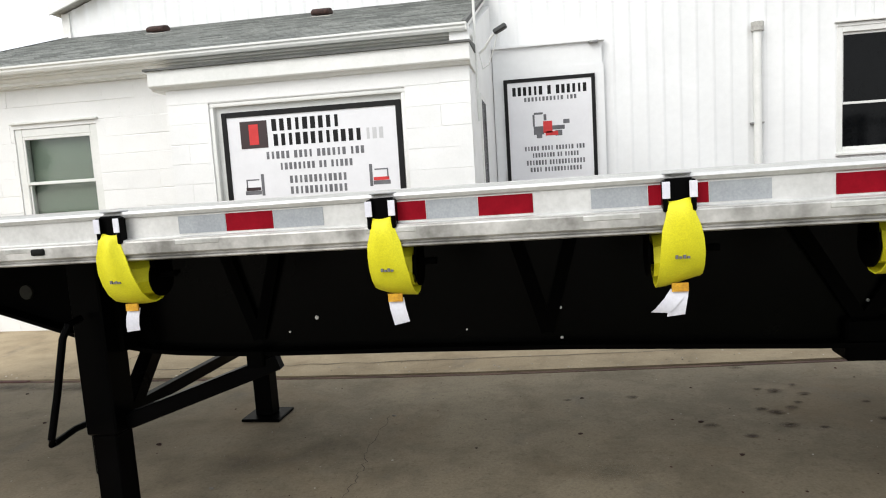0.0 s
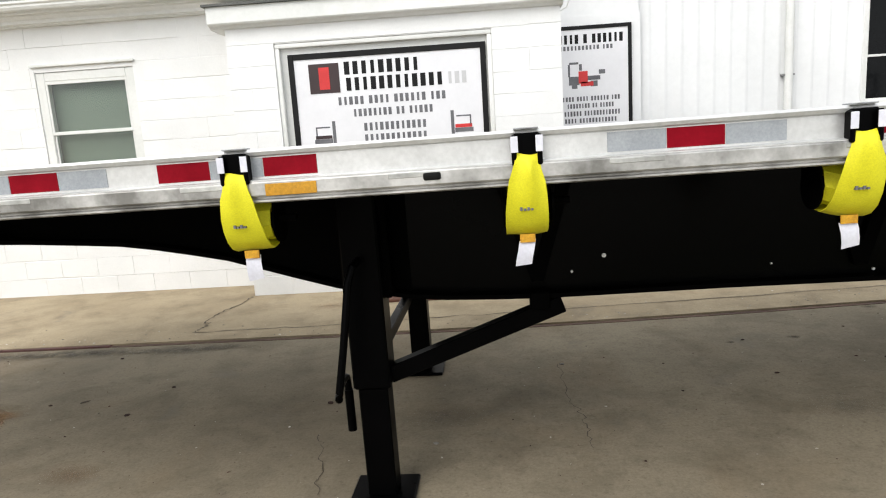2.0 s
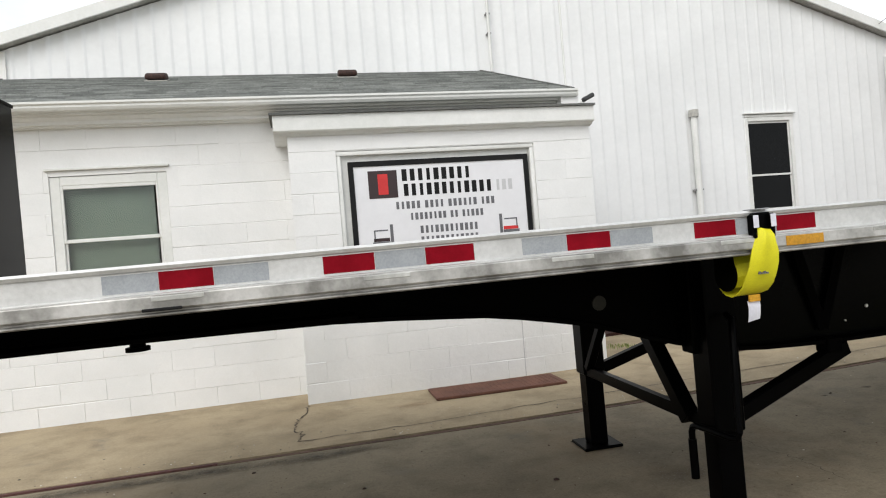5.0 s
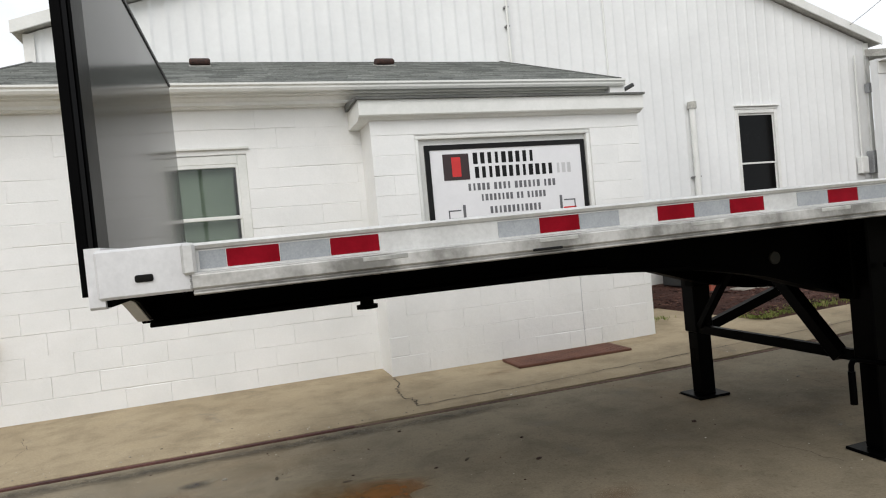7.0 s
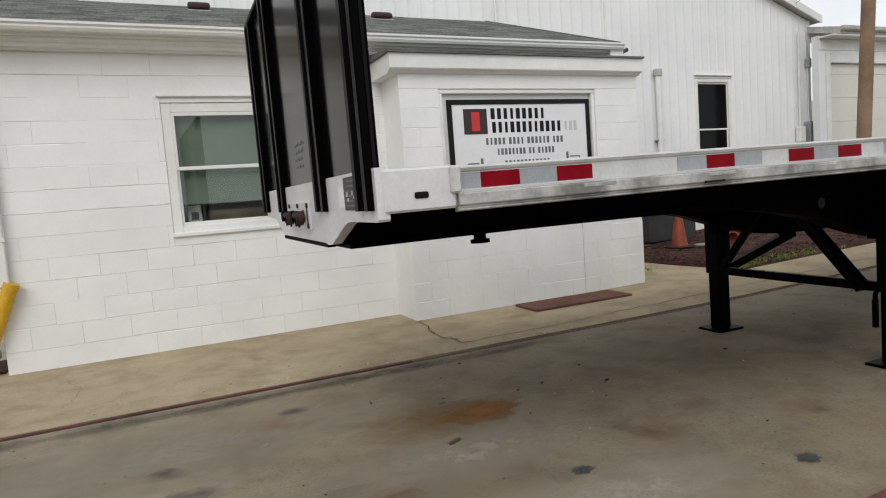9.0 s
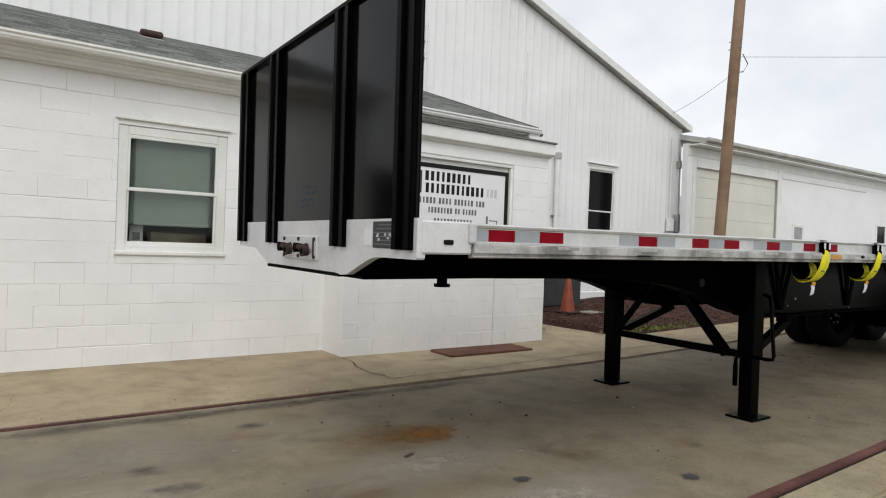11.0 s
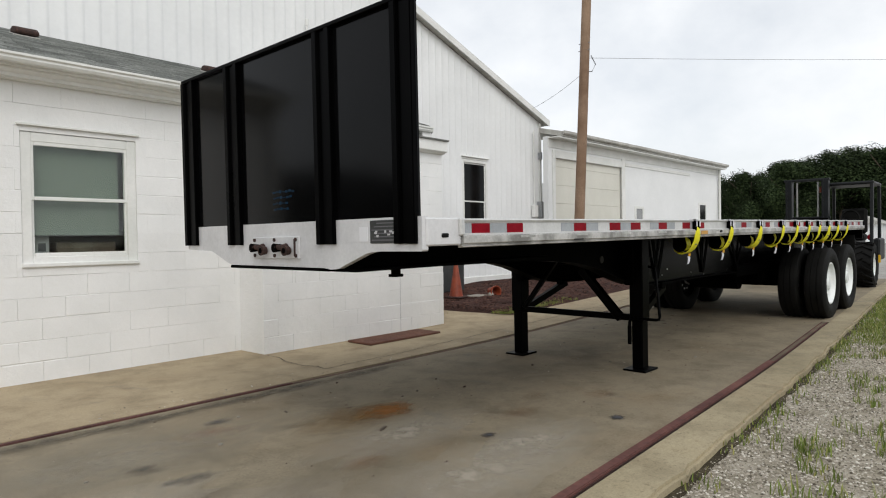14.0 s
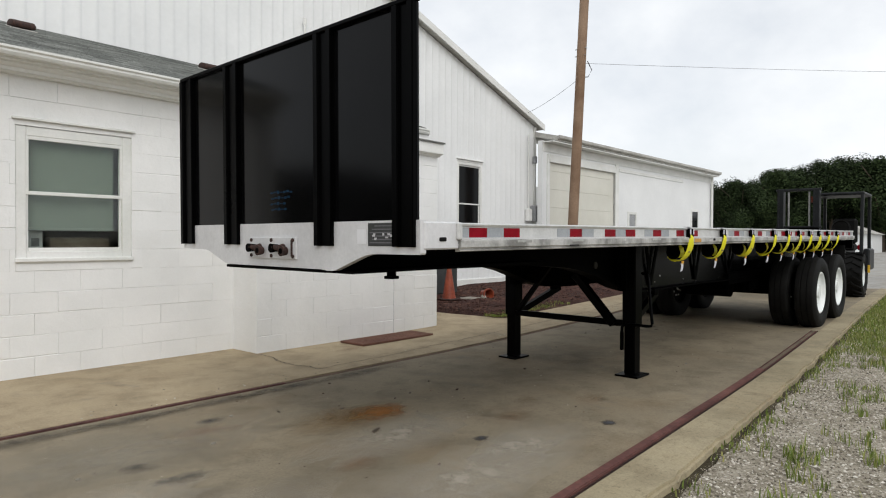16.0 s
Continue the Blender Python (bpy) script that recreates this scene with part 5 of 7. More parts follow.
def wheel_mesh_pair(R=0.51, w=0.275):
    t = ring(B(), tyre_profile(R, w), (0, 0, 0), 56)
    mt = bpy.data.meshes.new("tyre")
    t.to_mesh(mt)
    mt.materials.append(RUBBER)
    r = ring(B(), [(0.292, -w * 0.37), (0.30, -w * 0.40), (0.285, -w * 0.41), (0.272, -w * 0.37), (0.262, -w * 0.28), (0.240, -w * 0.22), (0.15, -w * 0.20), (0.12, -w * 0.23), (0.105, -w * 0.26), (0.0001, -w * 0.26)], (0, 0, 0), 44)
    ring(r, [(0.292, w * 0.37), (0.27, w * 0.36), (0.255, w * 0.2), (0.2, w * 0.14)], (0, 0, 0), 44)
    mr = bpy.data.meshes.new("rim")
    r.to_mesh(mr)
    mr.materials.append(RIM_WHITE)
    h = B()
    rod(h, (0, -w * 0.36, 0), (0, w * 0.1, 0), 0.08, 0.10, seg=20)
    for k in range(10):
        a = 2 * math.pi * k / 10
        rod(h, (0.168 * math.cos(a), -w * 0.24, 0.168 * math.sin(a)), (0.168 * math.cos(a), w * 0.12, 0.168 * math.sin(a)), 0.014, seg=6)
    mh = bpy.data.meshes.new("hub")
    h.to_mesh(mh)
    mh.materials.append(RIM_WHITE)
    for m_ in (mt, mr, mh):
        m_.polygons.foreach_set("use_smooth", [True] * len(m_.polygons))
        m_.set_sharp_from_angle(angle=radians(35))
    md = mr.copy()
    md.materials[0] = BLACK_FRAME
    return mt, mr, mh, md


MT, MR, MH, MD = wheel_mesh_pair()
for u in (8.21, 9.36):
    wx = (TM @ Vector((u, 0, 0))).x
    zc = own_z(u, rise(wx) + 0.497)
    for v, flip in ((0.09, False), (0.425, True), (TW - 0.09, True), (TW - 0.425, False)):
        tyre = new("wheel", MT)
        tyre.parent = trailer
        tyre.matrix_basis = Matrix.Translation((u, v, zc)) @ Matrix.Rotation(math.pi if flip else 0, 4, "Z")
        for nm, dat in (("rim", MR if v < 0.2 or v > TW - 0.2 else MD), ("hub", MH)):
            o = new(nm, dat)
            o.parent = tyre
    bm = rod(B(), (u, 0.3, zc), (u, TW - 0.3, zc), 0.065, seg=14)
    part("axle", bm, BLACK_FRAME, trailer)
    for v in (0.80, 1.78):
        bm = B()
        for k in range(6):
            box(bm, u - 0.5 + 0.07 * k, u + 0.5 - 0.07 * k, v - 0.04, v + 0.04, zc + 0.07 + 0.014 * k, zc + 0.082 + 0.014 * k)
        part("leaf_spring", bm, BLACK_FRAME, trailer)
        bm = box(B(), u - 0.68, u - 0.52, v - 0.06, v + 0.06, zc + 0.02, 0.80, 0.01)
        part("spring_hanger", bm, BLACK_FRAME, trailer)
        bm = rod(B(), (u + 0.2, v + (0.16 if v < 1 else -0.16), zc + 0.02), (u + 0.36, v + (0.16 if v < 1 else -0.16), zc + 0.02), 0.085, seg=16)
        part("brake_chamber", bm, BLACK_FRAME, trailer)
for v in (0.80, 1.78):
    bm = box(B(), 6.6, 10.2, v - 0.07, v + 0.07, 0.70, 0.86, 0.01)
    part("slider_rail", bm, BLACK_FRAME, trailer)
bm = rod(B(), (7.35, 0.95, 0.60), (7.35, 1.6, 0.60), 0.13, seg=20)
part("air_tank", bm, BLACK_FRAME, trailer)
bm = box(B(), 7.75, 10.0, 0.74, 1.84, 0.56, 0.76, 0.02)
part("suspension_frame", bm, BLACK_FRAME, trailer)
for v0 in (0.02, TW - 0.62):
    bm = box(B(), 10.02, 10.035, v0, v0 + 0.6, 0.42, 1.2, 0.003)
    part("mud_flap", bm, RUBBER, trailer, "black rubber mud flap")
bm = B()
box(bm, 10.2, 10.3, 0.15, TW - 0.15, 0.58, 0.66, 0.01)
for v in (0.8, 1.78):
    box(bm, 10.2, 10.28, v - 0.05, v + 0.05, 0.66, 1.15, 0.006)
part("rear_bumper", bm, BLACK_FRAME, trailer)

# ---- tie-down straps on winches along the rail ----
def tie_down(u, seed, tags):
    """A clip hooked on the rail; webbing falls from it, turns under a winch drum below the deck and winds up behind; a tag hangs below."""
    r = random.Random(seed)
    s = thing("tie_down_strap", "yellow webbing strap wound on a black winch, white tag hanging" if tags == 1 else "yellow webbing strap on a black winch, two white tags hanging",
              "strap", TM @ Matrix.Translation((u, 0, 0)), group="tie-down straps along the trailer")
    bm = B()
    box(bm, -0.036, 0.036, -0.022, 0.002, 1.356, 1.428, 0.004)
    box(bm, -0.042, -0.028, -0.036, 0.0015, 1.340, 1.424, 0.004)
    box(bm, 0.028, 0.042, -0.036, 0.0015, 1.340, 1.424, 0.004)
    clip = part("clip", bm, BLACK_PAINT, s, "black steel clip over the rail")
    bm = box(B(), -0.034, 0.034, -0.020, 0.03, 1.4385, 1.4425, 0.0015)
    part("hook", bm, GREY_BOX, clip, "flat grey hook over the rail top")
    for a in (-0.044, 0.024):
        bm = box(B(), a, a + 0.020, -0.0395, -0.0355, 1.376, 1.420, 0.001)
        part("label_patch", bm, TAG, clip, "small pale label")
    dy, dz = 0.104, 1.215
    bm = B()
    rod(bm, (-0.07, dy, dz), (0.07, dy, dz), 0.03, seg=14)
    for x in (-0.074, 0.068):
        rod(bm, (x, dy, dz), (x + 0.006, dy, dz), 0.064, seg=20)
        box(bm, x, x + 0.006, dy - 0.05, dy + 0.06, dz, 1.284)
    rod(bm, (0.074, dy, dz + 0.01), (0.125, dy, dz + 0.01), 0.011, seg=8)
    rod(bm, (0.115, dy - 0.012, dz + 0.01), (0.115, dy + 0.03, dz + 0.012), 0.008, seg=8)
    part("winch", bm, BLACK_FRAME, s, "black strap winch under the rail")
    bm = B()
    w = r.uniform(-0.012, 0.012)
    path = [(0, -0.026, 1.372, 0.031), (0, -0.034, 1.364, 0.033), (w * 0.1, -0.040, 1.350, 0.034), (w * 0.3, -0.040, 1.325, 0.040), (w * 0.5, -0.037, 1.295, 0.050), (w * 0.8, -0.026, 1.248, 0.056), (w, -0.006, 1.208, 0.060), (w, 0.022, 1.172, 0.061),
            (w, 0.060, 1.146, 0.061), (w, 0.105, 1.134, 0.060), (w, 0.150, 1.139, 0.060), (w, 0.190, 1.164, 0.060), (w * 0.5, 0.208, 1.210, 0.058), (0, 0.196, 1.258, 0.058), (0, 0.165, 1.284, 0.058),
            (0, 0.118, 1.280, 0.058), (0, 0.078, 1.252, 0.058), (0, 0.066, 1.208, 0.058), (0, 0.088, 1.170, 0.058), (0, 0.135, 1.160, 0.058), (0, 0.172, 1.190, 0.058)]
    rows = []
    f0, f1 = r.uniform(0, 6.28), r.uniform(4.0, 6.0)
    for n_, (x, y, z, hw) in enumerate(path):
        y = y * 0.8 if y > 0 else y
        deep = (0.003, 0.007, 0.010, 0.012, 0.010, 0.007, 0.005)[n_] if n_ < 7 else 0.003
        lean = (0.012 * math.sin(seed * 2.3)) if n_ > 4 else 0.0
        rows.append([bm.verts.new((x + hw * k, y - deep * (0.6 * math.cos(3.1 * k) + 0.4 * math.sin(f1 * k + f0)), z + 0.004 * math.sin(2 * k + seed) + lean * k)) for k in (-1, -0.75, -0.5, -0.25, 0, 0.25, 0.5, 0.75, 1)])
    for a, b in zip(rows, rows[1:]):
        for k in range(8):
            bm.faces.new((a[k], a[k + 1], b[k + 1], b[k]))
    bmesh.ops.recalc_face_normals(bm, faces=bm.faces[:])
    bmesh.ops.solidify(bm, geom=bm.faces[:], thickness=0.004)
    web = part("webbing", bm, STRAP, s, "bright yellow polyester webbing")
    for i in range(4):
        bm = box(B(), w - 0.020 + 0.010 * i, w - 0.013 + 0.010 * i, -0.020, -0.006, 1.214, 1.224 - 0.004 * (i % 2))
        part("writing_bar", bm, INK_GREY, web)
    bm = box(B(), w - 0.022, w + 0.022, 0.042, 0.048, 1.114, 1.138)
    part("stitching", bm, STRAP_EDGE, s, "orange stitched end")
    for k in range(tags):
        lean = r.uniform(-0.02, 0.014) - 0.035 * k
        bm = B()
        pts = [(w, 0.052, 1.120), (w + lean * 0.35, 0.047 - 0.003 * k, 1.094), (w + lean * 0.8, 0.051 - 0.004 * k, 1.064), (w + lean, 0.057 - 0.004 * k, 1.044 + 0.01 * k)]
        rows = [[bm.verts.new((x + 0.024 * q, y, z + (0.004 + 0.2 * lean * 0.5) * q)) for q in (-1, 1)] for x, y, z in pts]
        for a, b in zip(rows, rows[1:]):
            bm.faces.new((a[0], a[1], b[1], b[0]))
        bmesh.ops.recalc_face_normals(bm, faces=bm.faces[:])
        bmesh.ops.solidify(bm, geom=bm.faces[:], thickness=0.0012)
        part("tag", bm, TAG, s, "white paper tag")


for k, u in enumerate((3.385, 4.215, 5.095, 5.905, 6.48, 7.03, 7.57, 8.09, 8.62, 9.23)):
    tie_down(u, k + 3, 2 if k in (3, 7) else 1)

# ---- truck-mounted forklift behind the trailer ----
FM = Matrix.Translation((7.62, 2.06, rise(7.62)))
fork = thing("forklift", "dark grey three-wheel forklift with open cab and mast", "forklift", FM)
bm = ring(B(), [(0.24, -0.13), (0.26, -0.16), (0.38, -0.175), (0.43, -0.15), (0.44, 0.15), (0.38, 0.175), (0.26, 0.16), (0.24, 0.13)], (0, 0, 0), 36)
mt = bpy.data.meshes.new("lug_tyre")
bm.to_mesh(mt)
bm.free()
mt.materials.append(RUBBER)
bm = ring(B(), [(0.245, -0.14), (0.22, -0.12), (0.19, -0.03), (0.0001, -0.03)], (0, 0, 0), 30)
ring(bm, [(0.245, 0.14), (0.22, 0.12), (0.19, 0.0)], (0, 0, 0), 30)
mr = bpy.data.meshes.new("lug_rim")
bm.to_mesh(mr)
bm.free()
mr.materials.append(RIM_WHITE)
lugs = []
for sg in (-1, 1):
    bm = bar(B(), (-0.05, sg * 0.16, 0.445), (0.05, 0.0, 0.445), 0.035, 0.04, up=(0, 0, 1), bevel=0)
    me = bpy.data.meshes.new("tread_lug")
    bm.to_mesh(me)
    bm.free()
    me.materials.append(RUBBER)
    lugs.append(me)
for x, y in ((0, 0), (0, 2.0), (1.7, 1.0)):
    t = new("wheel", mt)
    t.parent = fork
    t.matrix_basis = Matrix.Translation((x, y, 0.462))
    r = new("rim", mr)
    r.parent = t
    for k in range(36):
        o = new("tread_lug", lugs[k % 2])
        o.parent = t
        o.matrix_basis = Matrix.Rotation(2 * math.pi * (k // 2 + 0.25 * (k % 2)) / 18, 4, "Y")
bm = B()
box(bm, -0.2, 1.6, 0.22, 0.75, 0.35, 1.0, 0.04)
box(bm, -0.1, 0.5, 0.72, 2.2 - 0.35, 0.4, 0.62, 0.03)
box(bm, 0.9, 2.1, 0.3, 1.7, 0.5, 1.25, 0.06)
part("chassis", bm, GREY_PAINT, fork)
bm = B()
for x, y in ((-0.15, -0.12), (-0.15, 0.72), (0.95, -0.12), (0.95, 0.72)):
    bar(bm, (x, y, 0.9), (x + (0.08 if x < 0 else -0.06), y, 2.14), 0.085, 0.06, up=(0, 1, 0), bevel=0.012)
box(bm, -0.12, 0.95, -0.16, 0.76, 2.11, 2.175, 0.02)
part("overhead_guard", bm, GREY_PAINT, fork, "black overhead guard")
bm = B()
box(bm, 0.35, 0.85, 0.08, 0.55, 0.95, 1.1, 0.04)
box(bm, 0.75, 0.9, 0.08, 0.55, 1.1, 1.65, 0.05)
part("seat", bm, RUBBER, fork)
bm = B()
ring(bm, [(0.17, -0.02), (0.19, 0.0), (0.17, 0.02), (0.15, 0.0), (0.17, -0.02)], (0, 0, 0), 24)
sw = part("steering_wheel", bm, RUBBER, fork)
sw.matrix_basis = Matrix.Translation((0.22, 0.3, 1.42)) @ pose(0, 0, 0, 0, 0, 80)
bm = box(B(), -0.17, -0.09, -0.15, -0.05, 0.97, 1.08, 0.02)
part("tail_lamp", bm, TAPE_RED, fork, "red lamp")
bm = rod(B(), (-0.16, 0.78, 1.98), (-0.16, 0.78, 2.10), 0.055, seg=12)
part("beacon", bm, ORANGE, fork, "orange beacon")
m = part("mast", box(B(), -0.33, -0.23, 0.58, 1.44, 1.42, 1.47, 0.01), GREY_PAINT, fork)
for y in (0.66, 1.34):
    bm = prism(B(), [(-0.375, y - 0.06), (-0.375, y - 0.03), (-0.36, y - 0.03), (-0.36, y + 0.03), (-0.375, y + 0.03), (-0.375, y + 0.06), (-0.19, y + 0.06), (-0.19, y - 0.06)], "z", 0.25, 2.24)
    part("mast_column", bm, GREY_PAINT, m)
for z in (0.5, 2.22):
    part("crossbar", box(B(), -0.33, -0.23, 0.58, 1.44, z, z + 0.05, 0.01), GREY_PAINT, m)
for y in (0.80, 1.20):
    part("lift_cylinder", rod(B(), (-0.28, y, 0.4), (-0.28, y, 2.2), 0.022, seg=12), STEEL, m, "bright steel lift cylinder")
bm = B()
for y in (0.78, 1.22):
    box(bm, -0.46, -0.40, y - 0.05, y + 0.05, 0.3, 1.4, 0.01)
for z in (0.45, 0.9, 1.38):
    box(bm, -0.42, -0.36, 0.60, 1.40, z, z + 0.06, 0.01)
part("fork_carriage", bm, BLACK_FRAME, m)
bm = box(B(), 0.2, 0.9, -0.22, -0.1, 0.55, 1.0, 0.03)
part("tank", bm, GREY_PAINT, fork)
bm = box(B(), 0.10, 0.14, -0.24, -0.20, 0.50, 0.66, 0.005)
part("yellow_guard", bm, YELLOW, fork, "yellow edge stripe")

# ---- white pickup and shed far behind ----
def pickup(m):
    p = thing("pickup_truck", "white pickup truck parked far off in the yard", "truck", m)
    bm = B()
    box(bm, -2.7, 2.6, -0.95, 0.95, 0.5, 1.15, 0.12, 2)
    box(bm, -0.3, 1.3, -0.85, 0.85, 1.1, 1.85, 0.18, 2)
    part("body", bm, CAR_WHITE, p)
    bm = B()
    box(bm, -0.1, 1.1, -0.87, 0.87, 1.25, 1.7, 0.05)
    box(bm, -0.34, 1.34, -0.7, 0.7, 1.25, 1.65, 0.05)
    part("glass", bm, DARK_GLASS, p)
    for x in (-1.7, 1.75):
        for y in (-0.85, 0.85):
            bm = rod(B(), (x, y - 0.12, 0.38), (x, y + 0.12, 0.38), 0.38, seg=20)
            part("wheel", bm, RUBBER, p)


pickup(Matrix.Translation((46.5, 13.0, rise(9) - 0.01)) @ pose(0, 0, 0, 0, 0, 70))
shed = thing("far_shed", "low pale building at the far side of the yard", "building", Matrix.Translation((75, 11.5, 0.2)))
part("wall", box(B(), -4, 4, -2.2, 2.0, 0, 2.0), WHITE_METAL, shed)
part("roof", prism(B(), [(-2.5, 2.0), (2.3, 2.0), (-0.1, 3.0)], "x", -4.3, 4.3), EAVE_GREY, shed)

# ---- utility pole with wires ----
pole = thing("utility_pole", "leaning brown wooden utility pole", "utility pole")
PB, PT = Vector((6.70, 8.22, 0.1)), Vector((6.96, 7.92, 9.2))
bm = rod(B(), PB, PT, 0.135, 0.115, seg=18)
part("pole_shaft", bm, WOOD_POLE, pole)
bm = B()
for k in range(2):
    c = PB.lerp(PT, 0.66 + 0.02 * k)
    rod(bm, c + Vector((-0.04, -0.16, 0)), c + Vector((-0.04, 0.16, 0)), 0.012, seg=6)
part("bolt", bm, STEEL, pole)


def wire(a, b, sag, r, label):
    a, b = Vector(a), Vector(b)
    pts = [a.lerp(b, k / 16) - Vector((0, 0, sag * 4 * (k / 16) * (1 - k / 16))) for k in range(17)]
    solo("overhead_wire", pipe(B(), pts, r, 5), CABLE, label, "wire")


wire(PB.lerp(PT, 0.64), (46, -9.5, 10.9), 0.25, 0.005, "thin grey wire running from the pole across the sky")
wire(PB.lerp(PT, 0.60), (6.9, 9.70, 4.85), 0.06, 0.005, "thin service wire from the pole to the hall")
bm = pipe(B(), [PB.lerp(PT, 0.645) + Vector((0.05, -0.15, 0)), PB.lerp(PT, 0.62) + Vector((0.14, -0.24, 0)), PB.lerp(PT, 0.60) + Vector((0.08, -0.18, 0)), PB.lerp(PT, 0.60)], 0.012, 6)
solo("cable_loop", bm, CABLE, "loop of dark cable tied to the pole", "cable")

# ---- mulch bed and what stands in it ----
rng = random.Random(11)
BED = (0.50, 9.6, 5.97, 9.80)
bm = B()
nx, ny = 60, 24
vs = []
for i in range(nx + 1):
    row = []
    for j in range(ny + 1):
        x = BED[0] + (BED[1] - BED[0]) * i / nx
        y = BED[2] + (BED[3] - BED[2]) * j / ny
        edge = min(1, j / 3, i / 2)
        row.append(bm.verts.new((x, y, rise(x) + 0.0 + 0.07 * edge + 0.025 * noise.noise((x * 3, y * 3, 0)) * edge)))
    vs.append(row)
for i in range(nx):
    for j in range(ny):
        bm.faces.new((vs[i][j], vs[i + 1][j], vs[i + 1][j + 1], vs[i][j + 1]))
prism(bm, [(-0.7, 7.9), (0.5, 7.9), (0.5, 9.8), (-0.7, 9.8)], "z", 0.0, 0.085)
solo("mulch_bed", bm, MULCH, "red-brown bark mulch bed along the hall wall", "mulch bed", "structure")


def scatter(name, count, place, size, material, label, category, flat=0.5, seed=1):
    """Many small rough lumps in one mesh."""
    r = random.Random(seed)
    base = [Vector(p).normalized() for p in ((0, 0, 1), (1, 0, 0.1), (0.3, 0.95, 0), (-0.8, 0.6, 0.1), (-0.8, -0.6, 0), (0.3, -0.95, 0.1), (0, 0, -1))]
    tri = [(0, 1, 2), (0, 2, 3), (0, 3, 4), (0, 4, 5), (0, 5, 1), (6, 2, 1), (6, 3, 2), (6, 4, 3), (6, 5, 4), (6, 1, 5)]
    vv, ff = [], []
    for _ in range(count):
        x, y, z = place(r)
        s = size(r)
        a = r.random() * 6.28
        sx_, sy_ = s * r.uniform(0.7, 1.3), s * r.uniform(0.5, 1.0)
        k = len(vv)
        for b in base:
            q = r.uniform(0.8, 1.2)
            px, py = b.x * sx_ * q, b.y * sy_ * q
            vv.append((x + px * math.cos(a) - py * math.sin(a), y + px * math.sin(a) + py * math.cos(a), z + b.z * s * flat * q))
        ff += [(i + k, j + k, m_ + k) for i, j, m_ in tri]
    me = bpy.data.meshes.new(name)
    me.from_pydata(vv, [], ff)
    me.materials.append(material)
    return tagged(new(name, me), label, category, kind="stuff")


def in_bed(r):
    x, y = BED[0] + (BED[1] - BED[0]) * r.random() ** 1.3, r.uniform(6.0, 9.7)
    return x, y, rise(x) + 0.075


scatter("bark_chips", 3500, in_bed, lambda r: r.uniform(0.012, 0.04), CHIP, "scattered red-brown bark chips", "bark chips", 0.35, 5)


def beside_kerb(r):
    x = -6.5 + 15 * r.random() ** 1.25
    y = kerb_edge(x) - 0.02 - 3.4 * r.random() ** 1.1
    return x, y, rise(x) - 0.042


scatter("gravel", 125000, beside_kerb, lambda r: 0.0045 + 0.0095 * r.random() ** 2, PEBBLE, "loose pale limestone gravel", "gravel", 0.6, 7)


def grass(name, count, place, height, material, label, seed, blades=9, spread=0.05):
    r = random.Random(seed)
    vv, ff = [], []
    for _ in range(count):
        x, y, z = place(r)
        for _ in range(blades):
            bx, by = x + r.gauss(0, spread), y + r.gauss(0, spread)
            h, a, w = height(r), r.random() * 6.28, r.uniform(0.002, 0.005)
            lx, ly = math.cos(a) * h * r.uniform(0.1, 0.7), math.sin(a) * h * r.uniform(0.1, 0.7)
            cx, cy = -math.sin(a) * w, math.cos(a) * w
            k = len(vv)
            vv += [(bx - cx, by - cy, z), (bx + cx, by + cy, z), (bx + lx * 0.4 + cx, by + ly * 0.4 + cy, z + h * 0.6), (bx + lx * 0.4 - cx, by + ly * 0.4 - cy, z + h * 0.6), (bx + lx, by + ly, z + h)]
            ff += [(k, k + 1, k + 2, k + 3), (k + 3, k + 2, k + 4)]
    me = bpy.data.meshes.new(name)
    me.from_pydata(vv, [], ff)
    me.materials.append(material)
    return tagged(new(name, me), label, "grass", kind="stuff")


def weedy(r):
    while True:
        x = -6.0 + 17 * r.random()
        d = 4.5 * r.random()
        y = kerb_edge(x) - 0.03 - d
        if 0.5 * noise.noise((x * 1.3, y * 1.3, 3)) + 0.5 * (x + 1.6) / 4 + (0.15 if d < 0.12 else 0) > 0.16 + 0.35 * r.random():
            return x, y, rise(x) - 0.05


grass("weeds", 7000, weedy, lambda r: r.uniform(0.02, 0.075), BLADE, "thin green weeds in the gravel", 3)
clumps = random.Random(66)
spots = [(lambda x: (x, kerb_edge(x) - clumps.uniform(0.35, 2.4)))(clumps.uniform(-5.6, 2.0)) for _ in range(64)]
grass("weeds", 460, lambda r: (lambda c: (c[0] + r.gauss(0, 0.10), c[1] + r.gauss(0, 0.08), rise(c[0]) - 0.045))(r.choice(spots)), lambda r: r.uniform(0.03, 0.11), BLADE, "taller green weed clumps in the gravel", 4, 8, 0.02)
grass("weeds", 110, lambda r: ((lambda x: (x, kerb_edge(x) - 0.03 - abs(r.gauss(0, 0.05)), rise(x) - 0.04))(r.uniform(-5, 9))), lambda r: r.uniform(0.02, 0.06), BLADE, "grass tufts along the kerb", 8)
grass("weeds", 130, lambda r: ((lambda x: (x, r.uniform(6.0, 6.3), rise(x) + 0.03))(0.5 + 2.3 * r.random() ** 1.5)), lambda r: r.uniform(0.02, 0.065), BLADE, "grass along the mulch edge", 9)
grass("weeds", 12, lambda r: (r.uniform(-0.35, -0.1), r.uniform(6.9, 7.0), 0.07), lambda r: r.uniform(0.02, 0.05), BLADE, "small weed in the walkway joint", 10)
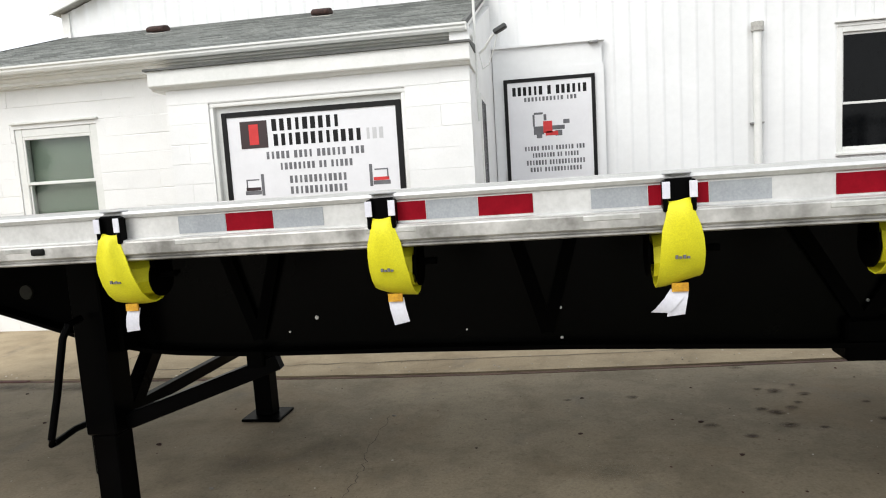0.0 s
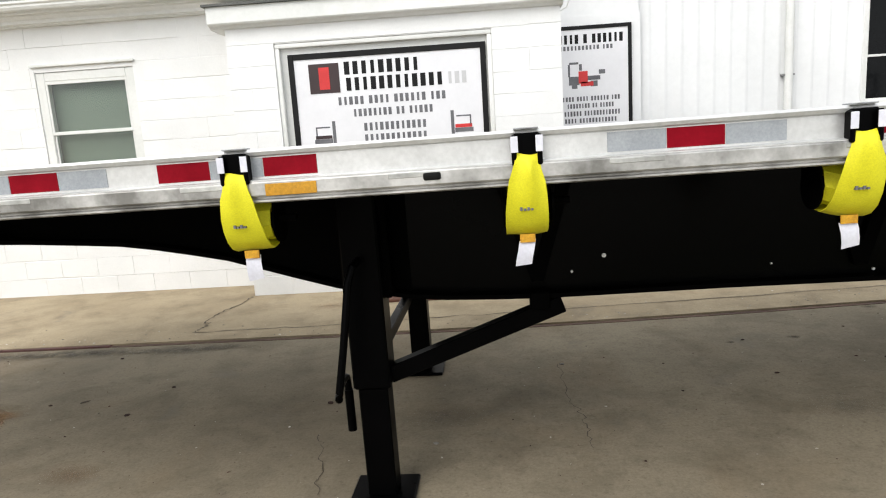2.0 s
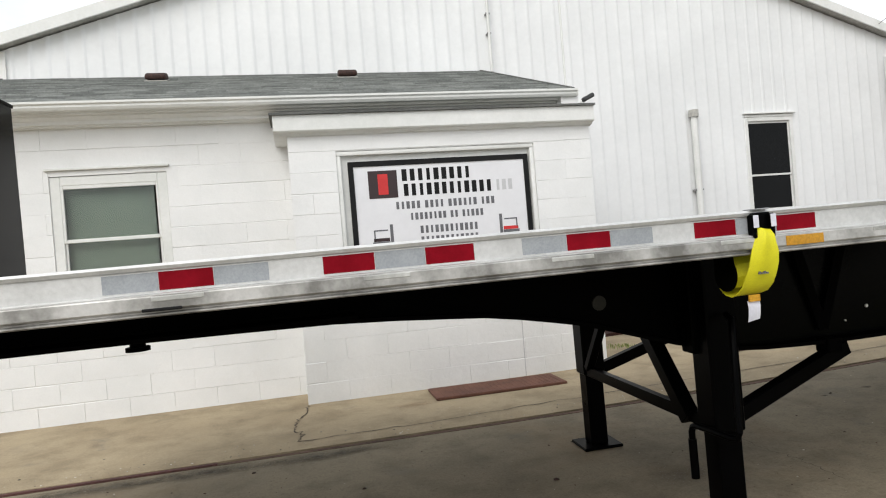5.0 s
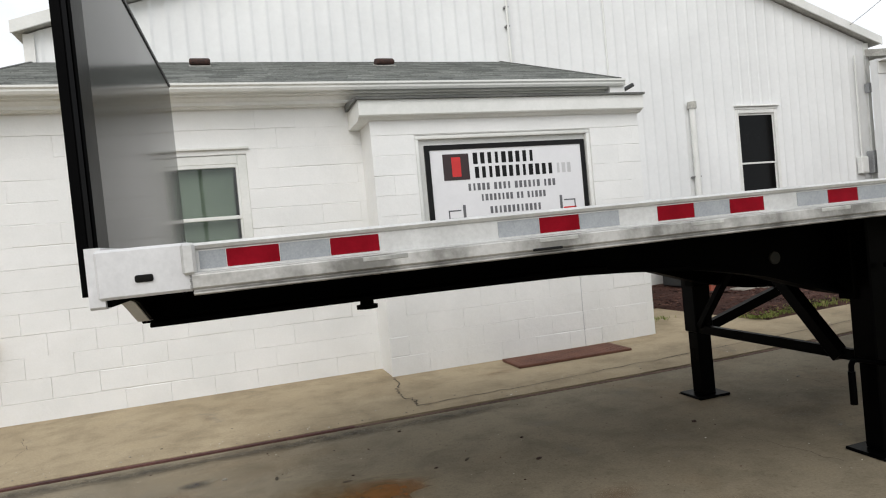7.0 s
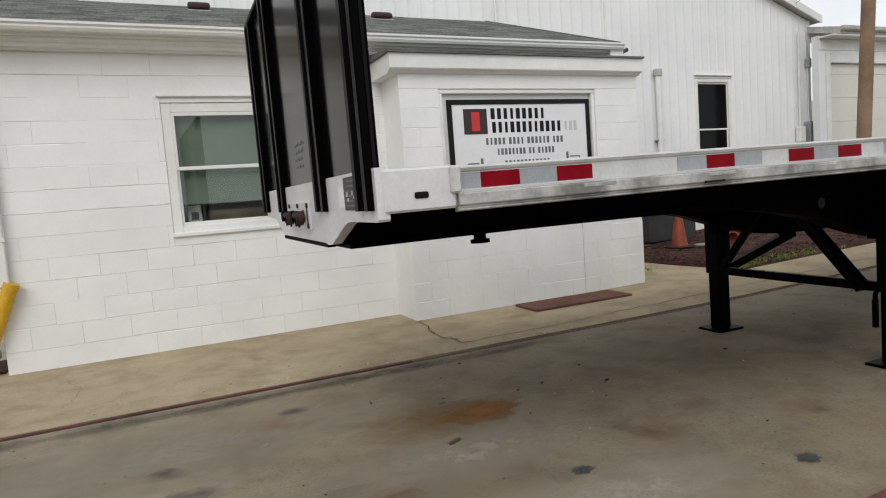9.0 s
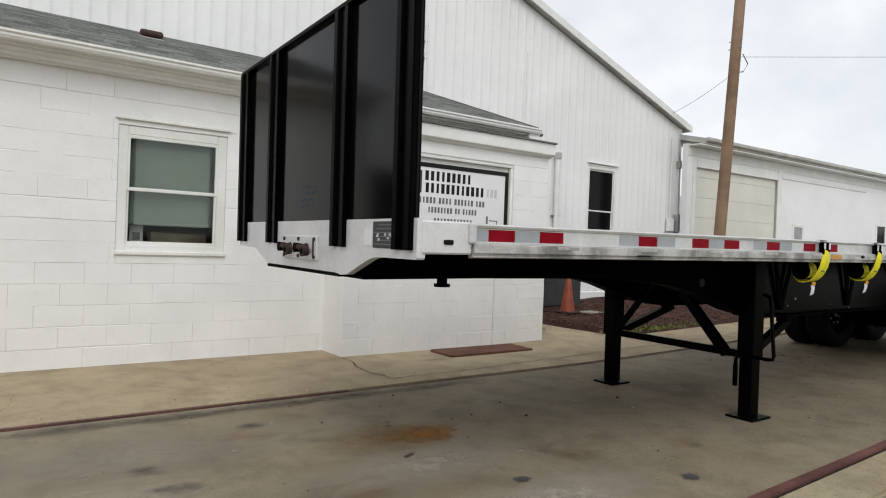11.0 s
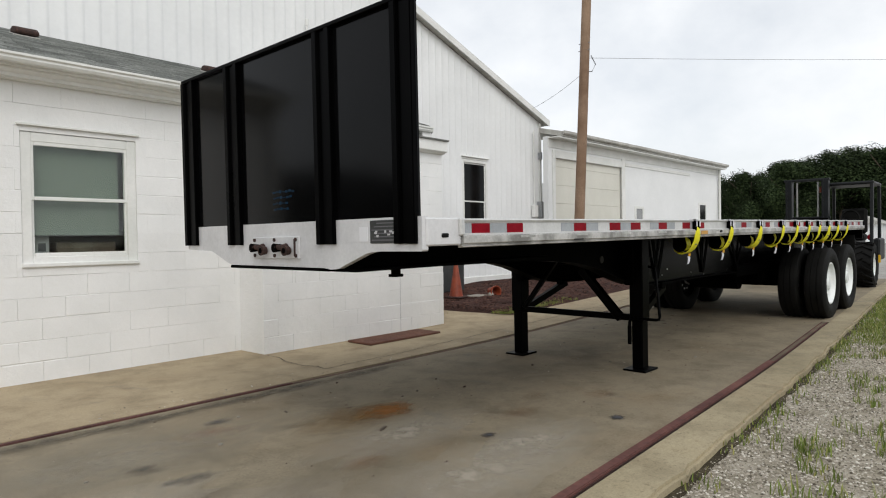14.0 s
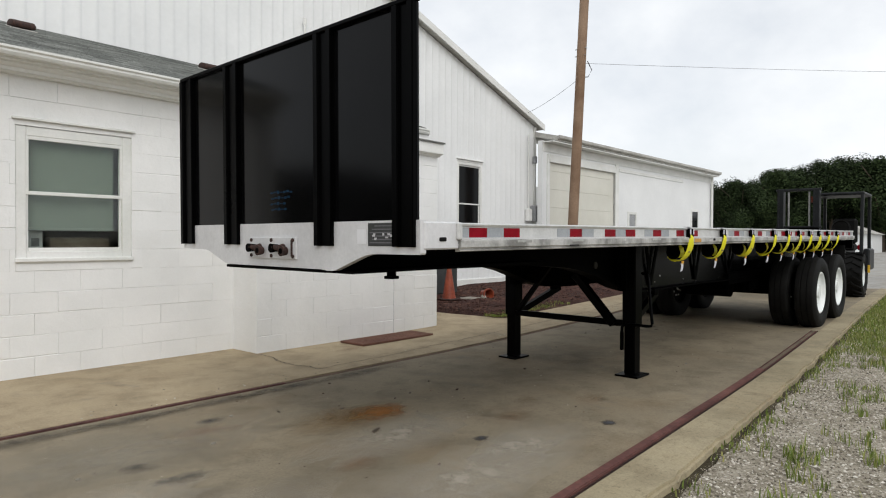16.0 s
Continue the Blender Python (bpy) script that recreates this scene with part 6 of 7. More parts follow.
def verge(r):
    while True:
        x = -0.6 + 11 * r.random()
        y = kerb_edge(x) - 0.05 - 4.2 * r.random()
        if noise.noise((x * 0.9, y * 1.1, 8)) + 0.55 * min((x + 0.2) / 1.2, 1.0) > 0.25 * r.random() + 0.08:
            return x, y, rise(x) - 0.05


grass("verge_grass", 9000, verge, lambda r: r.uniform(0.015, 0.05), BLADE, "short patchy grass growing over the gravel", 14, 10, 0.05)
grass("lawn", 5000, lambda r: (-8.9 - 14 * r.random() ** 1.4, 11.0 + 14 * r.random() ** 1.5, -0.21), lambda r: r.uniform(0.05, 0.22), BLADE, "rough grass behind the path", 12, 6, 0.12)

cone = thing("traffic_cone", "faded orange traffic cone standing in the mulch", "traffic cone", Matrix.Translation((1.64, 8.05, rise(1.72) + 0.07)))
part("cone_base", box(B(), -0.18, 0.18, -0.18, 0.18, 0, 0.04, 0.02), RUST, cone)
part("cone_body", rod(B(), (0, 0, 0.04), (0, 0, 0.72), 0.135, 0.03, 24), ORANGE, cone)
ac = thing("dark_bin", "dark grey plastic bin against the hall wall", "bin", Matrix.Translation((2.40, 9.15, rise(2.3) + 0.06)))
part("bin_body", box(B(), -0.62, 0.5, -0.3, 0.3, 0, 0.85, 0.04), DARK_BIN, ac)
part("lid", box(B(), -0.66, 0.54, -0.34, 0.34, 0.85, 0.93, 0.03), DARK_BIN, ac)
pot = thing("clay_pot", "small orange clay pot lying in the mulch", "pot", Matrix.Translation((2.42, 7.72, rise(2.4) + 0.14)) @ pose(0, 0, 0, 0, 0, -20))
bm = ring(B(), [(0.07, 0.12), (0.10, -0.05), (0.125, -0.08), (0.125, -0.11), (0.105, -0.11), (0.09, -0.06), (0.06, 0.1)], (0, 0, 0), 24)
part("pot_body", bm, ORANGE, pot)
bm = B()
bmesh.ops.create_icosphere(bm, subdivisions=2, radius=0.06, matrix=Matrix.Translation((-0.10, -0.06, -0.06)))
part("stone_plug", bm, STONE, pot)
bm = box(B(), 1.95, 2.3, 7.75, 8.05, rise(2.1) + 0.05, rise(2.1) + 0.09, 0.015)
solo("splash_block", bm, STONE, "flat grey splash stone beside the cone", "stone")

# ---- rusty plate on the walkway ----
mt_ = thing("steel_mat", "rust-brown steel plate lying before the bay wall", "plate", Matrix.Translation((-2.05, 5.985, rise(-2.05) + 0.026)) @ pose(0, 0, 0, 0, 0, -0.8))
part("plate", box(B(), -0.64, 0.64, -0.22, 0.22, -0.013, 0.014, 0.005), MAT_BROWN, mt_)
bm = B()
for k in range(25):
    box(bm, -0.615 + k * 0.05, -0.60 + k * 0.05, -0.20, 0.20, 0.014, 0.0160)
part("tread_rib", bm, MAT_BROWN, mt_)

# ---- office corner: leaning bollard, border, path kerb, railing, car ----
drain = thing("drain_pipe", "bent yellow drain pipe leaning under the downspout", "pipe")
bend = [Vector(p) for p in ((-7.44, 6.735, 0.82), (-7.53, 6.745, 0.60), (-7.64, 6.757, 0.33), (-7.70, 6.775, 0.18), (-7.735, 6.80, 0.10), (-7.765, 6.84, 0.06), (-7.79, 6.89, 0.05))]
part("pipe_body", pipe(B(), bend, 0.06, 20), YELLOW, drain)
bm = rod(B(), bend[0] + (bend[1] - bend[0]).normalized() * 0.05, bend[0] - (bend[1] - bend[0]).normalized() * 0.012, 0.066, 0.063, seg=20)
part("collar", bm, YELLOW, drain)
rng = random.Random(21)
for k in range(11):
    x, y = (-8.28 + 0.08 * k, 6.86) if k < 8 else (-8.3 + 0.02 * (k - 8), 6.95 + 0.13 * (k - 7))
    bm = B()
    bmesh.ops.create_icosphere(bm, subdivisions=1, radius=0.06)
    for v in bm.verts:
        v.co *= rng.uniform(0.8, 1.15)
    solo("border_stone", bm, STONE, "small weathered border stone", "stone", group="border stones by the bollard", m=Matrix.Translation((x, y, 0.015)) @ Matrix.Diagonal((1, 0.8, 0.6, 1)))
bm = B()
bar(bm, (-8.32, 6.98, 0.03), (-7.75, 7.55, 0.10), 0.09, 0.09, bevel=0.012)
solo("landscape_timber", bm, TIMBER, "old grey landscape timber edging a planting bed", "timber")
bm = B()
prism(bm, [(-8.2, 6.93), (-7.6, 6.93), (-7.6, 7.55), (-7.8, 7.5)], "z", -0.05, 0.035)
solo("corner_bed", bm, MULCH, "small red mulch patch at the office corner", "mulch bed", "structure")
bm = B()
bar(bm, (-10.3, 9.7, 0.03), (-9.0, 11.5, 0.08), 0.16, 0.22, bevel=0.02)
bar(bm, (-9.0, 11.5, 0.08), (-8.6, 14.2, 0.12), 0.16, 0.22, bevel=0.02)
solo("path_kerb", bm, KERB_CON, "low grey concrete kerb beside the path", "kerb", "structure")

railing = thing("railing", "black metal handrail sloping beside the path", "railing")
A0, A1 = Vector((-10.1, 12.9, -0.08)), Vector((-9.64, 14.2, -0.06))
bm = B()
pipe(bm, [A0 + Vector((0, 0, 0.52)), A1 + Vector((0, 0, 0.70))], 0.02)
pipe(bm, [A0 + Vector((0, 0, 0.12)), A1 + Vector((0, 0, 0.16))], 0.014)
part("handrail", bm, BLACK_PAINT, railing)
for k in range(9):
    p = A0.lerp(A1, k / 8)
    q = p + Vector((0, 0, 0.52 + 0.18 * k / 8))
    part("baluster" if k % 8 else "post", rod(B(), p + Vector((0, 0, -0.08 if k % 8 == 0 else 0.1)), q, 0.018 if k % 8 == 0 else 0.009, seg=8), BLACK_PAINT, railing)


def sedan(m):
    c = thing("car", "white car parked on the grass behind the office", "car", m)
    bm = B()
    half = [(2.25, 0.42), (2.28, 0.58), (2.2, 0.70), (1.55, 0.86), (0.95, 0.94), (0.25, 1.36), (-0.9, 1.42), (-1.7, 1.10), (-2.2, 1.02), (-2.28, 0.6), (-2.22, 0.35), (-1.75, 0.28), (1.8, 0.28)]
    prism(bm, half, "y", -0.86, 0.86)
    bmesh.ops.bevel(bm, geom=[e for e in bm.edges], offset=0.09, segments=3, affect="EDGES", profile=0.6)
    part("body", bm, CAR_WHITE, c)
    bm = B()
    prism(bm, [(0.86, 0.97), (0.28, 1.31), (-0.85, 1.36), (-1.5, 1.1), (-1.45, 1.0)], "y", -0.875, 0.875)
    part("side_glass", bm, DARK_GLASS, c)
    bm = B()
    prism(bm, [(1.02, 0.94), (0.32, 1.36), (0.25, 1.36), (0.92, 0.93)], "y", -0.7, 0.7)
    part("windscreen", bm, DARK_GLASS, c)
    for sg in (-1, 1):
        bm = box(B(), 1.95, 2.24, sg * 0.62 - 0.16, sg * 0.62 + 0.16, 0.66, 0.76, 0.03)
        part("headlight", bm, GREY_BOX, c, "clear headlight")
    part("grille", box(B(), 2.2, 2.295, -0.5, 0.5, 0.36, 0.5, 0.02), RUBBER, c)
    for x in (1.38, -1.42):
        for sg in (-1, 1):
            bm = ring(B(), [(0.2, -0.1), (0.32, -0.11), (0.335, -0.06), (0.335, 0.06), (0.32, 0.11), (0.2, 0.1)], (x, sg * 0.80, 0.335), 28)
            wheel = part("wheel", bm, RUBBER, c)
            bm = rod(B(), (x, sg * 0.80 - 0.085, 0.335), (x, sg * 0.80 + 0.085, 0.335), 0.205, seg=20)
            part("rim", bm, INK, wheel)


sedan(Matrix.Translation((-12.55, 14.67, -0.22)) @ pose(0, 0, 0, 0, 0, -25))

# ---- trees ----
def tree_meshes(seed, h):
    r = random.Random(seed)
    tr = B()
    rod(tr, (0, 0, -0.3), (0.1, 0.05, h * 0.55), 0.022 * h, 0.012 * h, 10)
    for k in range(7):
        a, z = r.random() * 6.28, h * r.uniform(0.25, 0.6)
        rod(tr, (0.05, 0.02, z), (math.cos(a) * h * 0.26, math.sin(a) * h * 0.26, z + h * 0.26), 0.008 * h, 0.003 * h, 6)
    mt = bpy.data.meshes.new("trunk")
    tr.to_mesh(mt)
    tr.free()
    mt.materials.append(BARK)
    vv, ff = [], []
    lobes = [(Vector((max(-0.3, min(0.3, r.gauss(0, 0.19))) * h, max(-0.3, min(0.3, r.gauss(0, 0.19))) * h, h * r.uniform(0.28, 0.84))), h * r.uniform(0.10, 0.17)) for _ in range(32)]
    lobes += [(Vector((r.uniform(-0.15, 0.15) * h, r.uniform(-0.15, 0.15) * h, h * r.uniform(0.80, 0.90))), h * r.uniform(0.07, 0.11)) for _ in range(6)]
    for c, R in lobes:
        for _ in range(760):
            d = Vector((r.gauss(0, 1), r.gauss(0, 1), r.gauss(0, 1))).normalized() * R * (0.25 + 0.75 * r.random() ** 0.6)
            p = c + d
            s = h * r.uniform(0.007, 0.017) * (1.3 - 0.5 * d.length / R)
            face = (d / R + Vector((0, 0, 0.45)) + 0.35 * Vector((r.gauss(0, 1), r.gauss(0, 1), r.gauss(0, 1)))).normalized()
            u = face.orthogonal().normalized()
            u.rotate(Matrix.Rotation(r.random() * 6.28, 3, face))
            w = face.cross(u) * s
            u = u * s * 0.8
            k = len(vv)
            vv += [tuple(p - u), tuple(p + w * 0.6), tuple(p + u), tuple(p - w * 0.6)]
            ff.append((k, k + 1, k + 2, k + 3))
    mc = bpy.data.meshes.new("crown")
    mc.from_pydata(vv, [], ff)
    mc.materials.append(LEAF)
    return mt, mc


KINDS = [tree_meshes(31 + k, 9.0) for k in range(5)]
rng = random.Random(77)


def plant(x, y, s, k, group):
    t = thing("tree", "broad leafy green tree in a far tree line", "tree", Matrix.Translation((x, y, 0.1)) @ pose(0, 0, 0, 0, 0, rng.uniform(0, 360)) @ Matrix.Diagonal((s * 1.15, s * 1.15, s, 1)), group)
    for nm, dat in zip(("trunk", "crown"), KINDS[k % 5]):
        o = new(nm, dat)
        o.parent = t


for k in range(34):
    f = k / 33
    y = 44 - 50 * f + rng.uniform(-2, 2)
    plant(100 + rng.uniform(-10, 12) - 6 * f, y, rng.uniform(0.86, 1.06) * (1.38 - 0.035 * max(0.0, y - 22)), k, "trees behind the yard")
for k in range(44):
    f = (k % 22) / 21
    plant(-62 + 62 * f + rng.uniform(-1.5, 1.5), 64 + 5 * (k // 22) + rng.uniform(-2, 2), rng.uniform(0.85, 1.1), k, "trees behind the office")
# unseen tree line, added so the glossy headboard panel reflects something dark
for k in range(30):
    f = k / 29
    plant(-70 + rng.uniform(-4, 4), 45 - 110 * f, rng.uniform(0.9, 1.3), k, "trees across the road")
bm = B()
for j, (a, b) in enumerate((((112, 60), (108, -30)), ((-75, 62), (10, 62)))):
    d = Vector((b[0] - a[0], b[1] - a[1], 0))
    nrm_ = Vector((-d.y, d.x, 0)).normalized()
    for i in range(32000):
        t = rng.random()
        p = Vector((a[0], a[1], 0)) + d * t + nrm_ * rng.uniform(-3, 3) + Vector((0, 0, rng.uniform(-0.1, 5.2 + 1.6 * noise.noise((t * 12, j, 0)))))
        s = rng.uniform(0.13, 0.32)
        u_ = Vector((rng.gauss(0, 1), rng.gauss(0, 1), rng.gauss(0, 1))).normalized()
        w_ = u_.orthogonal().normalized() * s
        bm.faces.new([bm.verts.new(q) for q in (p - u_ * s, p + w_, p + u_ * s, p - w_)])
ob = finish("undergrowth", bm, LEAF, smooth=False)
tagged(ob, "dense dark undergrowth below the far trees", "undergrowth", kind="stuff")

# ---- stains and litter on the slab ----
def stain(name, x, y, r, mat, label, seed, squash=0.6):
    rr = random.Random(seed)
    bm = B()
    up = (0.012 if y > 5 else 0.0) + 0.0008 * (seed % 7)
    c = bm.verts.new((x, y, rise(x) + 0.0045 + up))
    rim = []
    for k in range(22):
        a = 2 * math.pi * k / 22
        q = r * rr.uniform(0.65, 1.15)
        rim.append(bm.verts.new((x + q * math.cos(a), y + q * squash * math.sin(a), rise(x + q * math.cos(a)) + 0.0042 + up)))
    for k in range(22):
        bm.faces.new((c, rim[k], rim[(k + 1) % 22]))
    bmesh.ops.recalc_face_normals(bm, faces=bm.faces[:])
    solo(name, bm, mat, label, "stain", "structure")


def stain_material(name, col, reach, strength):
    """Soft-edged stain: fades out by noise from its middle, the concrete showing through."""
    m, n, l, p = nodes_of(name)
    vec = n.new("ShaderNodeTexCoord").outputs["Generated"]
    sub = n.new("ShaderNodeVectorMath")
    sub.operation = "DISTANCE"
    sub.inputs[1].default_value = (0.5, 0.5, 0.5)
    flat = n.new("ShaderNodeVectorMath")
    flat.operation = "MULTIPLY"
    flat.inputs[1].default_value = (1, 1, 0)
    add = n.new("ShaderNodeVectorMath")
    add.operation = "ADD"
    add.inputs[1].default_value = (0, 0, 0.5)
    l.new(vec, flat.inputs[0])
    l.new(flat.outputs[0], add.inputs[0])
    l.new(add.outputs[0], sub.inputs[0])
    nz = noise_node(n, l, n.new("ShaderNodeTexCoord").outputs["Object"], 9, 6, 0.7)
    mr_ = n.new("ShaderNodeMapRange")
    mr_.inputs["From Min"].default_value, mr_.inputs["From Max"].default_value = reach, 0.05
    mr_.inputs["To Min"].default_value, mr_.inputs["To Max"].default_value = 0, strength
    l.new(sub.outputs["Value"], mr_.inputs["Value"])
    mu = n.new("ShaderNodeMath")
    mu.operation = "MULTIPLY"
    r = ramp_node(n, [(0.22, (0.1, 0.1, 0.1)), (0.60, (1, 1, 1))])
    l.new(nz.outputs["Fac"], r.inputs["Fac"])
    l.new(mr_.outputs["Result"], mu.inputs[0])
    l.new(r.outputs["Color"], mu.inputs[1])
    l.new(mu.outputs[0], p.inputs["Alpha"])
    p.inputs["Base Color"].default_value = (*col, 1)
    p.inputs["Roughness"].default_value = 0.9
    return m


RUST_STAIN = stain_material("rust_stain", (0.40, 0.14, 0.014), 0.5, 1.25)
FAINT_RUST = stain_material("faint_rust", (0.25, 0.115, 0.045), 0.46, 0.32)
GREY_PATCH = stain_material("grey_patch", (0.055, 0.055, 0.06), 0.62, 1.4)
SOFT_GREY = stain_material("soft_grey", (0.055, 0.055, 0.056), 0.5, 0.55)
STRONG_RUST = stain_material("orange_rust", (0.30, 0.13, 0.045), 0.48, 0.6)
BROWN_SPOT = stain_material("brown_spot", (0.055, 0.030, 0.018), 0.5, 0.9)
HALO_RUST = stain_material("halo_rust", (0.23, 0.135, 0.042), 0.5, 0.7)
OIL_STAIN = stain_material("oil_stain", (0.06, 0.055, 0.05), 0.48, 0.3)
PALE_DUST_LIGHT = stain_material("pale_dust_light", (0.48, 0.435, 0.355), 0.5, 0.65)
COOL_TONE = stain_material("cool_tone", (0.33, 0.298, 0.235), 0.5, 0.6)
DARK_BAND = stain_material("dark_band", (0.035, 0.032, 0.030), 0.5, 0.6)
# pale patches: dusty scuffs that also paint the open slab brighter
stain("slab_patch", -5.3, 2.1, 1.1, PALE_DUST_LIGHT, "pale dusty patch, also painted light on the open slab", 70, 0.45)
stain("slab_patch", -4.5, 2.15, 0.8, PALE_DUST_LIGHT, "pale dusty patch, also painted light on the open slab", 71, 0.5)
stain("slab_patch", -6.7, 2.5, 1.2, PALE_DUST_LIGHT, "pale dusty patch, also painted light on the open slab", 72, 0.5)
stain("slab_patch", -4.9, 3.0, 0.9, PALE_DUST_LIGHT, "pale dusty patch, also painted light on the open slab", 77, 0.45)
stain("slab_patch", -6.3, 4.0, 1.5, COOL_TONE, "greyer patch on the slab", 73, 0.4)
stain("slab_patch", -6.9, 3.2, 0.9, PALE_DUST_LIGHT, "pale dusty patch, also painted light on the open slab", 76, 0.4)
# overlapping dark blotches form a band on the slab beside the left rail
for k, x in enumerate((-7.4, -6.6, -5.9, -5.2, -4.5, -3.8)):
    stain("edge_band", x, rail_left(x) - 0.17, 0.55, DARK_BAND, "dark uneven band along the walkway edge", 80 + 3 * k, 0.24)
stain("rust_stain", -4.62, 3.50, 0.35, RUST_STAIN, "orange rust stain on the slab", 1)
stain("rust_stain", -4.85, 3.52, 0.62, HALO_RUST, "wide faint brown halo of the rust stain", 6)
stain("rust_stain", -5.6, 3.95, 0.16, FAINT_RUST, "faint rust stain on the slab", 2)
stain("rust_stain", -5.45, 2.75, 0.22, FAINT_RUST, "faint rust stain on the slab", 3)
stain("rust_stain", -2.9, 5.75, 0.30, FAINT_RUST, "rusty smear on the walkway", 14, 0.35)
for k, (x, y, r) in enumerate(((-5.56, 4.22, 0.13), (-6.25, 3.0, 0.22), (-6.35, 3.6, 0.14), (-3.1, 2.35, 0.1), (-1.8, 3.3, 0.3), (0.2, 3.2, 0.25))):
    stain("oil_stain", x, y, r, OIL_STAIN, "dark oil stain on the slab", 30 + k)
stain("rust_stain", -5.77, 4.03, 0.22, STRONG_RUST, "small orange rust stain on the slab", 15, 0.5)
for k, (x, y, r) in enumerate(((-5.60, 4.21, 0.13), (-6.385, 3.66, 0.10), (-6.26, 3.28, 0.16), (-6.36, 3.33, 0.10))):
    stain("patch_stain", x, y, r, SOFT_GREY, "soft dark grey smudge on the slab", 60 + k, 0.6)
for k, (x, y, r) in enumerate(((-4.61, 2.50, 0.068), (-3.70, 2.02, 0.068))):
    stain("patch_stain", x, y, r, GREY_PATCH, "small dark grey patch on the slab", 45 + k, 0.8)
for k, (x, y, r) in enumerate(((-4.0, 2.65, 0.24), (-3.13, 2.46, 0.22), (-3.55, 2.82, 0.2), (-6.9, 3.2, 0.3))):
    stain("rust_stain", x, y, r, FAINT_RUST, "faint rust stain on the slab", 50 + k)
for k, (x, y) in enumerate(((1.45, 4.35), (1.45, 4.18), (1.31, 4.25), (1.22, 4.30), (1.14, 3.95), (1.20, 3.90), (1.37, 4.04), (1.30, 3.96), (1.20, 3.70), (1.36, 3.65), (0.96, 3.57), (0.80, 3.72), (1.73, 4.02), (1.70, 3.76), (1.22, 4.75), (0.03, 4.20), (0.44, 4.22))):
    stain("brown_spot", x, y, 0.036 + 0.014 * (k % 3), BROWN_SPOT, "dark rusty spot on the slab", 60 + k, 0.7)
rng = random.Random(5)
for k in range(26):
    x, y = rng.uniform(-7, 2.5), rng.uniform(2.3, 4.6)
    bm = B()
    bmesh.ops.create_icosphere(bm, subdivisions=1, radius=1.0)
    for v in bm.verts:
        v.co *= rng.uniform(0.7, 1.2)
    s = rng.uniform(0.006, 0.014)
    solo("pebble", bm, RUST if k % 3 else STONE, "small loose pebble on the slab", "pebble", group="pebbles on the slab", m=Matrix.Translation((x, y, rise(x) + s * 0.3)) @ Matrix.Diagonal((s * 1.6, s, s * 0.7, 1)))
def on_walkway(r):
    x = -8 + 12 * r.random()
    return x, rail_left(x) + 0.06 + abs(r.gauss(0, 0.16)), rise(x) + 0.014


scatter("paint_flakes", 420, on_walkway, lambda r: 0.003 + 0.009 * r.random() ** 3, PEBBLE, "pale grit and paint flakes along the walkway edge", "grit", 0.4, 15)
scatter("grit", 500, lambda r: (lambda x, y: (x, y, rise(x) + 0.002))(r.uniform(-8, 3), r.uniform(1.95, 4.7)), lambda r: 0.002 + 0.006 * r.random() ** 3, PEBBLE, "loose grit on the slab", "grit", 0.5, 16)
scatter("dirt_crumbs", 260, lambda r: (lambda x, y: (x, y, rise(x) + 0.002))(r.uniform(-8, 3), r.uniform(1.95, 4.7)), lambda r: 0.003 + 0.008 * r.random() ** 3, CHIP, "dark crumbs of dirt on the slab", "dirt", 0.4, 17)
for k, (x, y) in enumerate(((-4.74, 3.76), (-4.01, 3.72), (-5.12, 4.05))):
    bm = B()
    prism(bm, [(-0.026, 0.0), (-0.01, 0.009), (0.015, 0.008), (0.03, 0.0), (0.01, -0.008), (-0.013, -0.007)], "z", 0.0, 0.004)
    for v in bm.verts:
        v.co.z += 6 * v.co.y ** 2 + 1.2 * v.co.x ** 2
    solo("dry_leaf", bm, BARK, "dry brown leaf lying on the slab", "leaf", group="dry leaves on the slab", m=Matrix.Translation((x, y, rise(x) + 0.0045)) @ pose(0, 0, 0, 0, 0, 40 * k))
bm = box(B(), -0.045, 0.045, -0.012, 0.012, 0, 0.012, 0.003)
solo("wood_chip", bm, BARK, "dark splinter lying on the slab", "splinter", m=Matrix.Translation((-4.95, 3.15, rise(-4.95))) @ pose(0, 0, 0, 0, 0, 25))


def crack(pts, w, label, dz):
    bm = B()
    rr = random.Random(len(pts))
    a = []
    for (x0, y0), (x1, y1) in zip(pts, pts[1:]):
        for k in range(10):
            t = k / 10
            a.append((x0 + (x1 - x0) * t + rr.gauss(0, 0.012), y0 + (y1 - y0) * t + rr.gauss(0, 0.012)))
    a.append(pts[-1])
    prev = None
    for i, (x, y) in enumerate(a):
        x2, y2 = a[min(i + 1, len(a) - 1)] if i < len(a) - 1 else a[i]
        x1, y1 = a[i - 1] if i else a[i]
        d = Vector((x2 - x1, y2 - y1, 0)).normalized()
        o = Vector((-d.y, d.x, 0)) * w * rr.uniform(0.35, 1.0)
        z = rise(x) + dz
        pair = (bm.verts.new((x + o.x, y + o.y, z)), bm.verts.new((x - o.x, y - o.y, z)))
        if prev:
            bm.faces.new((prev[0], pair[0], pair[1], prev[1]))
        prev = pair
    bmesh.ops.recalc_face_normals(bm, faces=bm.faces[:])
    solo("crack", bm, BARK, label, "crack", "structure")


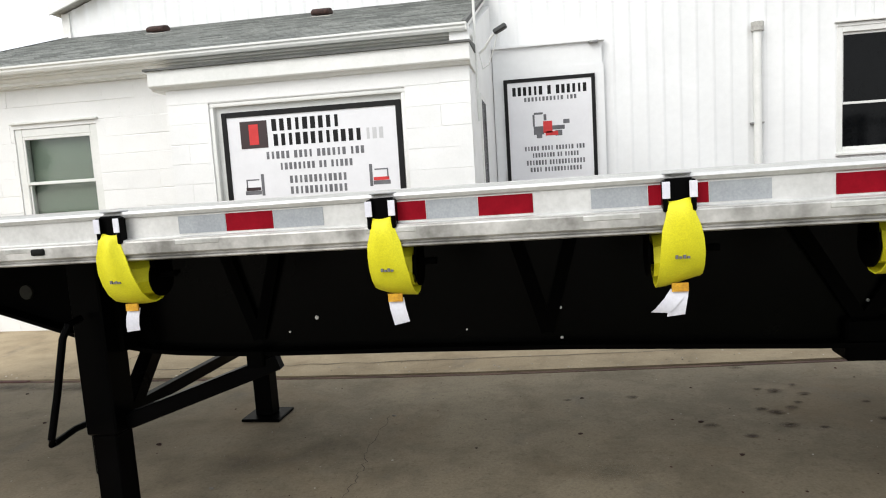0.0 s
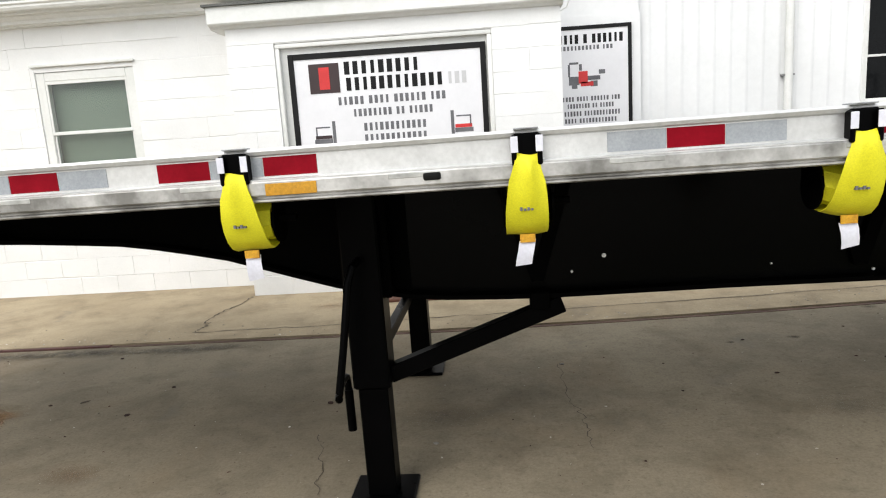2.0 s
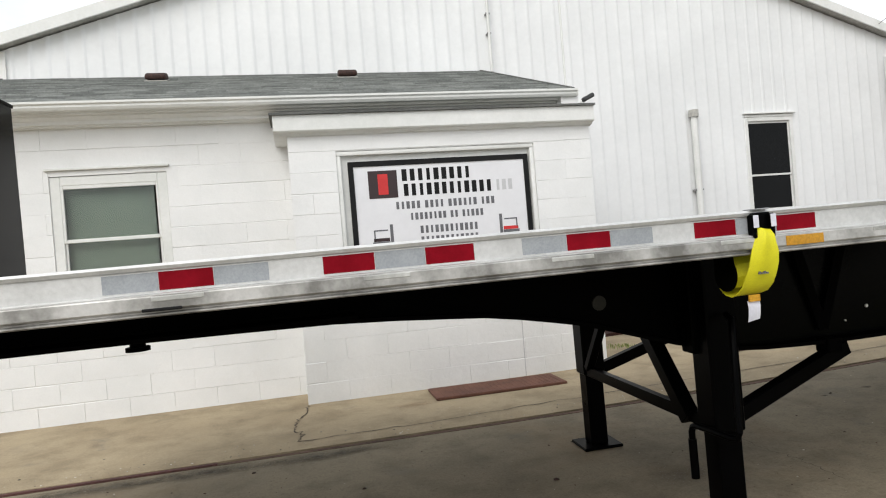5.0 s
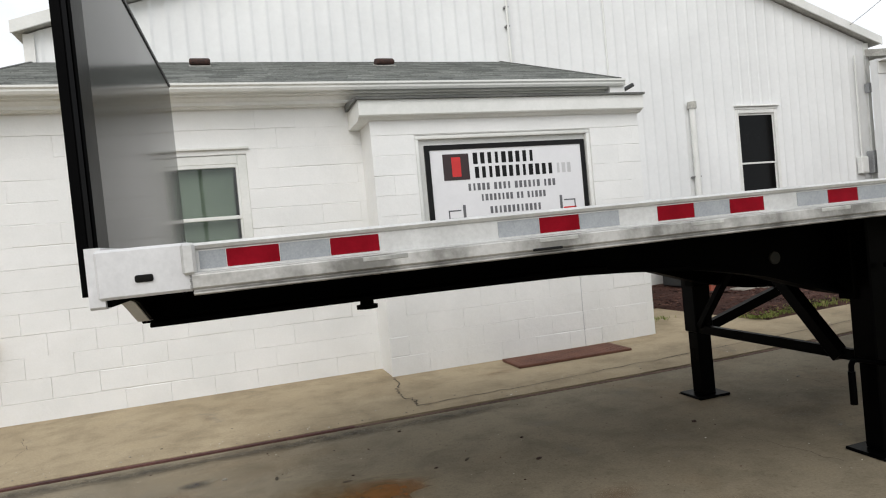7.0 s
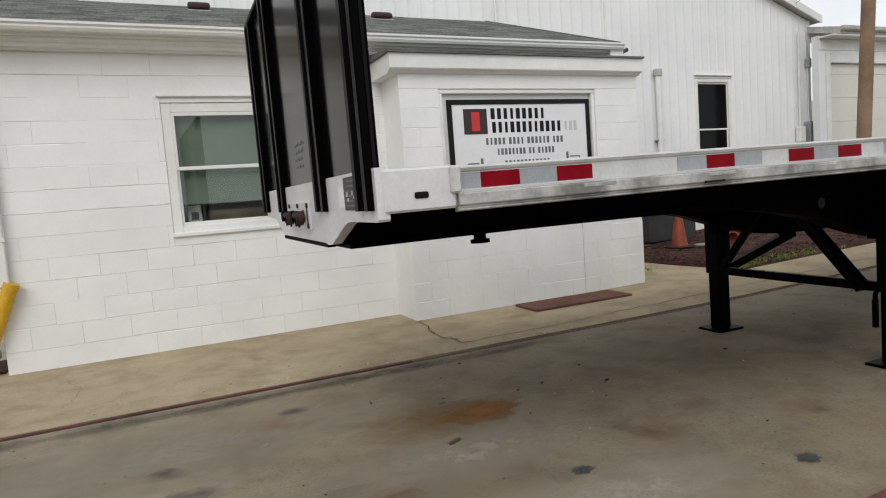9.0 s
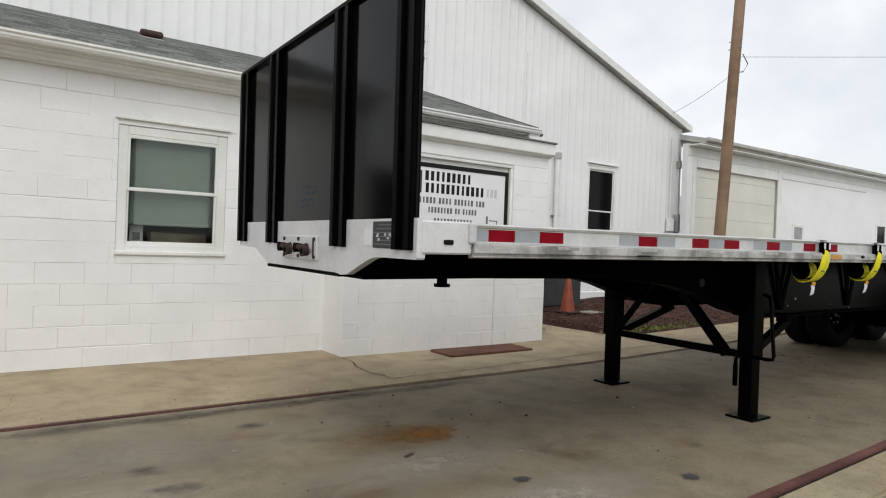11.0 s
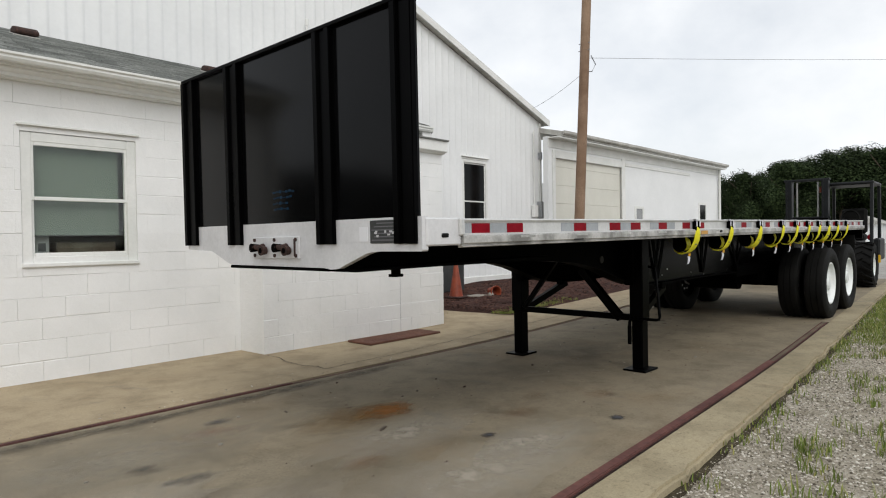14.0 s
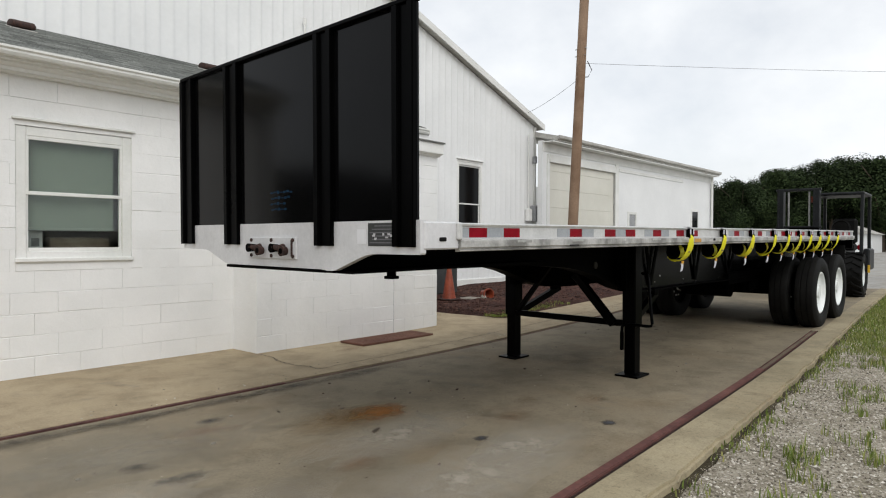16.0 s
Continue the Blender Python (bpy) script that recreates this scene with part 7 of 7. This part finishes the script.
crack([(-3.84, 6.28), (-3.86, 6.02), (-3.95, 5.70), (-3.97, 5.42), (-3.90, 5.25), (-3.93, 5.11)], 0.0085, "irregular crack across the walkway", 0.0165)
crack([(-3.93, 5.11), (-3.1, 5.10), (-1.4, 5.22), (2.0, 5.24), (6, 5.3)], 0.0075, "straight joint along the walkway", 0.0165)
crack([(-1.11, 4.0), (-1.12, 3.53), (-1.08, 3.2), (-1.09, 2.9)], 0.0025, "hairline crack in the slab", 0.0045)
crack([(-2.43, 3.15), (-2.34, 2.88), (-2.30, 2.6)], 0.0022, "hairline crack in the slab", 0.0045)
crack([(-7.0, 5.3), (-6.9, 5.8), (-7.05, 6.2)], 0.0018, "hairline crack in the walkway", 0.0165)

# ---- block pieces of the office walls ----
def block_mesh(w, h, cx, cz, cache={}):
    """A painted block with its front arrises rounded off by cx at the ends and cz along the beds."""
    key = (round(w, 3), round(h, 3), cx, cz)
    if key not in cache:
        me = bpy.data.meshes.new("block")
        a, b = w / 2, h / 2
        loops = [[(a, b, 0.02), (a, b, -0.013), (a - cx * 0.4, b - cz * 0.4, -0.0175), (a - cx, b - cz, -0.02)]]
        vv = []
        for sx_, sz_ in ((-1, -1), (1, -1), (1, 1), (-1, 1)):
            vv += [(sx_ * p, q, sz_ * t) for p, t, q in loops[0]]
        ff = []
        for c in range(4):
            n_ = (c + 1) % 4
            ff += [(4 * c + k, 4 * n_ + k, 4 * n_ + k + 1, 4 * c + k + 1) for k in range(3)]
        ff.append((3, 7, 11, 15))
        me.from_pydata(vv, [], ff)
        me.materials.append(WHITE_BLOCK)
        cache[key] = me
    return cache[key]


def lay_blocks(parent, x0, x1, z0, z1, y, hole, seed, beds):
    rr = random.Random(seed)
    ch, bw = 0.2032, 0.406
    k = math.floor(z0 / ch)
    while k * ch < z1 - 0.02:
        a, b = max(k * ch, z0), min((k + 1) * ch, z1)
        edge = x0 - (bw / 2 if k % 2 else 0)
        shift, lean = rr.uniform(-0.0015, 0.0015), rr.gauss(0.004, 0.007)
        while edge < x1 - 0.005:
            p, q = max(edge, x0), min(edge + bw, x1)
            pieces = [(p, q, a, b)]
            if a < hole[3] - 0.01 and b > hole[2] + 0.01 and p < hole[1] and q > hole[0]:
                pieces = []
                if p < hole[0] - 0.02:
                    pieces.append((p, hole[0], a, b))
                if q > hole[1] + 0.02:
                    pieces.append((hole[1], q, a, b))
                m0, m1 = max(p, hole[0]), min(q, hole[1])
                if b > hole[3] + 0.01:
                    pieces.append((m0, m1, hole[3], b))
                if a < hole[2] - 0.01:
                    pieces.append((m0, m1, a, hole[2]))
            for e, f, c, d in pieces:
                if f - e > 0.02 and d - c > 0.015:
                    o = new("block", block_mesh(f - e + 0.0002, d - c + rr.choice((0.0002, 0.0002, -0.0014)), rr.choice((0.0002, 0.0002, 0.0002, 0.0002, 0.003) if c > 1.0 else (0.0002, 0.0002, 0.002, 0.006)), rr.choice(beds)))
                    o.parent = parent
                    o.matrix_basis = Matrix.Translation(((e + f) / 2, y + 0.02 + shift + rr.choice((-0.0008, 0.0, 0.0, 0.0, 0.0008)), (c + d) / 2 + rr.uniform(-0.001, 0.001))) @ Matrix.Rotation(lean, 4, "X")
            edge += bw
        k += 1


lay_blocks(front_wall, OFF_X0, BUMP_X0 + 0.02, -0.05, 2.86, OFF_Y, WIN1, 51, (0.0005, 0.0008, 0.003, 0.006, 0.010))
lay_blocks(bump_wall, BUMP_X0, BUMP_X1, -0.05, 2.60, BUMP_Y, RECESS, 52, (0.0004, 0.0006, 0.002, 0.005, 0.009))
